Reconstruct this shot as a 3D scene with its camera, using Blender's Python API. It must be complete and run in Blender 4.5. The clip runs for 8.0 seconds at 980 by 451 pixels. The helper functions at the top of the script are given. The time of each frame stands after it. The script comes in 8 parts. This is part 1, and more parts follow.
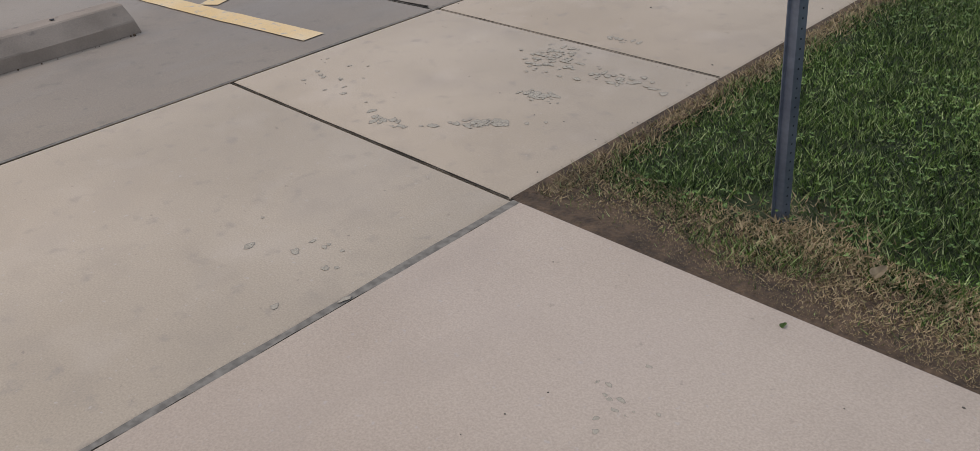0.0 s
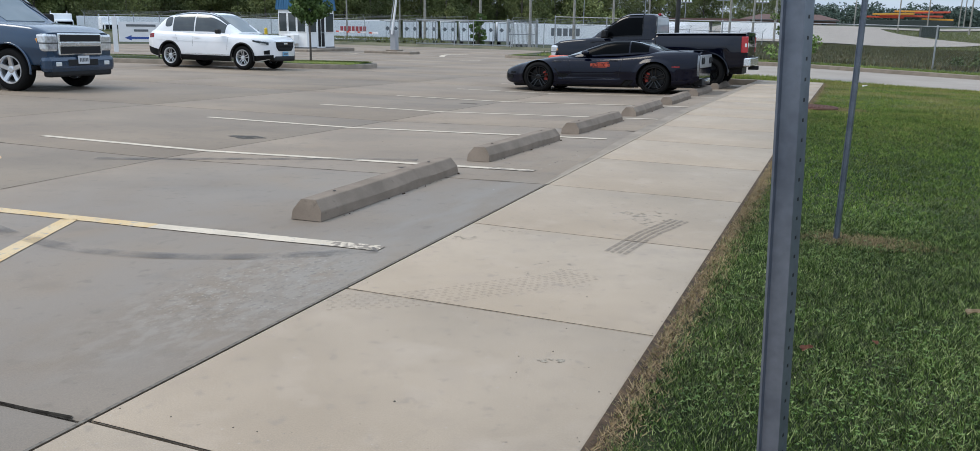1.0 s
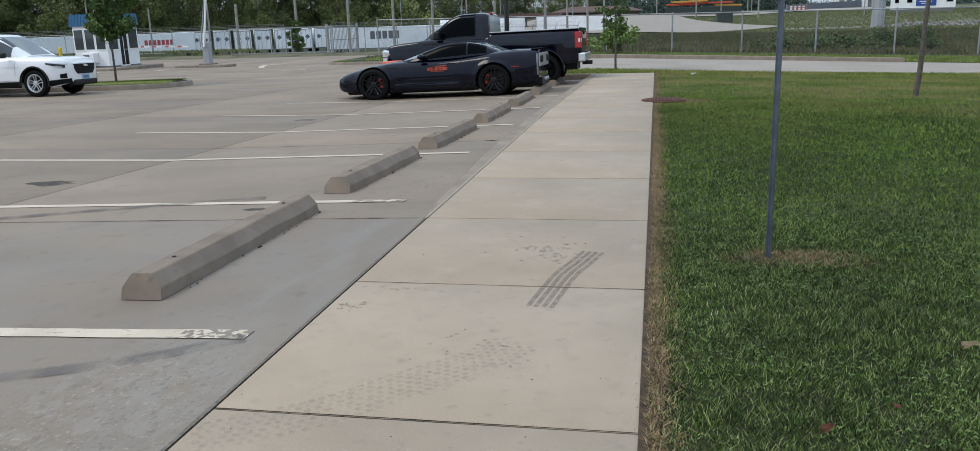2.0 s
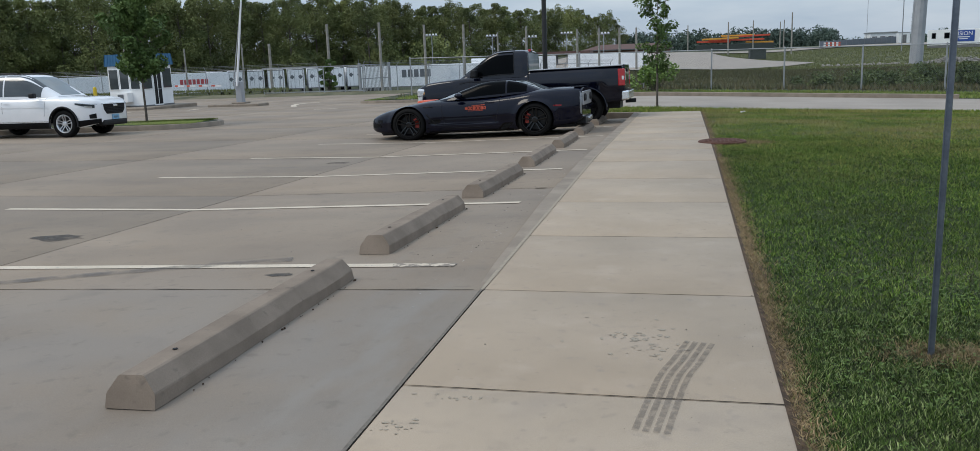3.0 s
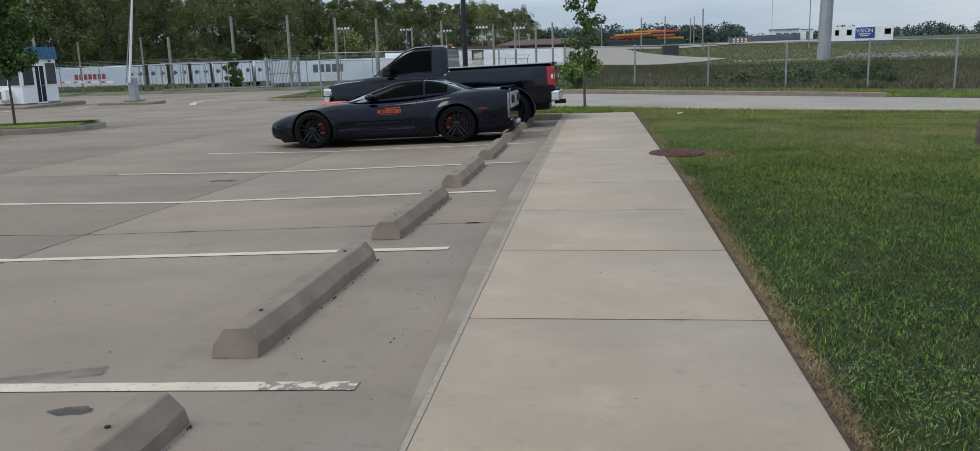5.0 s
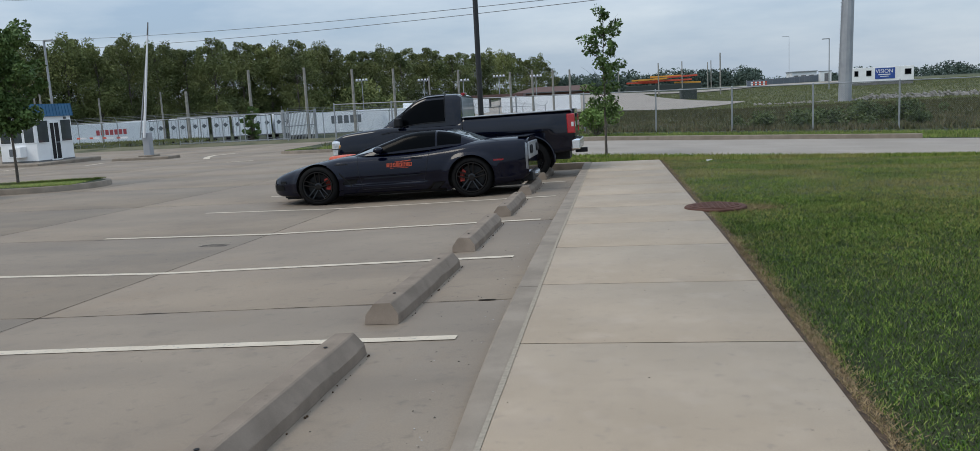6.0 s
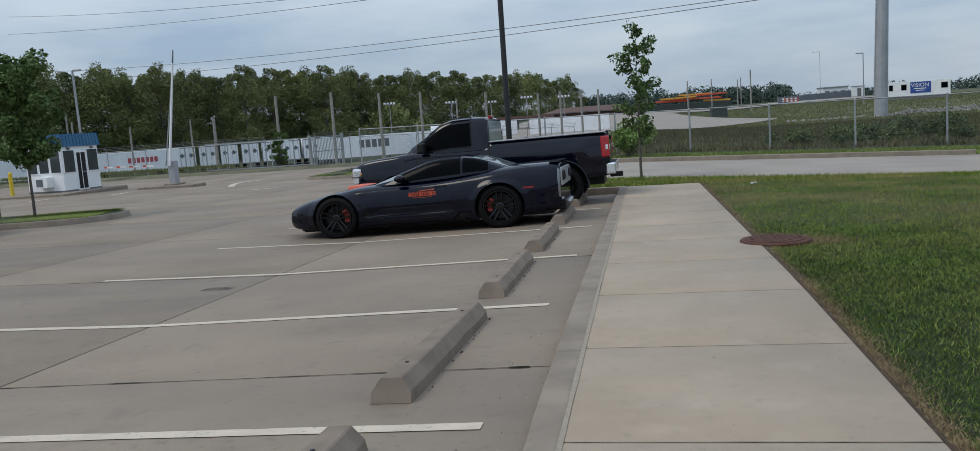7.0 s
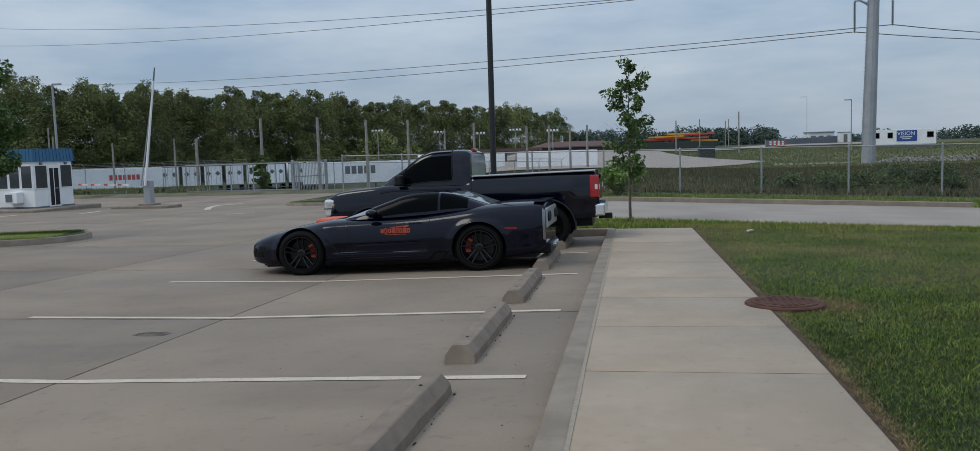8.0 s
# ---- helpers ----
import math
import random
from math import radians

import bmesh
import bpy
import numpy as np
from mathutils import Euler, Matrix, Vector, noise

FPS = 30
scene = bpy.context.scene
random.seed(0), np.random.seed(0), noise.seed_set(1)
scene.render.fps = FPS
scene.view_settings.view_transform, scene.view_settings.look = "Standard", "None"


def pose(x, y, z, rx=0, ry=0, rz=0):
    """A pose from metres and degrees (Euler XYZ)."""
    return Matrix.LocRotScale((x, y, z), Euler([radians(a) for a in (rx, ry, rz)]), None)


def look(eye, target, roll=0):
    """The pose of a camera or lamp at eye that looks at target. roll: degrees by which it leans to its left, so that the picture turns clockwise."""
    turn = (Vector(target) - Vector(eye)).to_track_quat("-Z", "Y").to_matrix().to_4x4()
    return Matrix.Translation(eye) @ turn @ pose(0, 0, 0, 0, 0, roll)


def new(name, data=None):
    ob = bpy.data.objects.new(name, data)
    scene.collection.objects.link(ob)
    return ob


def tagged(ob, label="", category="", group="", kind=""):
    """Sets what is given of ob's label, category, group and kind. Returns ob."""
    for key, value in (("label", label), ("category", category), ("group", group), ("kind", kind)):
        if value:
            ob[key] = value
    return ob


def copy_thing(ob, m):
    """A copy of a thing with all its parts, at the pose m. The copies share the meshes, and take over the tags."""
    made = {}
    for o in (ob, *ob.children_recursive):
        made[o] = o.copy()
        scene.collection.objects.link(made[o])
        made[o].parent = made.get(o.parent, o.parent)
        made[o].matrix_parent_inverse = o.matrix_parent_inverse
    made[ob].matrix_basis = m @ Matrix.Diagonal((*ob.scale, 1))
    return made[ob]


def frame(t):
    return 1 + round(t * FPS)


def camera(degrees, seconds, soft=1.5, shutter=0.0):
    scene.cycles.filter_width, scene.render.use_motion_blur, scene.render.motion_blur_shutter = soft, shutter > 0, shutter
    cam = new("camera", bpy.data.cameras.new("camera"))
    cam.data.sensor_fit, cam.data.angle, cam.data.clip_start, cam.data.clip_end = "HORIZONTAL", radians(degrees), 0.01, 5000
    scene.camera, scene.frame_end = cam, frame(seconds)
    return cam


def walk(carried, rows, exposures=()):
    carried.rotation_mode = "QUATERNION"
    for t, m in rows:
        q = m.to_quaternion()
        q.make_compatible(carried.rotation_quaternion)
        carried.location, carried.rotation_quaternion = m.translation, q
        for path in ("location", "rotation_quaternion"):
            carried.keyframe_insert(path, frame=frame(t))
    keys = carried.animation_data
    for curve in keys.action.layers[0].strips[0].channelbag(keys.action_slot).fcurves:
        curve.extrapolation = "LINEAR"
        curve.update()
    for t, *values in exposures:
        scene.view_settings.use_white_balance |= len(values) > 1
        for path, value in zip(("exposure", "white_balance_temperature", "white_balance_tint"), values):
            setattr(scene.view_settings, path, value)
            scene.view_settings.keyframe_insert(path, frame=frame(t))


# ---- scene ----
cam = camera(59.7, 8.0, soft=0.62)
PATH = [
    (0, (3.091, -5.808, 1.222), (1.843, -4.638, 0.187), -4.5),
    (0.2, (2.913, -5.638, 1.283), (1.883, -4.139, 0.451), -6.1),
    (0.4, (2.759, -5.476, 1.254), (1.92, -3.79, 0.58), -5.4),
    (0.5, (2.669, -5.413, 1.277), (1.891, -3.68, 0.652), -3.9),
    (0.6, (2.587, -5.305, 1.284), (1.828, -3.549, 0.703), -2.4),
    (0.8, (2.405, -5.157, 1.316), (1.64, -3.38, 0.811), 0.1),
    (1, (2.212, -5.032, 1.314), (1.469, -3.236, 0.843), 1.0),
    (1.5, (1.845, -4.681, 1.37), (1.394, -2.783, 0.93), -0.3),
    (2, (1.59, -4.217, 1.364), (1.214, -2.31, 0.893), -1.8),
    (2.2, (1.475, -4.016, 1.36), (1.058, -2.109, 0.924), -1.5),
    (3.3, (1.096, -2.968, 1.343), (0.651, -1.057, 0.959), -2.1),
    (3.5, (1.048, -2.776, 1.34), (0.594, -0.877, 0.905), -0.8),
    (4, (0.905, -2.274, 1.332), (0.591, -0.349, 0.888), -0.4),
    (4.2, (0.879, -2.043, 1.357), (0.634, -0.101, 0.948), -1.6),
    (5.3, (0.645, -0.856, 1.384), (0.385, 1.086, 0.985), -2.1),
    (5.5, (0.631, -0.601, 1.384), (0.379, 1.348, 1.016), -2.6),
    (6, (0.581, -0.04, 1.372), (0.283, 1.916, 1.078), -3.0),
    (6.5, (0.456, 0.497, 1.364), (0.052, 2.435, 1.079), -3.3),
    (7, (0.418, 1.026, 1.403), (0.054, 2.978, 1.162), -4.0),
    (7.5, (0.431, 1.581, 1.424), (0.057, 3.533, 1.205), -2.4),
    (8, (0.327, 2.097, 1.446), (0.0, 4.062, 1.275), -1.7),
]
EXPOSURE = [
    (0.0, 0.14, 6650, 16),
    (0.5, 0.56, 6450, 12),
    (0.8, 0.58, 6380, 11),
    (1.0, 0.49, 6330, 10),
    (1.5, 0.32, 6300, 9),
    (2.0, 0.34, 6380, 9),
    (3.5, 0.10, 6450, 9),
    (5.5, 0.16, 6400, 9),
    (6.0, 0.13, 6390, 9),
    (6.5, 0.05, 6380, 9),
    (7.0, -0.03, 6340, 9),
    (7.5, -0.04, 6300, 9),
    (8.0, -0.19, 6260, 9),
]
walk(cam, [(t, look(e, g, r)) for t, e, g, r in PATH], EXPOSURE)

# ---- daylight: bright overcast ----
world = bpy.data.worlds.new("overcast_sky")
scene.world = world
world.use_nodes = True
wn, wl = world.node_tree.nodes, world.node_tree.links
wn.clear()
w_out = wn.new("ShaderNodeOutputWorld")
w_bg = wn.new("ShaderNodeBackground")
w_sky = wn.new("ShaderNodeTexSky")
w_sky.sky_type = "NISHITA"
w_sky.sun_disc = False
w_sky.sun_elevation = radians(53)
w_sky.sun_rotation = radians(241)
w_sky.air_density, w_sky.dust_density = 1.2, 2.0
w_dim = wn.new("ShaderNodeVectorMath")
w_dim.operation = "SCALE"
w_dim.inputs["Scale"].default_value = 0.10
w_co = wn.new("ShaderNodeTexCoord")
w_map = wn.new("ShaderNodeMapping")
w_map.inputs["Scale"].default_value = (1.6, 1.6, 7.0)
w_noise = wn.new("ShaderNodeTexNoise")
w_noise.inputs["Scale"].default_value = 2.2
w_noise.inputs["Detail"].default_value = 6.0
w_noise.inputs["Roughness"].default_value = 0.55
w_ramp = wn.new("ShaderNodeValToRGB")
w_ramp.color_ramp.elements[0].position = 0.33
w_ramp.color_ramp.elements[0].color = (0.345, 0.457, 0.608, 1)
w_ramp.color_ramp.elements[1].position = 0.68
w_ramp.color_ramp.elements[1].color = (0.603, 0.678, 0.768, 1)
w_sep = wn.new("ShaderNodeSeparateXYZ")
w_grad = wn.new("ShaderNodeMapRange")
w_grad.inputs["From Min"].default_value = 0.0
w_grad.inputs["From Max"].default_value = 1.0
w_grad.inputs["To Min"].default_value = 0.86
w_grad.inputs["To Max"].default_value = 1.75
w_mul = wn.new("ShaderNodeVectorMath")
w_mul.operation = "SCALE"
w_mix = wn.new("ShaderNodeMix")
w_mix.data_type = "RGBA"
w_mix.inputs["Factor"].default_value = 0.80
wl.new(w_co.outputs["Generated"], w_map.inputs["Vector"])
wl.new(w_map.outputs["Vector"], w_noise.inputs["Vector"])
wl.new(w_noise.outputs["Fac"], w_ramp.inputs["Fac"])
wl.new(w_co.outputs["Generated"], w_sep.inputs["Vector"])
wl.new(w_sep.outputs["Z"], w_grad.inputs["Value"])
wl.new(w_ramp.outputs["Color"], w_mul.inputs[0])
wl.new(w_grad.outputs["Result"], w_mul.inputs["Scale"])
wl.new(w_sky.outputs["Color"], w_dim.inputs[0])
wl.new(w_dim.outputs["Vector"], w_mix.inputs["A"])
wl.new(w_mul.outputs["Vector"], w_mix.inputs["B"])
wl.new(w_mix.outputs["Result"], w_bg.inputs["Color"])
wl.new(w_bg.outputs["Background"], w_out.inputs["Surface"])
w_bg.inputs["Strength"].default_value = 1.08

sun = new("sun", bpy.data.lights.new("sun", "SUN"))
sun.data.energy = 1.2
sun.data.angle = radians(26)
sun.data.color = (1.0, 0.915, 0.79)
sun.matrix_world = look((0, 0, 60), (40, 22, 0))


# ---- materials ----
def mat(name, c1, c2=None, scale=6.0, rough=0.6, metal=0.0, bump=0.0, fine=0.0, coat=0.0, detail=4.0,
        spread=(0.35, 0.65), vary=0.0, fine_scale=180.0, spec=0.5, bump_scale=None, emit=0.0):
    """Two tones mixed by a soft noise, a fine grain over them, a relief, and a tone of its own for each piece."""
    m = bpy.data.materials.new(name)
    m.use_nodes = True
    n, l = m.node_tree.nodes, m.node_tree.links
    b = n["Principled BSDF"]
    b.inputs["Roughness"].default_value = rough
    b.inputs["Metallic"].default_value = metal
    b.inputs["Specular IOR Level"].default_value = spec
    b.inputs["Coat Weight"].default_value = coat
    b.inputs["Coat Roughness"].default_value = 0.06
    b.inputs["Base Color"].default_value = (*c1, 1)
    if emit:
        b.inputs["Emission Color"].default_value = (*c1, 1)
        b.inputs["Emission Strength"].default_value = emit
    geo = n.new("ShaderNodeNewGeometry")
    colour = None
    if c2:
        t = n.new("ShaderNodeTexNoise")
        t.inputs["Scale"].default_value = scale
        t.inputs["Detail"].default_value = detail
        r = n.new("ShaderNodeValToRGB")
        r.color_ramp.elements[0].position, r.color_ramp.elements[1].position = spread
        r.color_ramp.elements[0].color, r.color_ramp.elements[1].color = (*c1, 1), (*c2, 1)
        l.new(geo.outputs["Position"], t.inputs["Vector"])
        l.new(t.outputs["Fac"], r.inputs["Fac"])
        colour = r.outputs["Color"]
    if fine and colour:
        f = n.new("ShaderNodeTexNoise")
        f.inputs["Scale"].default_value = fine_scale
        f.inputs["Detail"].default_value = 3.0
        l.new(geo.outputs["Position"], f.inputs["Vector"])
        mr = n.new("ShaderNodeMapRange")
        mr.inputs["From Min"].default_value, mr.inputs["From Max"].default_value = 0.3, 0.7
        mr.inputs["To Min"].default_value, mr.inputs["To Max"].default_value = 1 - fine, 1 + fine
        l.new(f.outputs["Fac"], mr.inputs["Value"])
        v = n.new("ShaderNodeVectorMath")
        v.operation = "SCALE"
        l.new(colour, v.inputs[0])
        l.new(mr.outputs["Result"], v.inputs["Scale"])
        colour = v.outputs["Vector"]
    if vary and colour:
        o = n.new("ShaderNodeObjectInfo")
        mr = n.new("ShaderNodeMapRange")
        mr.inputs["To Min"].default_value, mr.inputs["To Max"].default_value = 1 - vary, 1 + vary
        l.new(o.outputs["Random"], mr.inputs["Value"])
        v = n.new("ShaderNodeVectorMath")
        v.operation = "SCALE"
        l.new(colour, v.inputs[0])
        l.new(mr.outputs["Result"], v.inputs["Scale"])
        colour = v.outputs["Vector"]
    if colour:
        l.new(colour, b.inputs["Base Color"])
    if bump:
        f = n.new("ShaderNodeTexNoise")
        f.inputs["Scale"].default_value = bump_scale or fine_scale
        f.inputs["Detail"].default_value = 4.0
        l.new(geo.outputs["Position"], f.inputs["Vector"])
        bp = n.new("ShaderNodeBump")
        bp.inputs["Strength"].default_value = bump
        bp.inputs["Distance"].default_value = 0.01
        l.new(f.outputs["Fac"], bp.inputs["Height"])
        l.new(bp.outputs["Normal"], b.inputs["Normal"])
    return m


def overlay(m, colour, scale, spread, amount, stretch=(1, 1, 1), detail=5.0, offset=(0, 0, 0), box=None):
    """Lay another tone over a material where a noise, stretched along the plan, is high; box keeps it to a stretch of the plan."""
    n, l = m.node_tree.nodes, m.node_tree.links
    b = n["Principled BSDF"]
    geo = n.new("ShaderNodeNewGeometry")
    mp = n.new("ShaderNodeMapping")
    mp.inputs["Scale"].default_value = stretch
    mp.inputs["Location"].default_value = offset
    t = n.new("ShaderNodeTexNoise")
    t.inputs["Scale"].default_value = scale
    t.inputs["Detail"].default_value = detail
    mr = n.new("ShaderNodeMapRange")
    mr.inputs["From Min"].default_value, mr.inputs["From Max"].default_value = spread
    mr.inputs["To Min"].default_value, mr.inputs["To Max"].default_value = 0, amount
    mx = n.new("ShaderNodeMix")
    mx.data_type = "RGBA"
    mx.inputs["B"].default_value = (*colour, 1)
    l.new(geo.outputs["Position"], mp.inputs["Vector"])
    l.new(mp.outputs["Vector"], t.inputs["Vector"])
    l.new(t.outputs["Fac"], mr.inputs["Value"])
    fac = mr.outputs["Result"]
    if box:
        cx, cy, rx, ry = box
        mb = n.new("ShaderNodeMapping")
        mb.vector_type = "POINT"
        mb.inputs["Location"].default_value = (-cx / rx, -cy / ry, 0)
        mb.inputs["Scale"].default_value = (1 / rx, 1 / ry, 0)
        ln = n.new("ShaderNodeVectorMath")
        ln.operation = "LENGTH"
        m2 = n.new("ShaderNodeMapRange")
        m2.inputs["From Min"].default_value, m2.inputs["From Max"].default_value = 0.5, 1.0
        m2.inputs["To Min"].default_value, m2.inputs["To Max"].default_value = 1, 0
        ml = n.new("ShaderNodeMath")
        ml.operation = "MULTIPLY"
        l.new(geo.outputs["Position"], mb.inputs["Vector"])
        l.new(mb.outputs["Vector"], ln.inputs[0])
        l.new(ln.outputs["Value"], m2.inputs["Value"])
        l.new(m2.outputs["Result"], ml.inputs[0])
        l.new(fac, ml.inputs[1])
        fac = ml.outputs["Value"]
    l.new(fac, mx.inputs["Factor"])
    src = b.inputs["Base Color"].links[0].from_socket
    l.new(src, mx.inputs["A"])
    l.new(mx.outputs["Result"], b.inputs["Base Color"])
    return m


M_walk = mat("walk_concrete", (0.3120, 0.2462, 0.1768), (0.3700, 0.2937, 0.2145), 1.1, 0.68, bump=0.14, fine=0.13, vary=0.06, fine_scale=190, spec=0.42)
overlay(M_walk, (0.2840, 0.2298, 0.1813), 2.3, (0.56, 0.75), 0.45)
overlay(M_walk, (0.2400, 0.1936, 0.1504), 7.0, (0.54, 0.80), 0.35)
overlay(M_walk, (0.4370, 0.3570, 0.2812), 3.6, (0.55, 0.75), 0.35, offset=(5, 2, 0))
overlay(M_walk, (0.1750, 0.1369, 0.1051), 30.0, (0.69, 0.74), 0.65)
overlay(M_walk, (0.3650, 0.2800, 0.1960), 0.9, (0.52, 0.74), 0.45, offset=(2, 7, 0))
overlay(M_walk, (0.2050, 0.1741, 0.1463), 13.0, (0.60, 0.72), 0.40, offset=(1, 4, 0))
overlay(M_walk, (0.4300, 0.3765, 0.3296), 55.0, (0.66, 0.72), 0.45)
M_cross = mat("cross_walk_concrete", (0.332, 0.264, 0.206), (0.374, 0.301, 0.237), 1.4, 0.9, bump=0.18, fine=0.12, vary=0.03, fine_scale=190, spec=0.25)
overlay(M_cross, (0.262, 0.212, 0.168), 5.0, (0.54, 0.80), 0.35, stretch=(1, 0.4, 1))
overlay(M_cross, (0.218, 0.180, 0.146), 28.0, (0.69, 0.75), 0.6)
overlay(M_cross, (0.37, 0.33, 0.30), 50.0, (0.65, 0.72), 0.45)
overlay(M_cross, (0.36, 0.29, 0.245), 1.1, (0.50, 0.72), 0.35, offset=(4, 4, 0))
M_lot = mat("lot_concrete", (0.2065, 0.1621, 0.1197), (0.2615, 0.2055, 0.1496), 0.55, 0.74, bump=0.16, fine=0.12, vary=0.07, fine_scale=170, spec=0.45)
overlay(M_lot, (0.1457, 0.1177, 0.0917), 0.9, (0.52, 0.74), 0.55, stretch=(0.35, 1.0, 1))
overlay(M_lot, (0.1312, 0.1052, 0.0820), 3.2, (0.58, 0.78), 0.40)
overlay(M_lot, (0.2519, 0.1882, 0.1283), 1.7, (0.55, 0.75), 0.45, offset=(3, 1, 0))
overlay(M_lot, (0.2393, 0.2065, 0.1718), 7.0, (0.50, 0.66), 0.30, stretch=(1.0, 0.35, 1), box=(-0.60, -1.0, 0.75, 7.0))
overlay(M_lot, (0.1004, 0.0830, 0.0656), 34.0, (0.70, 0.75), 0.5)
overlay(M_lot, (0.205, 0.186, 0.168), 1.1, (0.30, 0.56), 0.45, box=(-1.6, -1.2, 2.8, 4.4))
overlay(M_lot, (0.1380, 0.1119, 0.0859), 11.0, (0.60, 0.72), 0.40, offset=(1, 8, 0))
overlay(M_lot, (0.2663, 0.2403, 0.2007), 60.0, (0.66, 0.73), 0.40)
overlay(M_lot, (0.285, 0.252, 0.212), 14.0, (0.46, 0.60), 0.50, stretch=(1.0, 0.6, 1), box=(-0.38, -1.75, 0.62, 1.3))
overlay(M_lot, (0.255, 0.228, 0.196), 3.0, (0.42, 0.60), 0.55, stretch=(1.6, 0.5, 1), offset=(7, 2, 0), box=(-0.26, -0.3, 0.36, 2.6))
overlay(M_lot, (0.135, 0.118, 0.100), 42.0, (0.56, 0.64), 0.45, stretch=(1.0, 0.6, 1), box=(-0.42, -1.6, 0.62, 0.95))
overlay(M_lot, (0.350, 0.318, 0.275), 55.0, (0.60, 0.66), 0.55, stretch=(1.0, 0.7, 1), offset=(5, 5, 0), box=(-0.40, -1.65, 0.58, 0.85))
M_road = mat("road_concrete", (0.275, 0.234, 0.192), (0.330, 0.283, 0.236), 0.6, 0.74, bump=0.14, fine=0.08, vary=0.04, fine_scale=120, spec=0.45)
overlay(M_road, (0.215, 0.184, 0.153), 0.9, (0.54, 0.74), 0.45, stretch=(0.4, 1.0, 1))
overlay(M_road, (0.190, 0.163, 0.138), 6.0, (0.62, 0.74), 0.35)
M_curb = mat("curb_concrete", (0.210, 0.174, 0.137), (0.278, 0.232, 0.184), 3.0, 0.9, bump=0.15, fine=0.07, vary=0.03, spec=0.25)
overlay(M_curb, (0.171, 0.140, 0.111), 5.0, (0.60, 0.78), 0.5)
M_stop = mat("stop_concrete", (0.1925, 0.1530, 0.1190), (0.2480, 0.1990, 0.1560), 5.0, 0.92, bump=0.18, fine=0.06, vary=0.05, fine_scale=150, spec=0.2)
overlay(M_stop, (0.1195, 0.0999, 0.0844), 14.0, (0.64, 0.74), 0.6)
M_gap = mat("joint_dirt", (0.022, 0.019, 0.016), (0.045, 0.04, 0.033), 20.0, 1.0, spec=0.0)
M_grit = mat("joint_grit", (0.125, 0.112, 0.096), (0.205, 0.184, 0.155), 45.0, 1.0, spec=0.0)
M_seal = mat("joint_sealant", (0.345, 0.300, 0.240), (0.285, 0.245, 0.195), 35.0, 1.0, spec=0.0)
M_line = mat("line_paint", (0.58, 0.495, 0.385), (0.50, 0.425, 0.325), 4.0, 0.75, bump=0.1, fine=0.08)
overlay(M_line, (0.30, 0.28, 0.25), 30.0, (0.60, 0.68), 0.8)
M_worn = mat("worn_line_paint", (0.58, 0.495, 0.385), (0.50, 0.425, 0.325), 4.0, 0.75, bump=0.1, fine=0.08)
overlay(M_worn, (0.215, 0.178, 0.142), 24.0, (0.47, 0.52), 1.0, detail=6.0)
M_yellow = mat("yellow_line_paint", (0.56, 0.375, 0.165), (0.57, 0.430, 0.250), 3.0, 0.75, bump=0.1, fine=0.08)
overlay(M_yellow, (0.30, 0.28, 0.25), 28.0, (0.58, 0.68), 0.8)
M_soil = mat("soil", (0.036, 0.022, 0.012), (0.085, 0.052, 0.029), 14.0, 1.0, bump=0.6, fine=0.3, fine_scale=90)
M_turf = mat("turf", (0.015, 0.023, 0.005), (0.029, 0.038, 0.009), 2.0, 1.0, bump=0.6, fine=0.35, fine_scale=60)
overlay(M_turf, (0.13, 0.115, 0.055), 0.35, (0.50, 0.72), 0.55)
overlay(M_turf, (0.165, 0.150, 0.085), 0.5, (0.25, 0.55), 0.85, box=(-48, 66, 60, 16))
overlay(M_turf, (0.140, 0.145, 0.058), 0.2, (0.25, 0.60), 0.85, box=(38, 140, 70, 110))
M_galv = mat("galvanised_steel", (0.115, 0.132, 0.165), (0.165, 0.185, 0.22), 9.0, 0.42, metal=0.65, fine=0.10, fine_scale=70)
M_dark = mat("dark_hole", (0.012, 0.012, 0.013), rough=0.9)
M_black_rubber = mat("tyre_rubber", (0.0055, 0.0055, 0.0057), (0.0095, 0.0093, 0.0092), 30, 0.75, spec=0.12)
M_rim_black = mat("black_rim", (0.0030, 0.0030, 0.0036), (0.0050, 0.0050, 0.0058), 20, 0.16, spec=0.40)
M_rim = mat("alloy_rim", (0.55, 0.56, 0.58), (0.65, 0.66, 0.68), 14, 0.28, metal=0.8)
M_chrome = mat("chrome", (0.86, 0.87, 0.88), (0.80, 0.81, 0.82), 8, 0.24, metal=1.0)
M_red = mat("red_caliper", (0.42, 0.03, 0.015), (0.36, 0.03, 0.015), 9, 0.4)
M_disc = mat("brake_disc", (0.020, 0.020, 0.021), (0.032, 0.032, 0.033), 20, 0.45, metal=0.8)
M_satin_black = mat("satin_black_paint", (0.0020, 0.0028, 0.0096), (0.0028, 0.0038, 0.0120), 3, 0.10, coat=0.0, spec=0.30)
M_gloss_black = mat("gloss_black_paint", (0.0022, 0.0030, 0.0090), (0.0030, 0.0040, 0.0110), 2, 0.05, coat=0.0, spec=0.44)
M_blue = mat("dark_blue_paint", (0.015, 0.040, 0.080), (0.019, 0.047, 0.092), 2, 0.25, metal=0.25, coat=0.8)
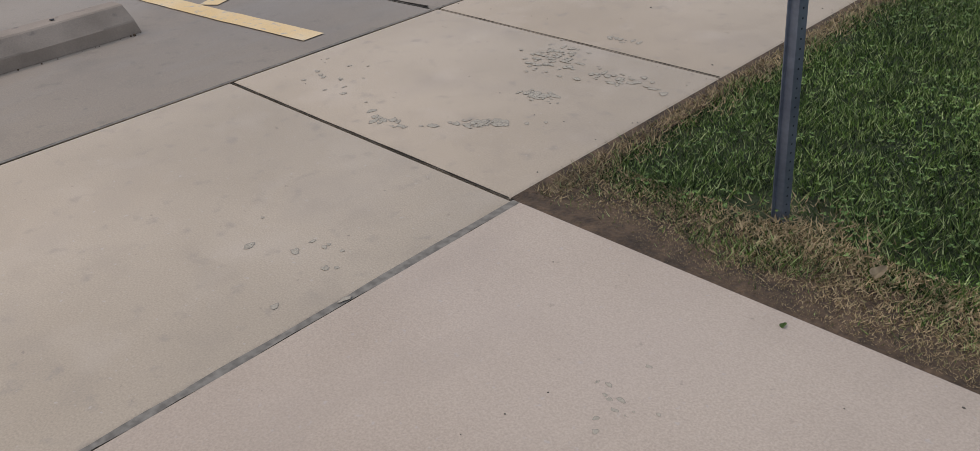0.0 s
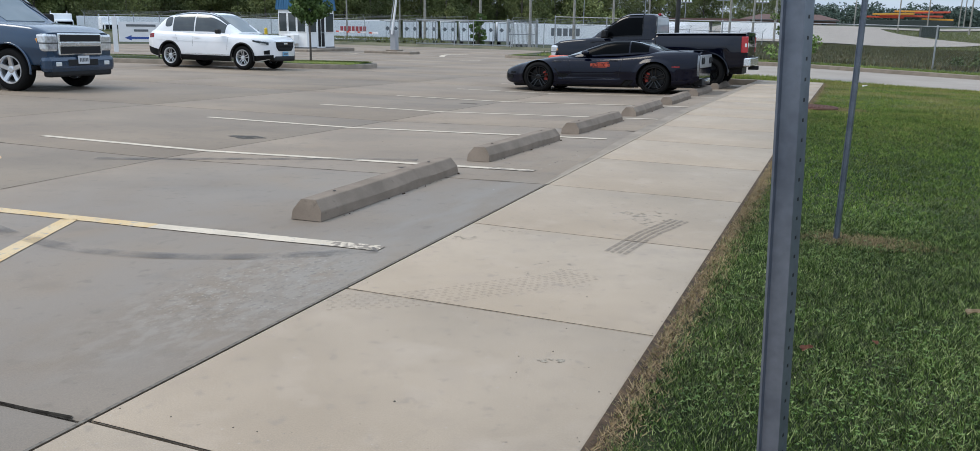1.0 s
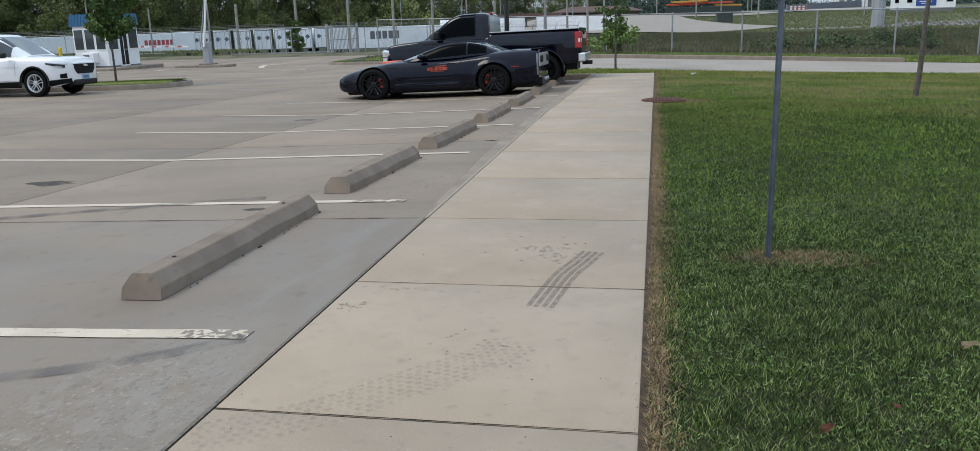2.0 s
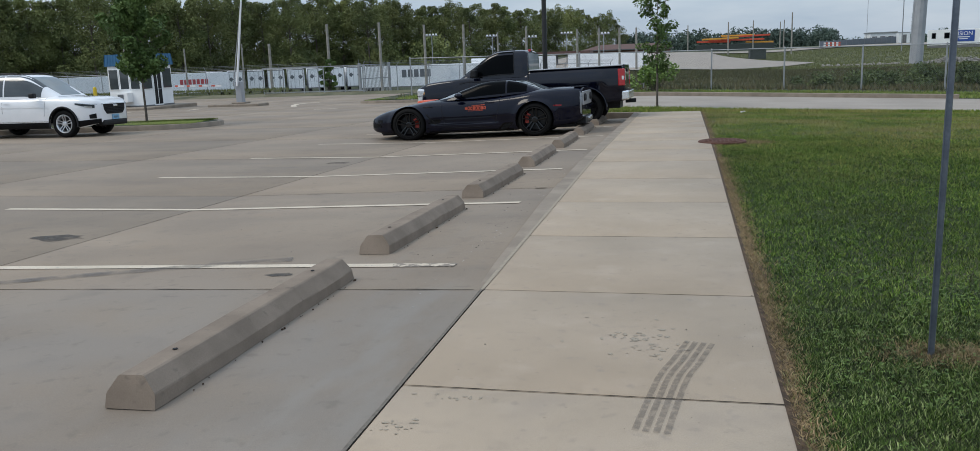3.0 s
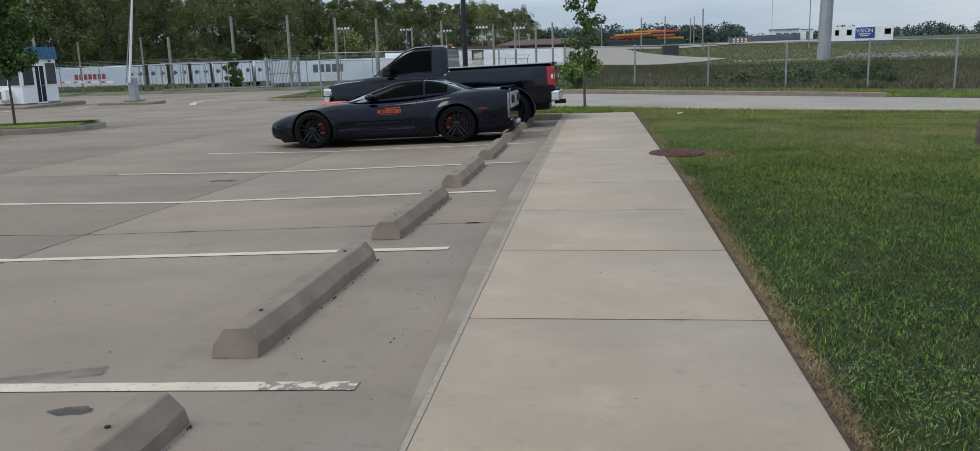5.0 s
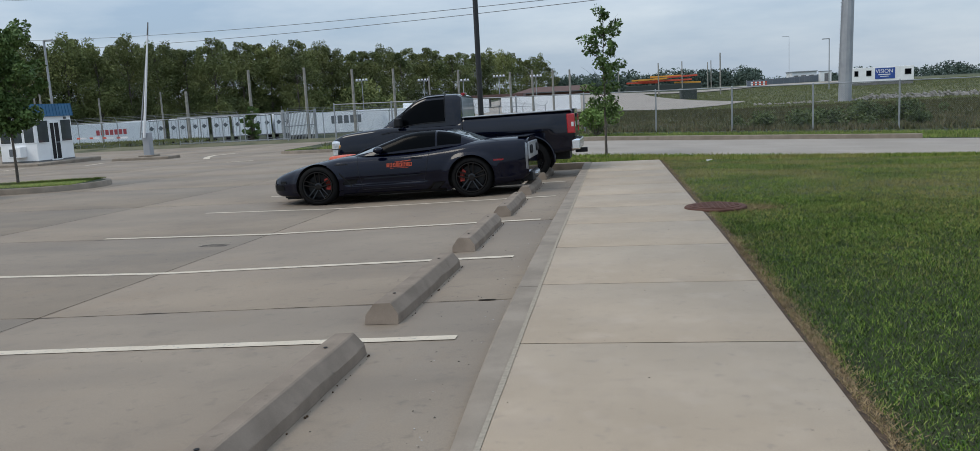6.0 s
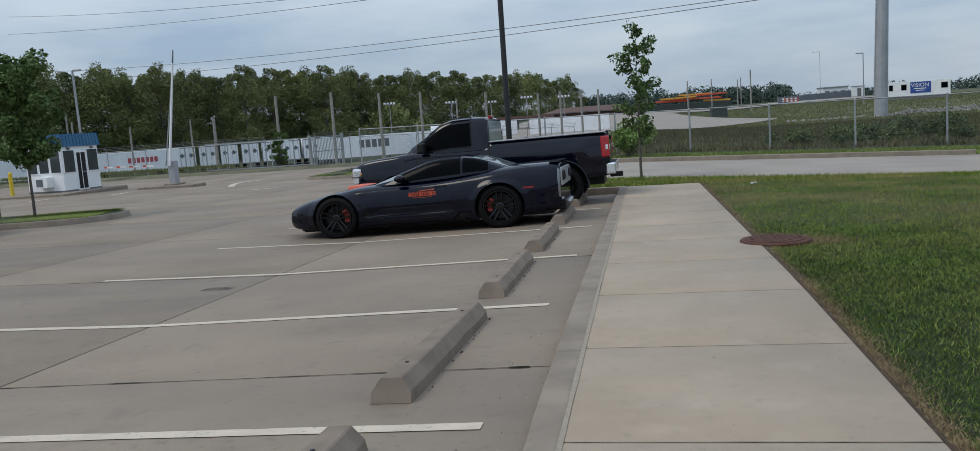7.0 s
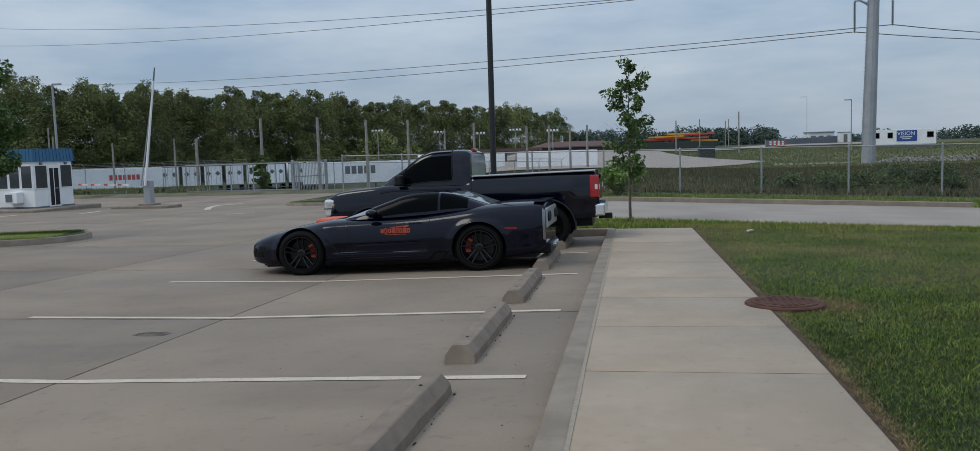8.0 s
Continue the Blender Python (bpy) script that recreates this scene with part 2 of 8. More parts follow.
M_white = mat("white_paint", (0.74, 0.75, 0.76), (0.80, 0.80, 0.81), 2, 0.25, coat=0.6)
M_glass = mat("tinted_glass", (0.0012, 0.0016, 0.0022), (0.0018, 0.0023, 0.0030), 2, 0.16, spec=0.05)
# Opaque pale base paints the bright sky seen through the cab's rear window.
M_rear_glass_sky = mat("rear_glass", (0.26, 0.285, 0.30), (0.33, 0.355, 0.37), 2, 0.05, spec=0.7)
M_tail = mat("tail_panel_silver", (0.40, 0.41, 0.43), (0.48, 0.49, 0.51), 6, 0.30, metal=0.6)
M_lamp = mat("lamp_reflector", (0.52, 0.52, 0.52), (0.85, 0.86, 0.87), 16, 0.12, metal=0.55, coat=0.8)
# Silvery base colour paints the sky's reflection into the windscreen.
M_screen = mat("screen_glass_painted_sky", (0.20, 0.23, 0.25), (0.26, 0.29, 0.31), 1.5, 0.04, spec=0.7)
M_glass_mid = mat("side_glass", (0.045, 0.053, 0.058), (0.06, 0.07, 0.075), 2, 0.03, spec=0.6)
M_glass_light = mat("windscreen_glass", (0.12, 0.145, 0.15), (0.16, 0.185, 0.19), 1.5, 0.04, spec=0.9)
M_trim = mat("black_plastic", (0.008, 0.008, 0.009), (0.013, 0.013, 0.014), 20, 0.55, spec=0.3)
M_orange = mat("orange_vinyl", (0.60, 0.085, 0.035), (0.66, 0.11, 0.05), 12, 0.5)
M_lens_red = mat("red_lens", (0.33, 0.006, 0.010), (0.42, 0.010, 0.014), 14, 0.12, coat=0.6)
M_lens_white = mat("clear_lens", (0.62, 0.63, 0.62), (0.72, 0.72, 0.70), 40, 0.12, coat=0.8)
M_lens_amber = mat("amber_lens", (0.55, 0.24, 0.05), (0.62, 0.30, 0.07), 40, 0.15, coat=0.6)
M_plate = mat("plate_white", (0.62, 0.63, 0.64), (0.55, 0.57, 0.60), 20, 0.5)
M_plate_blue = mat("plate_blue", (0.16, 0.36, 0.55), (0.20, 0.42, 0.60), 20, 0.5)
M_grey_bar = mat("grey_print", (0.10, 0.11, 0.12), (0.14, 0.15, 0.16), 20, 0.6)
M_booth = mat("white_siding", (0.76, 0.77, 0.77), (0.83, 0.84, 0.84), 1.5, 0.55, fine=0.04)
M_awning = mat("blue_metal_roof", (0.022, 0.105, 0.215), (0.030, 0.130, 0.25), 2.0, 0.4, metal=0.1)
M_trailer = mat("white_trailer_panel", (0.78, 0.80, 0.82), (0.86, 0.87, 0.88), 0.6, 0.5, vary=0.08)
M_trailer_red = mat("red_print", (0.42, 0.05, 0.06), (0.48, 0.08, 0.08), 3, 0.6)
M_blue_sign = mat("blue_sign", (0.02, 0.06, 0.26), (0.03, 0.08, 0.32), 3, 0.5)
M_white_letters = mat("white_letters", (0.75, 0.76, 0.78), (0.70, 0.71, 0.73), 3, 0.6)
M_pole = mat("dark_bronze_pole", (0.012, 0.012, 0.013), (0.018, 0.018, 0.018), 4, 0.5)
M_tower = mat("weathered_steel_tower", (0.30, 0.31, 0.33), (0.36, 0.37, 0.39), 0.8, 0.6, metal=0.2)
M_wood_pole = mat("grey_wood_pole", (0.23, 0.22, 0.19), (0.32, 0.30, 0.27), 3, 0.9)
M_fence = mat("fence_steel", (0.30, 0.31, 0.32), (0.37, 0.38, 0.39), 3, 0.5, metal=0.5)
M_bark = mat("bark", (0.075, 0.06, 0.048), (0.13, 0.11, 0.09), 12, 0.95, bump=0.5)
M_leaf = mat("leaf_green", (0.055, 0.10, 0.02), (0.10, 0.16, 0.035), 1.5, 0.7)
M_leaf_light = mat("leaf_yellow_green", (0.12, 0.20, 0.04), (0.18, 0.26, 0.06), 2.0, 0.7)
M_ditch_leaf = mat("ditch_leaf", (0.046, 0.072, 0.022), (0.090, 0.118, 0.036), 0.8, 0.8)
M_wood_leaf = mat("woodland_leaf", (0.082, 0.106, 0.032), (0.178, 0.194, 0.060), 0.16, 0.8, vary=0.30)
# Leaf green shifted towards blue, so the haze of distance is painted in.
M_hill_hazed = mat("far_wood", (0.0473, 0.0743, 0.0607), (0.0743, 0.1080, 0.0810), 0.03, 0.9)
M_rust = mat("rusty_iron", (0.075, 0.030, 0.020), (0.115, 0.052, 0.034), 14, 0.85, metal=0.3, bump=0.4)
M_brick = mat("brown_brick", (0.16, 0.085, 0.06), (0.20, 0.11, 0.08), 3, 0.9)
M_roofing = mat("brown_shingle", (0.098, 0.058, 0.050), (0.125, 0.076, 0.066), 3, 0.9)
M_red_paint = mat("red_paint", (0.50, 0.06, 0.03), (0.56, 0.09, 0.04), 2, 0.5)
M_amber_paint = mat("amber_paint", (0.60, 0.28, 0.03), (0.66, 0.33, 0.05), 2, 0.5)
M_bollard = mat("yellow_bollard", (0.62, 0.44, 0.02), (0.66, 0.48, 0.03), 3, 0.5)
M_rubble = mat("pale_rubble", (0.20, 0.185, 0.165), (0.29, 0.27, 0.245), 2, 0.95, vary=0.15)
M_utility = mat("dark_green_box", (0.025, 0.035, 0.03), (0.035, 0.045, 0.04), 4, 0.6)
M_skirt = mat("grey_skirt", (0.13, 0.13, 0.13), (0.18, 0.18, 0.18), 3, 0.7)

# ---- mesh helpers ----
def part(name, bm, material, parent=None, label=""):
    """Link a bmesh as one mesh object, under a thing or a part."""
    me = bpy.data.meshes.new(name)
    bm.normal_update()
    bm.to_mesh(me)
    bm.free()
    return part_mesh(name, me, material, parent, label)


def part_mesh(name, me, material, parent=None, label=""):
    if material and not me.materials:
        me.materials.append(material)
    ob = new(name, me)
    if parent:
        ob.parent = parent
    if label:
        ob["label"] = label
    return ob


def smooth(ob, angle=40):
    me = ob.data
    me.polygons.foreach_set("use_smooth", [True] * len(me.polygons))
    me.set_sharp_from_angle(angle=radians(angle))
    return ob


def empty(name, m=None, label="", category="", group="", kind=""):
    e = new(name)
    e.empty_display_size = 0.2
    if m is not None:
        e.matrix_world = m
    return tagged(e, label, category, group, kind)


def box(bm, x0, x1, y0, y1, z0, z1, bevel=0.0, m=None):
    vs = bmesh.ops.create_cube(bm, size=1.0)["verts"]
    bmesh.ops.scale(bm, vec=(x1 - x0, y1 - y0, z1 - z0), verts=vs)
    bmesh.ops.translate(bm, vec=((x0 + x1) / 2, (y0 + y1) / 2, (z0 + z1) / 2), verts=vs)
    if bevel:
        es = list({e for v in vs for e in v.link_edges})
        g = bmesh.ops.bevel(bm, geom=es, offset=bevel, segments=2, affect="EDGES", profile=0.5)
        vs = list({v for f in g["faces"] for v in f.verts} | {v for v in vs if v.is_valid})
    if m is not None:
        bmesh.ops.transform(bm, matrix=m, verts=vs)
    return vs


def one_box(name, dims, material, parent=None, bevel=0.0, m=None, label=""):
    bm = bmesh.new()
    box(bm, *dims, bevel=bevel, m=m)
    return part(name, bm, material, parent, label)


def tube(bm, points, radii, seg=8, cap=True):
    """A round bar along points, with a radius at each."""
    rings = []
    pts = [Vector(p) for p in points]
    side = None
    for i, p in enumerate(pts):
        d = (pts[min(i + 1, len(pts) - 1)] - pts[max(i - 1, 0)]).normalized()
        if side is None:
            side = d.orthogonal().normalized()
        side = (side - d * side.dot(d)).normalized()
        up = d.cross(side)
        r = radii[i] if hasattr(radii, "__len__") else radii
        rings.append([bm.verts.new(p + side * r * math.cos(a) + up * r * math.sin(a))
                      for a in (2 * math.pi * k / seg for k in range(seg))])
    for a, b in zip(rings, rings[1:]):
        for k in range(seg):
            bm.faces.new((a[k], a[(k + 1) % seg], b[(k + 1) % seg], b[k]))
    if cap:
        bm.faces.new(rings[0][::-1])
        bm.faces.new(rings[-1])


def lathe(bm, profile, seg=32, axis="y"):
    """Turn a profile of (along, radius) round the y axis."""
    rings = []
    for a, r in profile:
        rings.append([bm.verts.new((r * math.cos(t), a, r * math.sin(t))) for t in (2 * math.pi * k / seg for k in range(seg))])
    for a, b in zip(rings, rings[1:]):
        for k in range(seg):
            bm.faces.new((a[k], b[k], b[(k + 1) % seg], a[(k + 1) % seg]))
    bmesh.ops.recalc_face_normals(bm, faces=bm.faces)


def raw_mesh(name, verts, faces_n, corners):
    """A mesh from arrays: vertices, and faces of the same number of corners each."""
    me = bpy.data.meshes.new(name)
    verts = np.asarray(verts, dtype=np.float32)
    idx = np.asarray(corners, dtype=np.int32).reshape(-1)
    me.vertices.add(len(verts))
    me.vertices.foreach_set("co", verts.reshape(-1))
    me.loops.add(len(idx))
    me.loops.foreach_set("vertex_index", idx)
    count = len(idx) // faces_n
    me.polygons.add(count)
    me.polygons.foreach_set("loop_start", np.arange(count, dtype=np.int32) * faces_n)
    me.update(calc_edges=True)
    return me


def curve(*pts):
    """A smooth line through (x, y) pairs that does not overshoot."""
    xs, ys = np.array([p[0] for p in pts], float), np.array([p[1] for p in pts], float)
    h = np.diff(xs)
    d = np.diff(ys) / h
    m = np.zeros(len(xs))
    m[0], m[-1] = d[0], d[-1]
    for i in range(1, len(xs) - 1):
        if d[i - 1] * d[i] > 0:
            w1, w2 = 2 * h[i] + h[i - 1], h[i] + 2 * h[i - 1]
            m[i] = (w1 + w2) / (w1 / d[i - 1] + w2 / d[i])

    def f(x):
        x = min(max(x, xs[0]), xs[-1])
        i = int(min(max(np.searchsorted(xs, x) - 1, 0), len(h) - 1))
        t = (x - xs[i]) / h[i]
        return float(ys[i] * (1 + 2 * t) * (1 - t) ** 2 + m[i] * h[i] * t * (1 - t) ** 2 + ys[i + 1] * t * t * (3 - 2 * t) - m[i + 1] * h[i] * t * t * (1 - t))
    return f


def step(a, b, x):
    t = min(max((x - a) / (b - a), 0.0), 1.0)
    return t * t * (3 - 2 * t)


# ---- heights of the ground ----
def z_lot(x, y):
    return -0.0192 * max(0.0, min(y, 47.6) - 1.5) + 0.025 * max(-3.98, min(0.0, x + 0.07))


def z_walk(y):
    return -0.0180 * max(0.0, y - 8.0)


def z_land(x, y):
    near = z_walk(min(y, 20.0)) - 0.025 * max(0.0, min(x, 40.0) - 1.6) * step(4, 20, y)
    north = -0.36 - 0.025 * max(0.0, min(x, 14.0))
    z = near + (north - near) * step(19.5, 23.0, y)
    left = step(-0.10, -0.30, x / max(abs(y) + 20.0, 1.0)) * step(57, 62, y)
    z += left * (-2.4 * step(64, 95, y) - 0.68)
    right = 1 - step(-0.10, -0.30, x / max(abs(y) + 20.0, 1.0))
    z += right * (-0.9 * step(38.5, 43, y) + 0.5 * step(46, 66, y) + 1.9 * step(105, 230, y) + 0.55 * step(115, 150, y) * step(18, 34, x))
    return z

# ---- the ground sheet ----
def ground_height(x, y):
    if x < 0 and -14 < y < 57.5 and x > -60 and not (x > -4.05 and y > 20.3):
        return z_lot(x, y) - 0.10
    if x <= 1.57 and y < 20.1 or (y < -4.25 and x < 9):
        return min(z_walk(y), z_lot(-0.1, y)) - 0.10
    z = z_land(x, y) - 0.03
    if x > -4.1 and on_road(x, y, 0.35):
        z -= 0.12
    return z


def road_near(x):
    return 24.55 - 0.235 * x


def road_far(x):
    return 32.0 - 0.215 * x


def on_road(x, y, margin=0.0):
    return road_near(x) - margin < y < road_far(x) + margin and x < 46


gx = np.concatenate([np.arange(-900, -70, 60), np.arange(-70, -6, 4), np.arange(-6, 0, 1.0), [0.0, 1.55, 1.60], np.arange(2, 16, 0.5),
                     np.arange(16, 60, 3), np.arange(60, 901, 60)])
gy = np.concatenate([np.arange(-60, -5, 5), [-4.30, -4.22], np.arange(-4, 20, 0.8), np.arange(20, 45, 0.5), np.arange(45, 110, 3), np.arange(110, 300, 12), np.arange(300, 1801, 100)])
gv = [(x, y, ground_height(x, y) + 0.012 * noise.noise((x * 0.8, y * 0.8, 0))) for y in gy for x in gx]
nx = len(gx)
gf = [(j * nx + i, j * nx + i + 1, (j + 1) * nx + i + 1, (j + 1) * nx + i) for j in range(len(gy) - 1) for i in range(nx - 1)]
ground = part_mesh("ground", raw_mesh("ground", gv, 4, gf), M_turf)
smooth(ground, 30)
tagged(ground, "mown green lawn and rough grass running to the horizon", "ground", kind="structure")


# ---- concrete slabs ----
def slab(name, x0, x1, y0, y1, zf, thick, material, parent, gap=0.006, edge=0.010, cut=2):
    """One slab with a rounded arris, its top following the fall of the ground."""
    x0, x1, y0, y1 = x0 + gap, x1 - gap, y0 + gap, y1 - gap
    xs = [x0, x0 + edge] + [x0 + (x1 - x0) * k / cut for k in range(1, cut)] + [x1 - edge, x1]
    ys = [y0, y0 + edge] + [y0 + (y1 - y0) * k / cut for k in range(1, cut)] + [y1 - edge, y1]
    cx, cy = (x0 + x1) / 2, (y0 + y1) / 2
    bm = bmesh.new()
    grid = []
    for j, y in enumerate(ys):
        row = []
        for i, x in enumerate(xs):
            drop = edge * 0.7 if i in (0, len(xs) - 1) or j in (0, len(ys) - 1) else 0.0
            row.append(bm.verts.new((x - cx, y - cy, zf(x, y) - drop)))
        grid.append(row)
    for j in range(len(ys) - 1):
        for i in range(len(xs) - 1):
            bm.faces.new((grid[j][i], grid[j][i + 1], grid[j + 1][i + 1], grid[j + 1][i]))
    rim = grid[0] + [r[-1] for r in grid[1:]] + grid[-1][-2::-1] + [r[0] for r in grid[-2:0:-1]]
    low = [bm.verts.new((v.co.x, v.co.y, v.co.z - thick)) for v in rim]
    for k in range(len(rim)):
        q = (k + 1) % len(rim)
        bm.faces.new((rim[q], rim[k], low[k], low[q]))
    ob = part(name, bm, material, parent)
    ob.location = (cx, cy, 0)
    return smooth(ob, 50)


walk_joints = (-13.0, -11.5, -10.0, -8.5, -7.2, -5.75, -4.28, -3.14, -1.56, 0.0, 1.51, 3.06, 4.585, 6.09, 7.615, 9.145, 10.68, 12.21, 13.74, 15.27, 16.8, 18.33, 19.95)
pavement = empty("pavement", label="pale beige concrete footpath with worn, pitted slabs beside the car park", category="pavement", kind="structure")
for a, b in zip(walk_joints, walk_joints[1:]):
    slab("slab", 0.0, 1.576 if b < -4.2 else 1.555, a, b, lambda x, y: z_walk(y), 0.12, M_walk, pavement, gap=0.005)
cross_path = empty("pavement_cross", label="pinkish grey concrete path meeting the footpath at a corner", category="pavement", kind="structure")
for x0, x1, y0, y1 in ((1.584, 4.6, -7.4, -4.27), (4.6, 7.6, -7.4, -4.27), (1.584, 4.6, -10.4, -7.4), (4.6, 7.6, -10.4, -7.4)):
    slab("slab", x0, x1, y0, y1, lambda x, y: 0.001, 0.12, M_cross, cross_path, gap=0.005)
bm = bmesh.new()
for x0, x1, y0, y1 in ((0.0, 1.56, -13, 8.5), (0.0, 1.56, 8.5, 19.94), (1.56, 7.6, -10.4, -4.28)):
    bm.faces.new([bm.verts.new((x, y, z_walk(y) - 0.022)) for x, y in ((x0, y0), (x1, y0), (x1, y1), (x0, y1))])
joint_bed = part("joint_bed", bm, M_gap)
tagged(joint_bed, "dark dirt packed in the joints of the footpath", "joint filling", kind="structure")

# kerb along the footpath, flush at first and rising out of the lot further on
kerb_joints = (1.51, 6.05, 10.68, 15.2, 19.95)
kerb = empty("curb", label="grey concrete kerb between footpath and parking bays, flush at one end", category="kerb", kind="structure")
for a, b in zip(kerb_joints, kerb_joints[1:]):
    bm = bmesh.new()
    ys = np.linspace(a + 0.004, b - 0.004, 9)
    rows = []
    for y in ys:
        t, f = z_walk(y), z_lot(-0.17, y) - 0.08
        h = t - z_lot(-0.17, y)
        batter = 0.035 * min(1, h / 0.12)
        w = 0.060 + 0.125 * step(0.5, 5.5, y)
        rows.append([bm.verts.new(p) for p in ((-0.004, y, f), (-0.004, y, t - 0.010), (-0.010, y, t - 0.004), (-w + 0.030, y, t - 0.004), (-w + 0.013, y, t - 0.014 - 0.04 * max(h, 0)), (-w - batter, y, f))])
    for p, q in zip(rows, rows[1:]):
        for k in range(5):
            bm.faces.new((p[k], q[k], q[k + 1], p[k + 1]))
    bm.faces.new(rows[0])
    bm.faces.new(rows[-1][::-1])
    bmesh.ops.recalc_face_normals(bm, faces=bm.faces)
    smooth(part("kerb_stone", bm, M_curb, kerb), 35)
bm = bmesh.new()
for a, b in zip(np.arange(1.5, 19.5, 0.4), np.arange(1.9, 20.0, 0.4)):
    w = 0.013 + 0.005 * noise.noise((a * 3, 0, 0))
    w2 = 0.013 + 0.005 * noise.noise((b * 3, 0, 0))
    bm.faces.new([bm.verts.new(p) for p in ((-w, a, z_walk(a) + 0.003), (w, a, z_walk(a) + 0.003), (w2, b, z_walk(b) + 0.003), (-w2, b, z_walk(b) + 0.003))])
tagged(part("joint_sealant", bm, M_seal), "pale bead of sealant along the kerb joint", "sealant", kind="structure")
bm = bmesh.new()
for a, b in zip(np.arange(-12.8, 1.3, 0.35), np.arange(-12.45, 1.65, 0.35)):
    w = 0.003 + 0.012 * max(0, noise.noise((a * 2.3, 0, 0)))
    w2 = 0.003 + 0.012 * max(0, noise.noise((b * 2.3, 0, 0)))
    bm.faces.new([bm.verts.new(p) for p in ((-0.006 - w, a, 0.002), (0.004, a, 0.001), (0.004, b, 0.001), (-0.006 - w2, b, 0.002))])
tagged(part("joint_dirt", bm, M_grit), "dark dirty joint between footpath and flush kerb", "joint filling", kind="structure")

north_kerb = empty("curb_north", label="grey concrete kerb closing the last parking bay", category="kerb", kind="structure")
bm = bmesh.new()
box(bm, -4.05, 0.0, 19.955, 20.11, -0.55, z_walk(20) + 0.0, bevel=0.015)
part("kerb_stone", bm, M_curb, north_kerb)

# parking lot
lot = empty("parking_lot", label="grey concrete parking lot of large stained slabs with cracked joints", category="parking lot", kind="structure")
lot_x = [0.0, -4.05, -8.6, -13.1, -17.6, -22.1, -26.6, -31.1, -35.6, -40.1, -46.0]
lot_y = [-12.6, -8.0, -3.16, 1.50, 6.03, 10.62, 15.2, 19.95, 24.6, 29.2, 33.8, 38.4, 43.0, 47.6, 52.2, 57.0]
for y0, y1 in zip(lot_y, lot_y[1:]):
    for x1, x0 in zip(lot_x, lot_x[1:]):
        if x1 > -4 and y0 > 19:
            continue
        slab("slab", x0, x1, y0, y1, z_lot, 0.15, M_lot, lot, gap=0.006, edge=0.008, cut=1)
bed_v = [(x, y, z_lot(x, y) - 0.03) for y in lot_y[:8] for x in lot_x[::-1]]
k = len(lot_x)
bed_f = [(j * k + i, j * k + i + 1, (j + 1) * k + i + 1, (j + 1) * k + i) for j in range(7) for i in range(k - 1)]
tagged(part_mesh("lot_joint_bed", raw_mesh("lot_joint_bed", bed_v, 4, bed_f), M_gap), "dark dirt packed in the joints of the lot", "joint filling", kind="structure")

# access road past the north end, with a kerb on its far side
bm = bmesh.new()
rows = []
for x in np.arange(-4.06, 46.1, 1.0):
    rows.append([bm.verts.new((x, y, z_land(x, 25.0) - 0.02)) for y in np.linspace(road_near(x), road_far(x), 6)])
for p, q in zip(rows, rows[1:]):
    for k in range(5):
        bm.faces.new((p[k], q[k], q[k + 1], p[k + 1]))
road = part("road", bm, M_road)
tagged(road, "pale grey concrete access road", "road", kind="structure")
bm = bmesh.new()
rows = []
for x in np.arange(-9.0, 10.6, 0.5):
    y, z = road_far(x), z_land(max(x, -4), 25.0) - 0.02
    rows.append([bm.verts.new(p) for p in ((x, y, z - 0.1), (x, y + 0.02, z + 0.13), (x, y + 0.04, z + 0.15), (x, y + 0.17, z + 0.15), (x, y + 0.19, z - 0.1))])
for p, q in zip(rows, rows[1:]):
    for k in range(4):
        bm.faces.new((p[k], q[k], q[k + 1], p[k + 1]))
bm.faces.new(rows[-1][::-1])
bm.faces.new(rows[0])
bmesh.ops.recalc_face_normals(bm, faces=bm.faces)
tagged(smooth(part("curb_road", bm, M_curb), 35), "grey concrete kerb along the grass verge of the road", "kerb", kind="structure")


# dirt lying in the joints and cracks
def dirt_line(name, p, q, width, zf, label, wander=0.006, kind="structure", material=None):
    p, q = Vector((*p, 0)), Vector((*q, 0))
    n = max(3, int((q - p).length / 0.06))
    d = (q - p).normalized()
    s = Vector((-d.y, d.x, 0))
    bm = bmesh.new()
    prev = None
    for k in range(n + 1):
        c = p.lerp(q, k / n) + s * wander * noise.noise((k * 0.23, p.x * 3.1, p.y * 1.7))
        w = width * (0.55 + 0.75 * abs(noise.noise((k * 0.31, p.y, 4))) + 0.5 * max(0, noise.noise((k * 0.05, p.y, 9))))
        cur = [bm.verts.new((v.x, v.y, zf(v.x, v.y))) for v in (c + s * w / 2, c - s * w / 2)]
        if prev:
            bm.faces.new((prev[0], prev[1], cur[1], cur[0]))
        prev = cur
    return tagged(part(name, bm, material or M_gap), label, "joint filling", kind=kind)


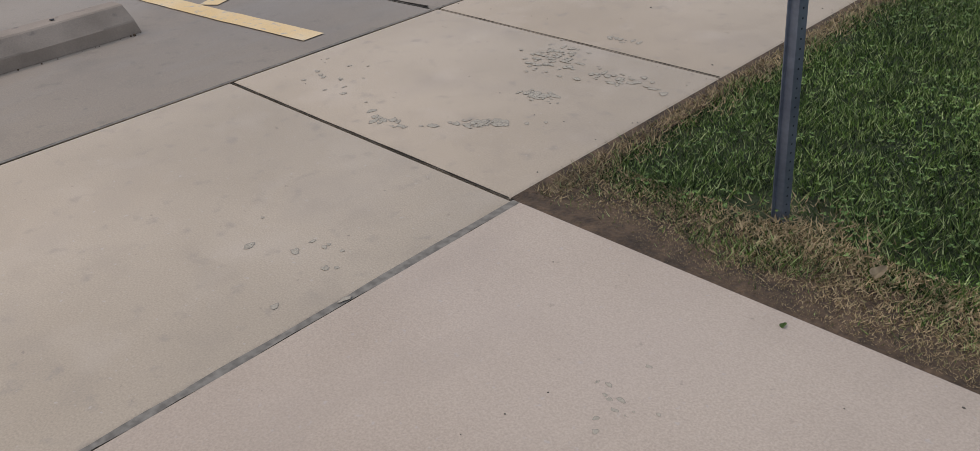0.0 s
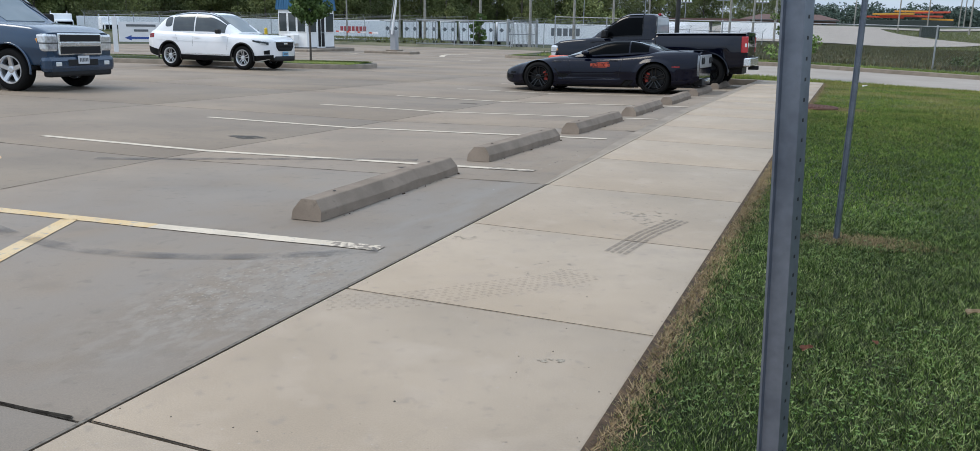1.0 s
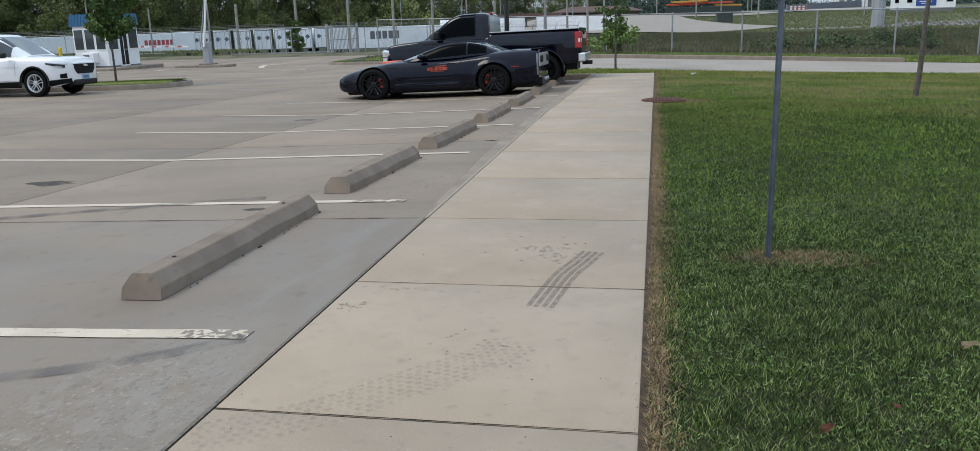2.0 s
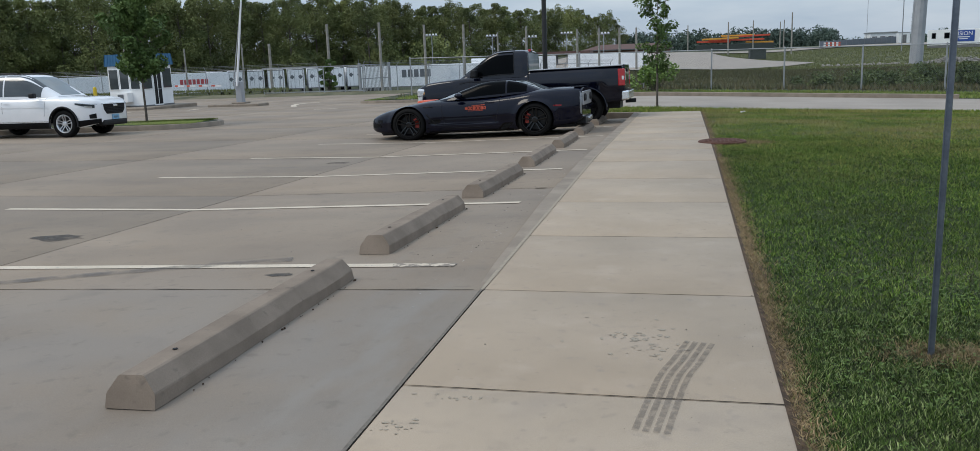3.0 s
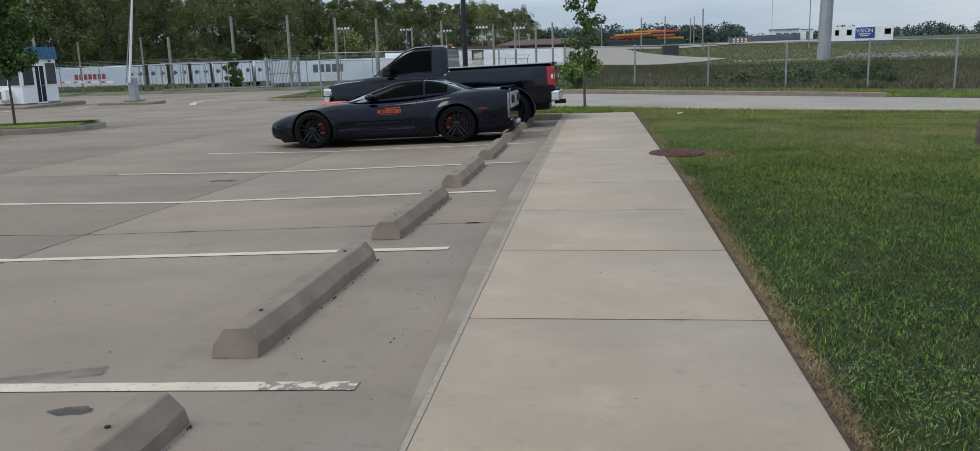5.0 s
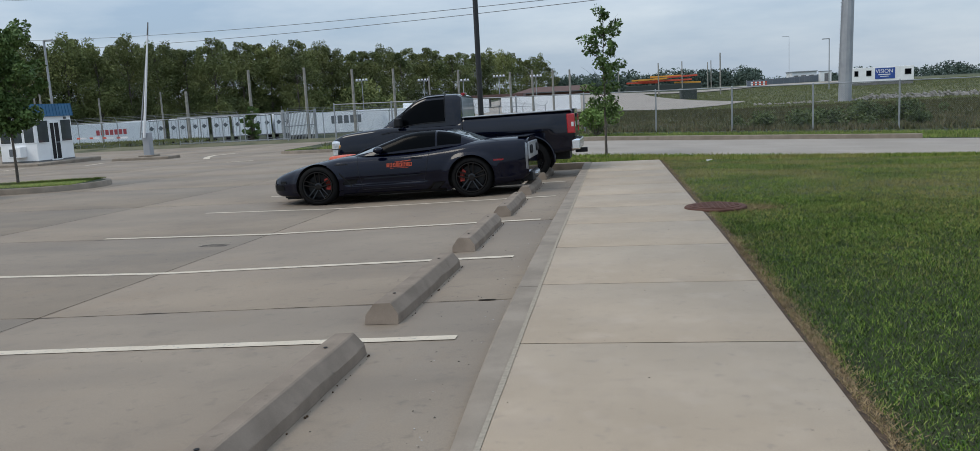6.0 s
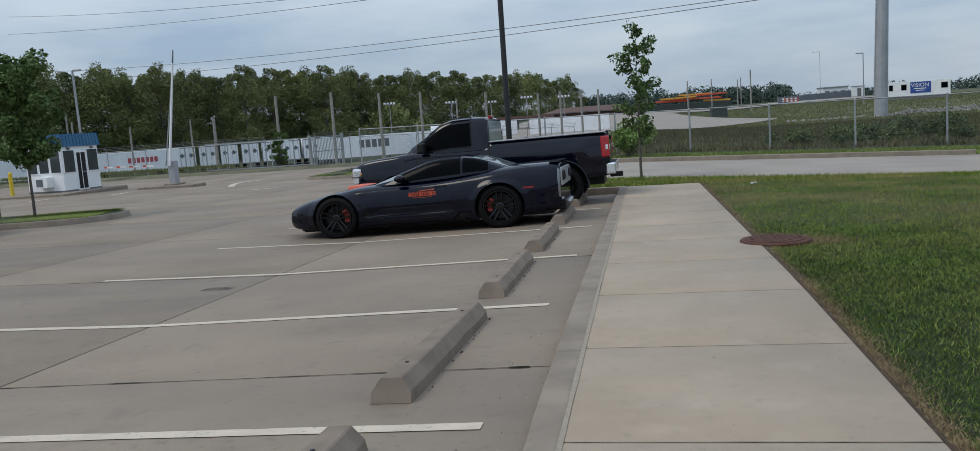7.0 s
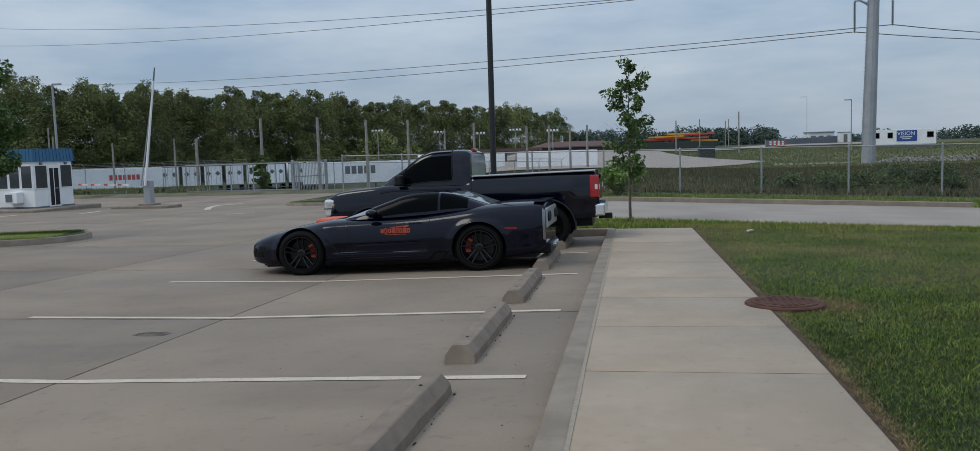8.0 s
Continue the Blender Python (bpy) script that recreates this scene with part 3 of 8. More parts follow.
for y in walk_joints[4:-1]:
    dirt_line("joint_line", (0.01, y), (1.55, y), 0.009, lambda x, v: z_walk(v) - 0.001, "dark dirt in a joint of the footpath", 0.002)
dirt_line("joint_line", (1.582, -9.5), (1.580, -4.28), 0.026, lambda x, v: -0.002, "grey grit in a joint of the footpath", 0.002, material=M_grit)
for y in lot_y[2:8]:
    dirt_line("crack_line", (-13.0, y), (-0.05, y), 0.015, lambda x, v: z_lot(x, v) + 0.002, "dark cracked joint across the lot", 0.014)
for x in lot_x[1:4]:
    dirt_line("crack_line", (x, -8.0), (x, 24.0), 0.011, lambda u, v: z_lot(u, v) + 0.002, "dark cracked joint along the lot", 0.008)
dirt_line("crack_line", (-0.40, -3.16), (-0.06, -3.15), 0.016, lambda x, v: z_lot(x, v) + 0.003, "dark open crack by the kerb", 0.010)
dirt_line("crack_line", (-0.46, 6.03), (-0.33, 6.03), 0.055, lambda x, v: z_lot(x, v) + 0.003, "dark open crack by the kerb", 0.010)

# ---- paint on the lot ----
def stripe(name, p, q, width, material, label, parent=None):
    """A painted stripe from p to q on the lot, with ragged ends."""
    p, q = Vector((*p, 0)), Vector((*q, 0))
    d = (q - p).normalized()
    s = Vector((-d.y, d.x, 0)) * width / 2
    bm = bmesh.new()
    n = max(2, int((q - p).length / 0.12))
    prev = None
    for k in range(n + 1):
        c = p.lerp(q, k / n)
        j1, j2 = (0.006 * noise.noise((c.x * 9, c.y * 9, e)) for e in (1, 5))
        a, b = c + s * (1 + j1 / width * 2), c - s * (1 - j2 / width * 2)
        a.z, b.z = z_lot(a.x, a.y) + 0.004, z_lot(b.x, b.y) + 0.004
        cur = (bm.verts.new(a), bm.verts.new(b))
        if prev:
            bm.faces.new((prev[0], prev[1], cur[1], cur[0]))
        prev = cur
    return tagged(part(name, bm, material, parent), label, "road marking", "bay lines", kind="structure")


bay_y = (-0.83, 2.16, 4.98, 7.93, 10.72, 13.70, 16.55)
for y, end in zip(bay_y[1:], (-0.34, -0.43, -0.42, -0.40, -0.41, -0.41)):
    worn = 0.45 if y < 3 else 0.0
    stripe("bay_line", (-6.45, y), (end - worn, y), 0.10, M_line, "faded white painted line between parking bays")
    if worn:
        stripe("bay_line", (end - worn, y), (end, y), 0.10, M_worn, "flaking white end of a painted line")
stripe("bay_line", (-6.4, -0.88), (-1.9, -0.86), 0.11, M_yellow, "faded yellow painted line beside the hatched bay")
stripe("bay_line", (-1.9, -0.86), (-0.55, -0.836), 0.11, M_line, "faded white painted line beside the hatched bay")
stripe("bay_line", (-0.55, -0.836), (-0.21, -0.83), 0.11, M_worn, "flaking white end of a painted line")
stripe("bay_line", (-6.4, -3.95), (-1.1, -3.80), 0.12, M_yellow, "faded yellow painted line beside the hatched bay")
stripe("bay_line", (-1.1, -3.80), (-0.17, -3.75), 0.12, M_yellow, "pale worn end of a yellow painted line")
for x in (-2.58, -4.02, -5.46):
    stripe("hatch_line", (x, -0.92), (x + 1.40, -3.72), 0.12, M_yellow, "faded yellow diagonal hatch line on concrete")
# painted wheelchair-bay emblem, only its rounded foot shows
bm = bmesh.new()
for c in range(0, 300, 15):
    a0, a1 = radians(c), radians(c + 15)
    pts = [(-5.75 + r * math.cos(a), 0.55 + 0.8 * r * math.sin(a)) for r, a in ((0.34, a0), (0.46, a0), (0.46, a1), (0.34, a1))]
    bm.faces.new([bm.verts.new((x, y, z_lot(x, y) + 0.004)) for x, y in pts])
tagged(part("bay_emblem", bm, M_yellow), "faded yellow ring of a painted bay emblem", "road marking", kind="structure")


def turn_mark(name, path, width):
    """A curved painted stripe through plan points."""
    f = [curve(*[(k, p[c]) for k, p in enumerate(path)]) for c in (0, 1)]
    pts = [Vector((f[0](t), f[1](t), 0)) for t in np.linspace(0, len(path) - 1, 18)]
    bm = bmesh.new()
    prev = None
    for k, p in enumerate(pts):
        d = (pts[min(k + 1, 17)] - pts[max(k - 1, 0)]).normalized()
        s = Vector((-d.y, d.x, 0)) * width / 2
        cur = [bm.verts.new((q.x, q.y, z_lot(q.x, q.y) + 0.006)) for q in (p - s, p + s)]
        if prev:
            bm.faces.new((prev[0], prev[1], cur[1], cur[0]))
        prev = cur
    bmesh.ops.recalc_face_normals(bm, faces=bm.faces)
    return tagged(part(name, bm, M_line), "white painted turning mark on the drive", "road marking", kind="structure")


turn_mark("turn_arrow", ((-19.0, 38.8), (-20.2, 41.4), (-20.9, 43.8), (-20.6, 45.8)), 0.30)
for x0, y0, x1, y1 in ((-15.75, 34.1, -14.9, 34.9), (-27.0, 35.0, -27.25, 36.8), (-24.3, 37.2, -24.7, 39.2)):
    stripe("drive_dash", (x0, y0), (x1, y1), 0.25, M_line, "white painted dash on the drive")

# ---- tyre marks, scuffs and pits ----
def ghost(name, colour, amount, scale, spread=(0.36, 0.62)):
    """A thin dark film with gaps, for rubber left on concrete."""
    m = mat(name, colour, tuple(c * 1.3 for c in colour), 30, 0.9)
    n, l = m.node_tree.nodes, m.node_tree.links
    t = n.new("ShaderNodeTexNoise")
    t.inputs["Scale"].default_value = scale
    t.inputs["Detail"].default_value = 5
    g = n.new("ShaderNodeNewGeometry")
    r = n.new("ShaderNodeMapRange")
    r.inputs["From Min"].default_value, r.inputs["From Max"].default_value = spread
    r.inputs["To Min"].default_value, r.inputs["To Max"].default_value = amount, 0.0
    l.new(g.outputs["Position"], t.inputs["Vector"])
    l.new(t.outputs["Fac"], r.inputs["Value"])
    l.new(r.outputs["Result"], n["Principled BSDF"].inputs["Alpha"])
    return m


M_rubber = ghost("rubber_film", (0.10, 0.088, 0.076), 0.36, 30, (0.46, 0.74))
M_rubber_faint = ghost("faint_rubber_film", (0.19, 0.16, 0.13), 0.24, 40)
M_smear = ghost("lot_rubber_film", (0.118, 0.110, 0.104), 0.55, 3.5)


def tread_mark(name, path, width, ribs, material, zf, label, bars=True, lift=0.004):
    """Rubber tracks along a path of plan points: ribs, cut across into tread blocks."""
    pts = [Vector((*p, 0)) for p in path]
    dense = []
    for i in range(len(pts) - 1):
        p0, p1, p2, p3 = pts[max(i - 1, 0)], pts[i], pts[i + 1], pts[min(i + 2, len(pts) - 1)]
        for k in range(12):
            t = k / 12
            dense.append(0.5 * (2 * p1 + (p2 - p0) * t + (2 * p0 - 5 * p1 + 4 * p2 - p3) * t * t + (3 * p1 - p0 - 3 * p2 + p3) * t ** 3))
    dense.append(pts[-1])
    run = [dense[0]]
    for p in dense[1:]:
        while (p - run[-1]).length > 0.022:
            run.append(run[-1] + (p - run[-1]).normalized() * 0.022)
    lap = 0.004 if bars else 0.0
    bm = bmesh.new()
    for r in range(ribs):
        o = ((r + 0.5) / ribs - 0.5) * width
        w = width / ribs * 0.66
        for i in range(len(run) - 2):
            if bars and (i + r) % 2:
                continue
            d = (run[i + 1] - run[i]).normalized()
            s = Vector((-d.y, d.x, 0))
            q = [run[i] + s * (o - w / 2), run[i] + s * (o + w / 2), run[i + 1] + s * (o + w / 2) + d * lap, run[i + 1] + s * (o - w / 2) + d * lap]
            bm.faces.new([bm.verts.new((v.x, v.y, zf(v.x, v.y) + lift)) for v in q])
    return tagged(part(name, bm, material), label, "tyre mark", kind="structure")


zp = lambda x, y: z_walk(y)
tread_mark("tyre_mark", ((1.055, -0.33), (1.08, -0.125), (1.126, 0.215), (1.18, 0.425), (1.25, 0.715)), 0.155, 4, M_rubber, zp, "dark tyre tread mark across a pale slab", bars=False)
tread_mark("tyre_mark", ((0.05, -1.80), (0.40, -1.56), (0.70, -1.22), (0.88, -1.03), (1.04, -0.78)), 0.24, 7, M_rubber_faint, zp, "faint brown tyre tread print on pale slabs")
tread_mark("tyre_mark", ((-3.9, -0.93), (-3.1, -1.20), (-2.4, -1.41), (-1.7, -1.49), (-1.04, -1.35), (-0.50, -1.08), (-0.20, -0.85)), 0.17, 1, M_smear, z_lot, "grey curved tyre smear on the lot", bars=False, lift=0.006)
tread_mark("tyre_mark", ((-4.6, 1.2), (-3.0, 1.9), (-1.6, 2.4)), 0.2, 1, M_smear, z_lot, "grey curved tyre smear on the lot", bars=False, lift=0.006)

M_oil = ghost("oil_film", (0.05, 0.046, 0.042), 0.75, 5)


def oil_spot(cx, cy, rx, ry, seed):
    rnd = random.Random(seed)
    bm = bmesh.new()
    bm.faces.new([bm.verts.new((x, y, z_lot(x, y) + 0.003)) for x, y in ((cx + rx * (0.75 + 0.5 * rnd.random()) * math.cos(a), cy + ry * (0.75 + 0.5 * rnd.random()) * math.sin(a)) for a in np.linspace(0, 6.1, 16))])
    return tagged(part("oil_stain", bm, M_oil), "dark oil stain on the concrete lot", "stain", kind="structure")


oil_spot(-4.38, 9.80, 0.20, 0.13, 1)
oil_spot(-4.45, 3.35, 0.24, 0.16, 2)
oil_spot(-1.5, 1.9, 0.10, 0.05, 4)

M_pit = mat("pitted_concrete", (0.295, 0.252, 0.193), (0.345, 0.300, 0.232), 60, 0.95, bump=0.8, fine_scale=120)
# Darker tone for the shade inside a pit's rim, painted on flat faces.
M_pit_shade = mat("pit_shadow", (0.195, 0.166, 0.130), (0.240, 0.207, 0.163), 60, 0.95)


def pits(name, cx, cy, sx, sy, count, size, seed, turn=0.0, zf=lambda x, y: z_walk(y)):
    """A patch of shallow scaled spots, each an uneven painted shade ring, paler inside."""
    rnd = random.Random(seed)
    bm, bm2 = bmesh.new(), bmesh.new()
    for _ in range(count):
        u, v = rnd.gauss(0, 0.42) * sx, rnd.gauss(0, 0.42) * sy
        x, y = cx + u * math.cos(turn) - v * math.sin(turn), cy + u * math.sin(turn) + v * math.cos(turn)
        r = size * rnd.choice((0.7, 0.9, 1.2, 1.7, 2.1))
        e = rnd.uniform(0.6, 1.4)
        ph = rnd.uniform(0, 6)
        ring = [(x + r * e * (1 + 0.35 * math.sin(3 * a + ph) + rnd.uniform(-0.15, 0.15)) * math.cos(a),
                 y + r / e * (1 + 0.3 * math.sin(2 * a + ph) + rnd.uniform(-0.15, 0.15)) * math.sin(a)) for a in (k * 0.628 for k in range(10))]
        lift = 0.0012 + 0.00003 * len(bm.faces)
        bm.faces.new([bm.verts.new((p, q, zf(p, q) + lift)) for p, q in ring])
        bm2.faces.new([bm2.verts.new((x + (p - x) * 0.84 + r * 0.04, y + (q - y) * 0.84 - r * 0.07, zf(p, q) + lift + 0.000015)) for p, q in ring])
    e = part(name, bm, M_pit_shade)
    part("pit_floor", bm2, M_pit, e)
    return tagged(e, "shallow pitted scaling on a pale concrete slab, rims darkened as painted shade", "concrete wear", kind="structure")


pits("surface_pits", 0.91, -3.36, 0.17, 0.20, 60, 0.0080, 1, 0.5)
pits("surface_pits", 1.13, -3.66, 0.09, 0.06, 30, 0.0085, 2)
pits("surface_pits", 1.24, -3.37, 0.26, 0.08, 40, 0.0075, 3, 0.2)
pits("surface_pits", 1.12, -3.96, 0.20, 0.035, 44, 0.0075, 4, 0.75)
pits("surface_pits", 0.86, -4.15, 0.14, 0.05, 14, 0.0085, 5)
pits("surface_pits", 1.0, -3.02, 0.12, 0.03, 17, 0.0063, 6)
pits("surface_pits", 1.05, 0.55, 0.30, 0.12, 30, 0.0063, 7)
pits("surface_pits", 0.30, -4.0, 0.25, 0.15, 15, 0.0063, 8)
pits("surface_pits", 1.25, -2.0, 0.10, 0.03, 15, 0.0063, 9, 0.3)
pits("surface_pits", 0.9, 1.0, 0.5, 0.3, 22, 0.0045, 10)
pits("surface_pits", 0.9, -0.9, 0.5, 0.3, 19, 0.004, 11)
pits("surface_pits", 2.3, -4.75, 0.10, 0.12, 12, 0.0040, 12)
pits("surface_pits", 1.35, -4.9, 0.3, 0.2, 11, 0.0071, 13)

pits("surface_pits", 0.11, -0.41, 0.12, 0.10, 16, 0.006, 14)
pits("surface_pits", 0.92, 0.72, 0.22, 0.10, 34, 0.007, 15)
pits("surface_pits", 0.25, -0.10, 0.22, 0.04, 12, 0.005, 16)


def crumbs(name, material, spots, label, category):
    """Small flattened crumbs lying on the ground, each (x, y, height, size)."""
    rnd = random.Random(len(spots))
    v, f = [], []
    for x, y, z, r in spots:
        a = rnd.uniform(0, 6.28)
        base = len(v)
        for k in range(5):
            q = a + k * 1.257
            e = r * rnd.uniform(0.6, 1.2)
            v.append((x + e * math.cos(q), y + e * math.sin(q) * 0.8, z))
        v.append((x, y, z + r * 0.7))
        f += [(base + k, base + (k + 1) % 5, base + 5) for k in range(5)]
    return tagged(part_mesh(name, raw_mesh(name, v, 3, f), material), label, category, kind="stuff")


rnd = random.Random(77)
M_crumb = mat("dark_grit", (0.045, 0.038, 0.030), (0.10, 0.085, 0.068), 60, 1.0)
M_pale_crumb = mat("pale_grit", (0.34, 0.32, 0.29), (0.45, 0.43, 0.40), 60, 1.0)
spots = []
for k in range(120):
    x, y = rnd.uniform(0.02, 1.53), rnd.uniform(-4.2, 9)
    spots.append((x, y, z_walk(y) + 0.0005, rnd.uniform(0.0015, 0.0045) * (1.6 if rnd.random() < 0.08 else 1)))
for k in range(120):
    y = rnd.uniform(-4.2, 12)
    spots.append((1.553 - abs(rnd.gauss(0, 0.035)), y, z_walk(y) + 0.0005, rnd.uniform(0.0015, 0.0045)))
for k in range(60):
    x, y = rnd.uniform(1.7, 5.5), rnd.uniform(-6.5, -4.3)
    spots.append((x, y, 0.0015, rnd.uniform(0.0015, 0.004)))
crumbs("path_grit", M_crumb, spots, "scattered dark grit and soil crumbs on the footpath", "grit")
spots = []
for k in range(220):
    y = rnd.uniform(2, 19)
    x = -0.20 - abs(rnd.gauss(0, 0.30)) if k % 3 else rnd.uniform(-5, -0.2)
    spots.append((x, y, z_lot(x, y) + 0.001, rnd.uniform(0.002, 0.008)))
crumbs("lot_grit", M_crumb, spots, "dark grit washed along the kerb of the lot", "grit")
spots = []
for k in range(110):
    y = rnd.uniform(1, 18)
    x = -0.25 - abs(rnd.gauss(0, 0.12))
    spots.append((x, y, z_lot(x, y) + 0.001, rnd.uniform(0.002, 0.007)))
crumbs("pale_chips", M_pale_crumb, spots, "pale concrete chips lying along the kerb", "grit")

# ---- wheel stops ----
def wheel_stop_mesh():
    """A precast concrete bar: battered sides, chamfered top, two pin holes."""
    L, n = 2.14, 13
    prof = [(-0.124, 0.0), (-0.120, 0.058), (-0.117, 0.066), (-0.064, 0.132), (-0.054, 0.138), (0.054, 0.138), (0.064, 0.132), (0.117, 0.066), (0.120, 0.058), (0.124, 0.0)]
    rnd = random.Random(4)
    bm = bmesh.new()
    rows = []
    for k in range(n):
        t = k / (n - 1)
        y = -L / 2 + L * t
        inset = 0.05 if k in (0, n - 1) else 0.0
        row = []
        for i, (a, z) in enumerate(prof):
            j = rnd.uniform(-0.0022, 0.0022)
            yy = y + (0.035 if k == 0 else -0.035 if k == n - 1 else 0) * (z / 0.138)
            row.append(bm.verts.new((a * (1 - inset) + j, yy, z + (j if z > 0.01 else 0))))
        rows.append(row)
    for p, q in zip(rows, rows[1:]):
        for k in range(len(prof) - 1):
            bm.faces.new((p[k], q[k], q[k + 1], p[k + 1]))
    bm.faces.new(rows[0])
    bm.faces.new(rows[-1][::-1])
    bmesh.ops.recalc_face_normals(bm, faces=bm.faces)
    return bm


def wheel_stop():
    e = empty("wheel_stop", label="chipped grey concrete wheel stop lying on the lot", category="wheel stop", group="wheel stops along the footpath")
    smooth(part("bar", wheel_stop_mesh(), M_stop, e), 9)
    for y in (-0.72, 0.72):
        bm = bmesh.new()
        tube(bm, [(0, y, 0.1405), (0, y, 0.1425)], 0.012, 8)
        part("pin_hole", bm, M_dark, e, "rusty pin head in its hole")
    bm = bmesh.new()
    rnd = random.Random(9)
    for k in range(30):
        y = rnd.uniform(-1.03, 1.03)
        x = 0.142 if k % 4 else -0.142
        bmesh.ops.create_icosphere(bm, subdivisions=1, radius=rnd.uniform(0.002, 0.008), matrix=Matrix.Translation((x + rnd.uniform(0, 0.02) * (1 if x > 0 else -1), y, 0.004)))
    part("debris", bm, M_soil, e, "dark grit gathered along the foot")["kind"] = "stuff"
    return e


first_stop = wheel_stop()
stop_rows = ((-5.23, -1.16, 0.5), (0.71, -1.045, -0.6), (3.61, -1.045, -0.8), (6.46, -1.0, -1.0), (9.43, -0.985, 0.2), (12.31, -0.97, 0.3), (15.27, -0.97, 0.0), (18.35, -0.96, 0.0))
for k, (y, x, turn) in enumerate(stop_rows):
    pitch = math.degrees(math.atan2(z_lot(x, y + 1) - z_lot(x, y - 1), 2))
    m = pose(x, y, z_lot(x, y) + 0.001, pitch, -1.0, turn)
    if k == 0:
        first_stop.matrix_world = m
    else:
        copy_thing(first_stop, m)


# ---- sign posts ----
def channel_post(m, height):
    """A perforated steel U-channel."""
    e = empty("sign_post", m, "galvanised steel U-channel sign post set in the lawn", "sign post", "sign posts along the footpath")
    prof = [(-0.029, 0.0), (-0.018, 0.0), (-0.012, 0.020), (0.012, 0.020), (0.018, 0.0), (0.029, 0.0), (0.029, 0.003), (0.020, 0.003), (0.014, 0.024), (-0.014, 0.024), (-0.020, 0.003), (-0.029, 0.003)]
    bm = bmesh.new()
    rings = [[bm.verts.new((x, y, z)) for x, y in prof] for z in (-0.05, height)]
    n = len(prof)
    for k in range(n):
        bm.faces.new((rings[0][k], rings[0][(k + 1) % n], rings[1][(k + 1) % n], rings[1][k]))
    bm.faces.new(rings[1])
    bmesh.ops.recalc_face_normals(bm, faces=bm.faces)
    part("channel", bm, M_galv, e)
    bm = bmesh.new()
    for k in range(int(height / 0.0254)):
        box(bm, -0.0022, 0.0022, 0.0236, 0.0243, k * 0.0254, k * 0.0254 + 0.0045)
        box(bm, -0.0022, 0.0022, 0.0192, 0.0201, k * 0.0254, k * 0.0254 + 0.0045)
    part("perforation", bm, M_trim, e, "row of punched bolt holes")["kind"] = "stuff"
    return e


channel_post(pose(2.185, -3.875, 0.0, 0.0, -2.2, 0) @ pose(0, 0, 0, 0, 0, 250), 2.35)
channel_post(pose(2.225, 0.68, 0.0, 0.0, 0.3, 0) @ pose(0, 0, 0, 0, 0, 250), 2.35)

# ---- manhole ----
manhole = empty("manhole_cover", pose(1.72, 10.27, z_walk(10.27) + 0.010), "rusty round iron manhole cover at the edge of the lawn", "manhole cover")
bm = bmesh.new()
tube(bm, [(0, 0, -0.06), (0, 0, 0.0), (0, 0, 0.012)], [0.36, 0.36, 0.345], 32)
part("frame_ring", bm, M_rust, manhole)
bm = bmesh.new()
tube(bm, [(0, 0, 0.004), (0, 0, 0.018), (0, 0, 0.022)], [0.30, 0.30, 0.29], 32)
part("lid", bm, M_rust, manhole)
bm = bmesh.new()
for k in range(-4, 5):
    for j in range(-4, 5):
        if k * k + j * j < 18:
            box(bm, k * 0.06 - 0.02, k * 0.06 + 0.02, j * 0.06 - 0.02, j * 0.06 + 0.02, 0.02, 0.027)
part("tread_relief", bm, M_rust, manhole)["kind"] = "stuff"

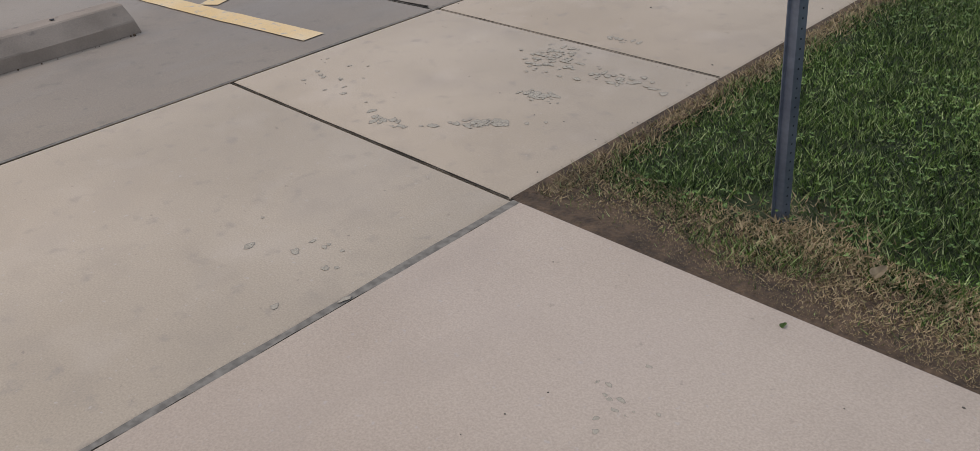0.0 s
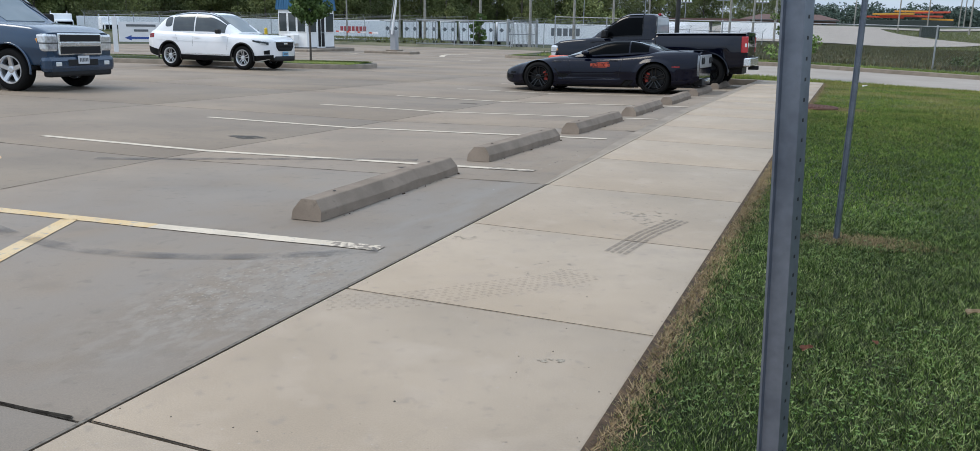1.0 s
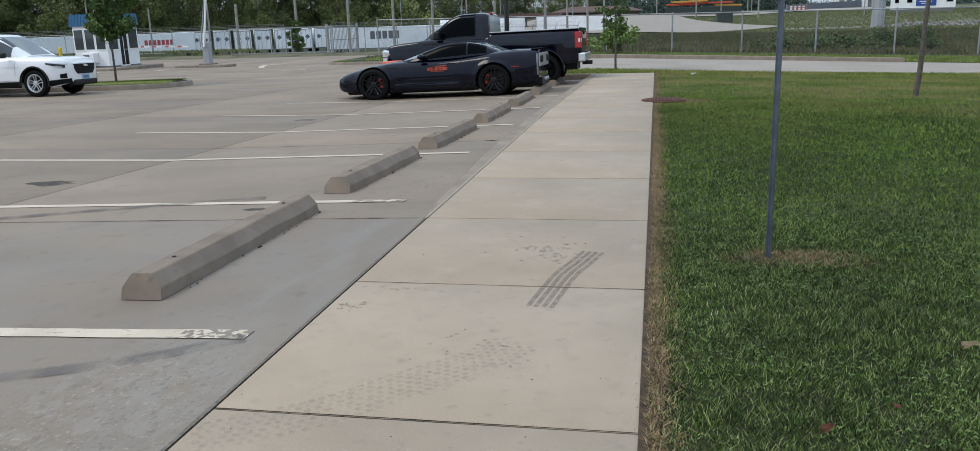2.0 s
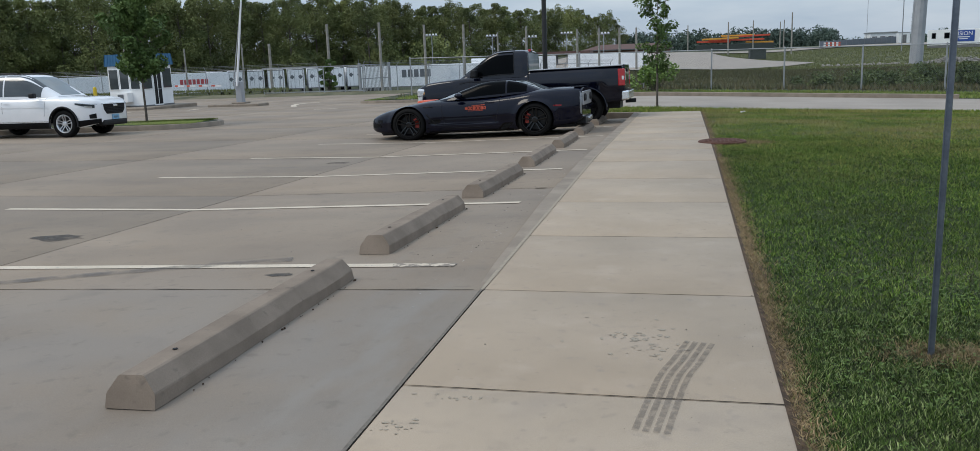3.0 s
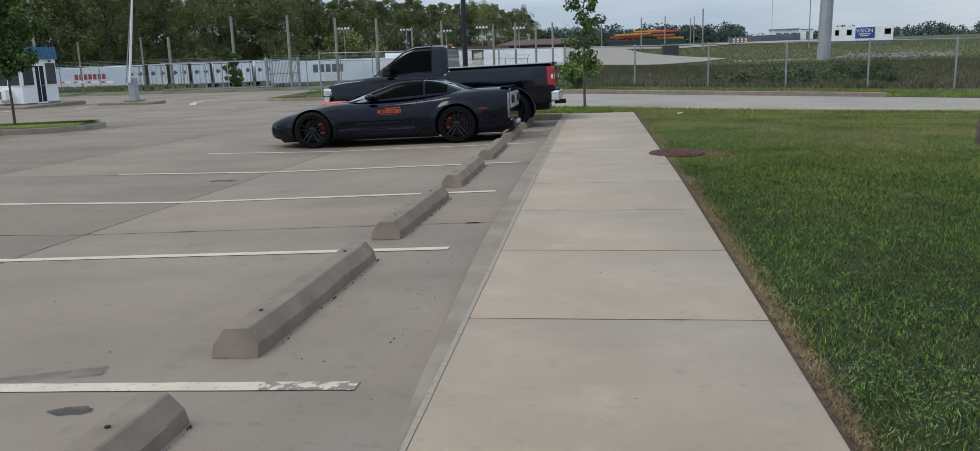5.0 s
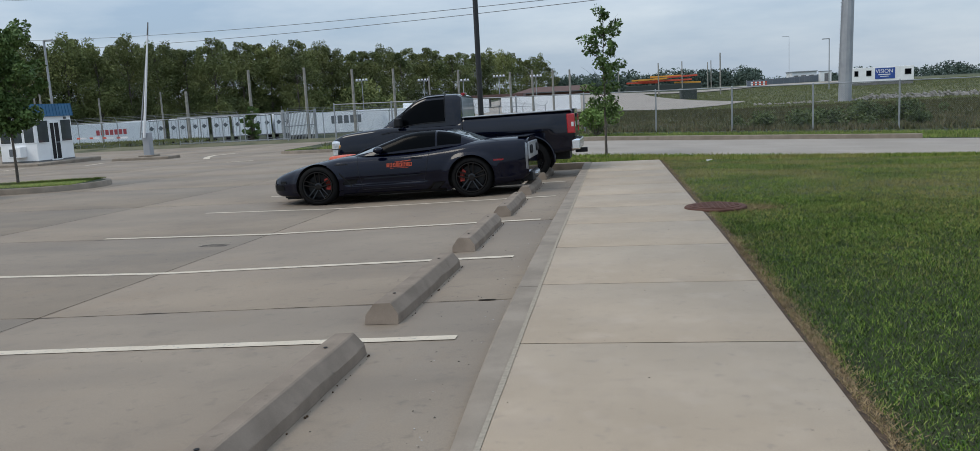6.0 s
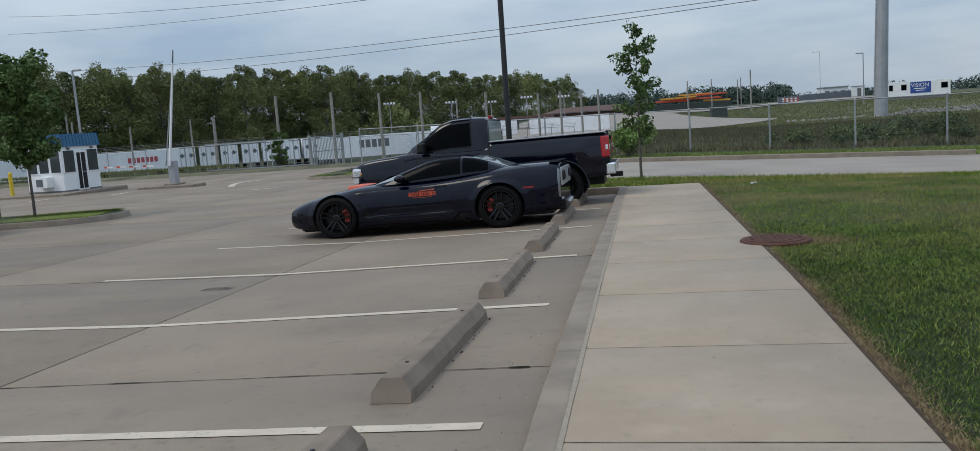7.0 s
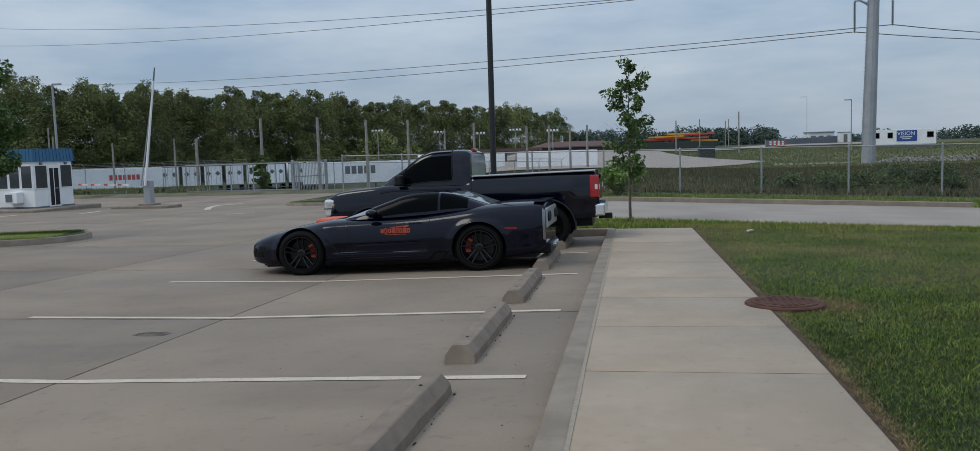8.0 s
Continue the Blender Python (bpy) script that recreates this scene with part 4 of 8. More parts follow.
# ---- vehicles ----
def wheel(m, parent, radius, width, rim_r, spokes, rim_mat, split=True, caliper=None, out=-1):
    """A tyre on a spoked rim; out is the side, along y, on which the face shows."""
    e_bm = bmesh.new()
    w = width / 2
    lathe(e_bm, [(-w * 0.75, rim_r), (-w * 0.98, rim_r + 0.02), (-w, (radius + rim_r) / 2), (-w * 0.92, radius - 0.03), (-w * 0.72, radius - 0.004), (-w * 0.3, radius),
                 (w * 0.3, radius), (w * 0.72, radius - 0.004), (w * 0.92, radius - 0.03), (w, (radius + rim_r) / 2), (w * 0.98, rim_r + 0.02), (w * 0.75, rim_r)], 40)
    tyre = smooth(part("wheel", e_bm, M_black_rubber, parent), 50)
    tyre.matrix_local = m
    bm = bmesh.new()
    o = out * w
    lathe(bm, [(o * 0.80, rim_r + 0.006), (o * 0.98, rim_r + 0.004), (o * 0.98, rim_r - 0.012), (o * 0.80, rim_r - 0.03), (-o * 0.2, rim_r - 0.05), (-o * 0.7, rim_r - 0.02)], 40)
    smooth(part("rim", bm, rim_mat, tyre), 40)
    bm = bmesh.new()
    for k in range(spokes):
        a = 2 * math.pi * k / spokes + math.pi / 2
        for s in ((-0.10, 0.10) if split else (0.0,)):
            t = 0.0115 if split else 0.045
            c = Vector((math.cos(a), 0, math.sin(a)))
            d = Vector((math.cos(a + s * 1.7), 0, math.sin(a + s * 1.7)))
            side = Vector((-math.sin(a), 0, math.cos(a)))
            p, q = c * 0.045 + side * s * 0.25, d * (rim_r - 0.012)
            n = (q - p).normalized().cross(Vector((0, 1, 0)))
            loop = []
            for pt, ww, yy in ((p, t * 1.25, 0.66), (p.lerp(q, 0.55), t, 0.80), (q, t * 1.1, 0.92)):
                loop.append([bm.verts.new(pt + n * ww + Vector((0, o * yy - o * 0.22, 0))), bm.verts.new(pt + n * ww * 0.8 + Vector((0, o * yy, 0))),
                             bm.verts.new(pt - n * ww * 0.8 + Vector((0, o * yy, 0))), bm.verts.new(pt - n * ww + Vector((0, o * yy - o * 0.22, 0)))])
            for x, y in zip(loop, loop[1:]):
                for i in range(4):
                    bm.faces.new((x[i], x[(i + 1) % 4], y[(i + 1) % 4], y[i]))
    bmesh.ops.recalc_face_normals(bm, faces=bm.faces)
    part("spokes", bm, rim_mat, tyre)
    bm = bmesh.new()
    tube(bm, [(0, o * 0.35, 0), (0, o * 0.72, 0), (0, o * 0.78, 0)], [0.07, 0.065, 0.04], 16)
    part("hub", bm, rim_mat, tyre)
    bm = bmesh.new()
    tube(bm, [(0, o * 0.02, 0), (0, o * 0.10, 0)], rim_r * 0.80, 28)
    part("brake_disc", bm, M_disc, tyre)
    if caliper:
        bm = bmesh.new()
        for a in np.linspace(caliper - 0.34, caliper + 0.34, 5):
            box(bm, -0.035, 0.035, min(o * 0.0, o * 0.42), max(o * 0.0, o * 0.42), -0.045, 0.045, m=Matrix.Translation((rim_r * 0.66 * math.cos(a), 0, rim_r * 0.66 * math.sin(a))) @ Matrix.Rotation(-a, 4, "Y"))
        part("caliper", bm, M_red, tyre, "red brake caliper")
    return tyre


def spread_section(points, n):
    """n points along a section line, closer where it bends."""
    p = np.array(points, float)
    s = np.concatenate([[0], np.cumsum(np.hypot(*np.diff(p, axis=0).T))])
    fa, fb = curve(*zip(s, p[:, 0])), curve(*zip(s, p[:, 1]))
    return [(fa(t), fb(t)) for t in np.linspace(0, s[-1], n)]


class Shell:
    """A car body skin: a section carried along the length, x forward."""

    def __init__(self, stations, section, low, top, half, n=26, carve=None):
        self.stations, self.low, self.top, self.half = stations, low, top, half
        self.section = spread_section(section, n)
        self.n = n
        self.carve = carve

    def at(self, x, v):
        f = min(max(v, 0), 1) * (self.n - 1)
        i = int(min(f, self.n - 2))
        t = f - i
        a = self.section[i][0] * (1 - t) + self.section[i + 1][0] * t
        b = self.section[i][1] * (1 - t) + self.section[i + 1][1] * t
        lo, hi = self.low(x), self.top(x)
        z = lo + (hi - lo) * b
        return Vector((x, self.half(x) * a + (self.carve(x, z) if self.carve else 0.0), z))

    def normal(self, x, v):
        e = 0.01
        dx = self.at(x + e, v) - self.at(x - e, v)
        dv = self.at(x, min(v + e, 1)) - self.at(x, max(v - e, 0))
        n = dv.cross(dx)
        if n.length < 1e-9:
            return Vector((0, 0, 1))
        n.normalize()
        return n if n.y > -0.2 else -n

    def skin(self, name, material, parent, arches=(), arch_top=0.72, label=""):
        bm = bmesh.new()
        rows = []
        for x in self.stations:
            left = [bm.verts.new(self.at(x, j / (self.n - 1))) for j in range(self.n)]
            right = [bm.verts.new((v.co.x, -v.co.y, v.co.z)) for v in left[-2::-1]]
            rows.append(left + right)
        w = len(rows[0])
        inside = {}
        for row in rows:
            for j, v in enumerate(row):
                u = min(j, w - 1 - j) / (self.n - 1)
                for cx, cz, r in arches:
                    d = math.hypot(v.co.x - cx, v.co.z - cz)
                    if d < r and u < arch_top:
                        inside[v] = (cx, cz, r, d)
        for p, q in zip(rows, rows[1:]):
            for k in range(w - 1):
                f = (p[k], q[k], q[k + 1], p[k + 1])
                if not all(v in inside for v in f):
                    bm.faces.new(f)
        for v, (cx, cz, r, d) in inside.items():
            if v.link_faces and d > 1e-4:
                v.co.x, v.co.z = cx + (v.co.x - cx) * r / d, cz + (v.co.z - cz) * r / d
        bm.faces.new([v for v in rows[0]][::-1])
        bm.faces.new([v for v in rows[-1]])
        bmesh.ops.delete(bm, geom=[v for v in bm.verts if not v.link_faces], context="VERTS")
        bmesh.ops.remove_doubles(bm, verts=bm.verts, dist=0.0008)
        bmesh.ops.recalc_face_normals(bm, faces=bm.faces)
        return smooth(part(name, bm, material, parent, label), 32)

    def patch(self, name, x0, x1, v0, v1, material, parent, off=0.006, thick=0.012, nx=10, nv=6, sides=(1, -1), label="", slant=0.0, round_=0.0):
        """A panel that lies on the skin between x0..x1 and v0..v1, on one side or both."""
        made = []
        for s in sides:
            bm = bmesh.new()
            top, bot = [], []
            for i in range(nx + 1):
                a, b = [], []
                for j in range(nv + 1):
                    fi, fj = i / nx, j / nv
                    v = v0 + (v1 - v0) * fj
                    x = x0 + (x1 - x0) * fi + slant * (fj - 0.5)
                    if round_:
                        k = abs(2 * fi - 1) ** 4 * round_
                        v = v0 + (v1 - v0) * (0.5 + (fj - 0.5) * (1 - k))
                    p, nrm = self.at(x, v), self.normal(x, v)
                    a.append(bm.verts.new(((p + nrm * off).x, s * (p + nrm * off).y, (p + nrm * off).z)))
                    q = p - nrm * (thick - off)
                    b.append(bm.verts.new((q.x, s * q.y, q.z)))
                top.append(a)
                bot.append(b)
            for i in range(nx):
                for j in range(nv):
                    bm.faces.new((top[i][j], top[i + 1][j], top[i + 1][j + 1], top[i][j + 1]))
            rim = top[0] + [r[-1] for r in top[1:]] + top[-1][-2::-1] + [r[0] for r in top[-2:0:-1]]
            rim2 = bot[0] + [r[-1] for r in bot[1:]] + bot[-1][-2::-1] + [r[0] for r in bot[-2:0:-1]]
            for k in range(len(rim)):
                q = (k + 1) % len(rim)
                bm.faces.new((rim[k], rim[q], rim2[q], rim2[k]))
            bmesh.ops.recalc_face_normals(bm, faces=bm.faces)
            made.append(smooth(part(name, bm, material, parent, label), 35))
        return made

    def v_at(self, x, z):
        """The place along the section at height z."""
        lo, hi = self.low(x), self.top(x)
        b = [q[1] for q in self.section]
        return float(np.interp((z - lo) / (hi - lo), b, np.linspace(0, 1, self.n)))

    def band(self, name, x0, x1, z0, z1, material, parent, slant=0.0, off=0.006, nx=8, nv=3, sides=(1, -1), label=""):
        """A panel on the skin between two heights; slant leans its ends."""
        for s in sides:
            bm = bmesh.new()
            rows = []
            for i in range(nx + 1):
                row = []
                for j in range(nv + 1):
                    x = x0 + (x1 - x0) * i / nx + slant * (j / nv - 0.5)
                    z = (z0[0] + (z0[1] - z0[0]) * i / nx if isinstance(z0, tuple) else z0)
                    zz = (z1[0] + (z1[1] - z1[0]) * i / nx if isinstance(z1, tuple) else z1)
                    v = self.v_at(x, z + (zz - z) * j / nv)
                    p = self.at(x, v) + self.normal(x, v) * off
                    row.append(bm.verts.new((p.x, s * p.y, p.z)))
                rows.append(row)
            for a, b in zip(rows, rows[1:]):
                for j in range(nv):
                    bm.faces.new((a[j], b[j], b[j + 1], a[j + 1]))
            g = bmesh.ops.solidify(bm, geom=bm.faces[:], thickness=0.004)
            bmesh.ops.recalc_face_normals(bm, faces=bm.faces)
            smooth(part(name, bm, material, parent, label), 35)

    def line(self, name, pts, parent, width, material, off=0.004, sides=(1, -1)):
        """A raised or dark line through (x, z) points on the skin."""
        self.seam(name, [(x, self.v_at(x, z)) for x, z in pts], parent, width, material, sides, off)

    def seam(self, name, line, parent, width=0.006, material=None, sides=(1, -1), off=0.0025):
        """A dark shut line along (x, v) pairs."""
        for s in sides:
            bm = bmesh.new()
            pts = []
            for (xa, va), (xb, vb) in zip(line, line[1:]):
                for k in range(8):
                    t = k / 8
                    x, v = xa + (xb - xa) * t, va + (vb - va) * t
                    p = self.at(x, v) + self.normal(x, v) * off
                    pts.append(Vector((p.x, s * p.y, p.z)))
            tube(bm, pts, width / 2, 4)
            part(name, bm, material or M_dark, parent)


def arch_liner(parent, cx, cz, r, y0, y1):
    for s in (1, -1):
        bm = bmesh.new()
        prev = None
        for a in np.linspace(radians(2), radians(178), 18):
            cur = [bm.verts.new((cx + r * math.cos(a), s * y, cz + r * math.sin(a))) for y in (y0, y1)] + [bm.verts.new((cx, s * y0, cz))]
            if prev:
                bm.faces.new((prev[0], prev[1], cur[1], cur[0]))
                bm.faces.new((prev[2], prev[0], cur[0], cur[2]))
            prev = cur
        part("wheel_well", bm, M_dark, parent)


def sports_car(m):
    car = empty("sports_car", m, "satin black low sports coupe with an orange door decal, parked", "car")
    st = sorted(set(np.round(np.concatenate([np.arange(-2.24, 2.24, 0.035), [-2.27, 2.26, 2.285]]), 4)))
    low = curve((-2.27, 0.34), (-2.1, 0.24), (-1.8, 0.20), (-0.9, 0.145), (0.9, 0.135), (1.8, 0.17), (2.1, 0.20), (2.285, 0.27))
    top = curve((-2.27, 0.955), (-2.20, 0.985), (-1.8, 0.985), (-1.33, 0.965), (-0.9, 0.915), (-0.3, 0.865), (0.4, 0.845), (0.85, 0.835), (1.33, 0.775), (1.75, 0.685), (2.05, 0.595), (2.22, 0.515), (2.285, 0.44))
    half = curve((-2.27, 0.80), (-2.1, 0.87), (-1.7, 0.92), (-1.33, 0.938), (-0.8, 0.915), (0.0, 0.885), (0.7, 0.895), (1.33, 0.925), (1.7, 0.885), (2.0, 0.78), (2.2, 0.62), (2.285, 0.46))
    sec = [(0.90, 0), (0.945, 0.03), (0.975, 0.14), (0.985, 0.30), (1.0, 0.47), (0.995, 0.60), (0.975, 0.74), (0.935, 0.86), (0.86, 0.945), (0.70, 0.995), (0.40, 1.012), (0.0, 1.016)]

    def carve(x, z):
        """The scooped door below a sharp crease, a rocker ledge under it, and flared wheel arches."""
        on = step(-0.62, -0.40, x) * (1 - step(0.74, 0.90, x))
        rise = 0.03 * (0.86 - x) / 1.4
        d = 0.0
        if 0.335 < z < 0.465 + rise:
            d = -0.030 * min(1.0, (0.465 + rise - z) / 0.022) * (0.35 + 0.65 * (z - 0.335) / (0.13 + rise))
        elif z <= 0.335:
            d = 0.012 * (1 - step(0.30, 0.16, z)) * min(1.0, (0.335 - z) / 0.018)
        d *= on
        for cx, r in ((1.335, 0.385), (-1.32, 0.390)):
            q = math.hypot(x - cx, z - 0.352) - r
            if -0.05 < q < 0.16 and z > 0.25:
                d += 0.030 * (1 - step(0.02, 0.11, q)) * (1 - step(0.70, 0.82, z))
        return d

    body = Shell(st, sec, low, top, half, 92, carve)
    R = 0.352
    arches = ((1.335, R + 0.0, 0.385), (-1.32, R, 0.390))
    body.skin("body", M_satin_black, car, arches)
    for cx, cz, r in arches:
        arch_liner(car, cx, cz, r + 0.01, 0.58, 0.90)
    one_box("underbody", (-2.1, 2.05, -0.60, 0.60, 0.15, 0.40), M_trim, car)
    # cabin: windscreen, roof and rear glass in one profile
    gst = np.round(np.arange(-1.46, 0.741, 0.0275), 4)
    glow = curve((-1.46, 0.945), (-1.0, 0.905), (-0.5, 0.865), (0.3, 0.835), (0.74, 0.825))
    gtop = curve((-1.46, 0.965), (-1.30, 1.030), (-1.10, 1.115), (-0.92, 1.175), (-0.70, 1.207), (-0.45, 1.205), (-0.20, 1.172), (0.0, 1.105), (0.35, 0.980), (0.74, 0.840))
    ghalf = curve((-1.46, 0.66), (-1.0, 0.765), (-0.5, 0.785), (0.1, 0.775), (0.5, 0.74), (0.74, 0.66))
    gsec = [(1.0, 0), (0.972, 0.28), (0.930, 0.58), (0.865, 0.82), (0.755, 0.94), (0.52, 0.985), (0.0, 1.0)]
    cab = Shell(list(gst), gsec, glow, gtop, ghalf, 22)
    cab.skin("roof", M_satin_black, car)
    cab.patch("side_window", -0.715, 0.31, 0.08, 0.57, M_glass, car, off=0.010, nx=36, nv=16, label="dark tinted side window")
    cab.patch("quarter_window", -1.15, -0.755, 0.09, 0.52, M_glass, car, off=0.010, nx=14, nv=16, label="dark tinted fixed quarter window")
    cab.patch("windscreen", -0.04, 0.40, 0.62, 1.0, M_screen, car, nx=10, nv=10, label="pale windscreen, sky reflection painted into the glass colour")
    cab.patch("screen_base", 0.36, 0.71, 0.26, 1.0, M_screen, car, off=0.009, nx=8, nv=12, label="pale foot of the windscreen, sky reflection painted into its colour")
    for pts in (((0.80, 0.452), (0.45, 0.463), (-0.30, 0.486), (-0.76, 0.497)), ((0.73, 0.327), (0.30, 0.331), (-0.20, 0.337), (-0.57, 0.342))):
        body.line("door_crease", pts, car, 0.020, M_satin_black, 0.003)
    cab.patch("rear_window", -1.44, -0.90, 0.55, 1.0, M_glass_light, car, nx=12, nv=10, label="pale sloping rear window")
    body.seam("shut_line", [(0.62, 0.92), (0.66, 0.62), (0.60, 0.30), (0.55, 0.10)], car)
    body.seam("shut_line", [(-0.60, 0.93), (-0.64, 0.62), (-0.58, 0.36), (-0.50, 0.10)], car)
    body.seam("shut_line", [(0.55, 0.10), (-0.50, 0.10)], car, width=0.008)
    body.line("cove_edge", [(0.94, 0.56), (0.86, 0.46), (0.78, 0.36), (0.74, 0.31)], car, 0.022, M_trim, 0.004)
    body.band("side_cove", 0.66, 0.88, 0.35, 0.435, M_dark, car, off=0.003, slant=-0.05, label="black air outlet behind the front wheel")
    body.band("brake_duct", -0.80, -0.60, 0.155, 0.315, M_rim_black, car, slant=-0.17, off=0.010, label="black brake duct ahead of the rear wheel")
    body.band("duct_mouth", -0.79, -0.66, 0.185, 0.295, M_dark, car, slant=-0.12, off=0.014)
    body.band("sill", -0.88, 0.90, 0.145, 0.19, M_trim, car, off=0.008, nx=20)
    body.band("marker_lamp", -1.87, -1.70, 0.612, 0.642, M_lens_red, car, off=0.005, nx=4, nv=2, label="red side marker lamp")
    body.band("marker_lamp", 1.93, 2.05, 0.42, 0.47, M_trim, car, off=0.005, nx=4, nv=2, label="smoked front marker lamp")
    body.band("door_handle", -0.50, -0.30, 0.735, 0.760, M_satin_black, car, off=0.006, nx=4, nv=2)
    body.band("fender_badge", 0.80, 1.02, 0.70, 0.715, M_trim, car, off=0.004, nx=4, nv=2)
    body.band("fog_opening", 1.98, 2.20, 0.30, 0.40, M_dark, car, off=0.004, nx=6, nv=3, label="dark fog lamp opening")
    rnd = random.Random(6)
    x = 0.12
    for k in range(8):
        w = rnd.uniform(0.044, 0.052)
        z0, z1 = 0.612 + rnd.uniform(-0.003, 0.003), 0.678 + rnd.uniform(-0.006, 0.012)
        body.band("door_decal", x - w, x, z0, z1, M_orange, car, off=0.003, nx=1, nv=2, label="orange vinyl print on the door")
        if k % 3:
            body.band("door_counter", x - w * 0.64, x - w * 0.36, z0 + 0.018, z1 - 0.018, M_satin_black, car, off=0.005, nx=1, nv=1)
        x -= 0.056
    body.band("door_decal", -0.30, -0.02, (0.700, 0.692), (0.722, 0.702), M_orange, car, off=0.003, nx=4, nv=1, label="orange vinyl swoosh on the door")
    body.band("door_decal", -0.26, 0.06, 0.588, 0.595, M_orange, car, off=0.003, nx=4, nv=1, label="orange vinyl rule on the door")
    one_box("bonnet_scoop", (0.98, 1.30, -0.34, 0.34, 0.72, 0.846), M_orange, car, bevel=0.04, label="raised bright orange bonnet panel")
    # mirrors
    for s in (1, -1):
        bm = bmesh.new()
        bmesh.ops.create_icosphere(bm, subdivisions=3, radius=1.0, matrix=Matrix.Translation((0.24, s * 0.88, 0.925)) @ Matrix.Diagonal((0.085, 0.10, 0.058, 1)))
        smooth(part("mirror", bm, M_satin_black, car))
    # tail: four round lamps in a paler panel, diffuser, splitter
    one_box("tail_panel", (-2.295, -2.255, -0.74, 0.74, 0.60, 0.89), M_tail, car, bevel=0.015, label="grey metallic tail panel")
    for y in (-0.62, -0.42, 0.42, 0.62):
        for name, r, x, mm in (("lamp_ring", 0.078, -2.312, M_trim), ("tail_lamp", 0.060, -2.318, M_dark)):
            bm = bmesh.new()
            tube(bm, [(x + 0.03, y, 0.76), (x, y, 0.76)], r, 20)
            part(name, bm, mm, car)
    body.band("tail_edge", -2.262, -2.225, (0.42, 0.44), (0.86, 0.89), M_tail, car, off=0.008, nx=3, nv=8, label="silvery reflective edge of the tail panel")
    one_box("diffuser", (-2.31, -2.10, -0.55, 0.55, 0.20, 0.36), M_trim, car, bevel=0.02)
    for y in (-0.18, -0.06, 0.06, 0.18):
        bm = bmesh.new()
        tube(bm, [(-2.15, y, 0.30), (-2.36, y, 0.31)], 0.042, 14)
        part("exhaust_tip", bm, M_chrome, car)
    one_box("spoiler", (-2.265, -2.10, -0.70, 0.70, 0.983, 0.998), M_satin_black, car, bevel=0.008)
    one_box("front_splitter", (1.70, 2.06, -0.50, 0.50, 0.115, 0.16), M_trim, car, bevel=0.01)
    for x, y, out in ((1.335, 0.80, 1), (1.335, -0.80, -1), (-1.32, 0.795, 1), (-1.32, -0.795, -1)):
        wheel(Matrix.Translation((x, y, R)), car, R, 0.265, 0.258, 5, M_rim_black, True, 2.95 if x > 0 else 0.2, out)
    return car


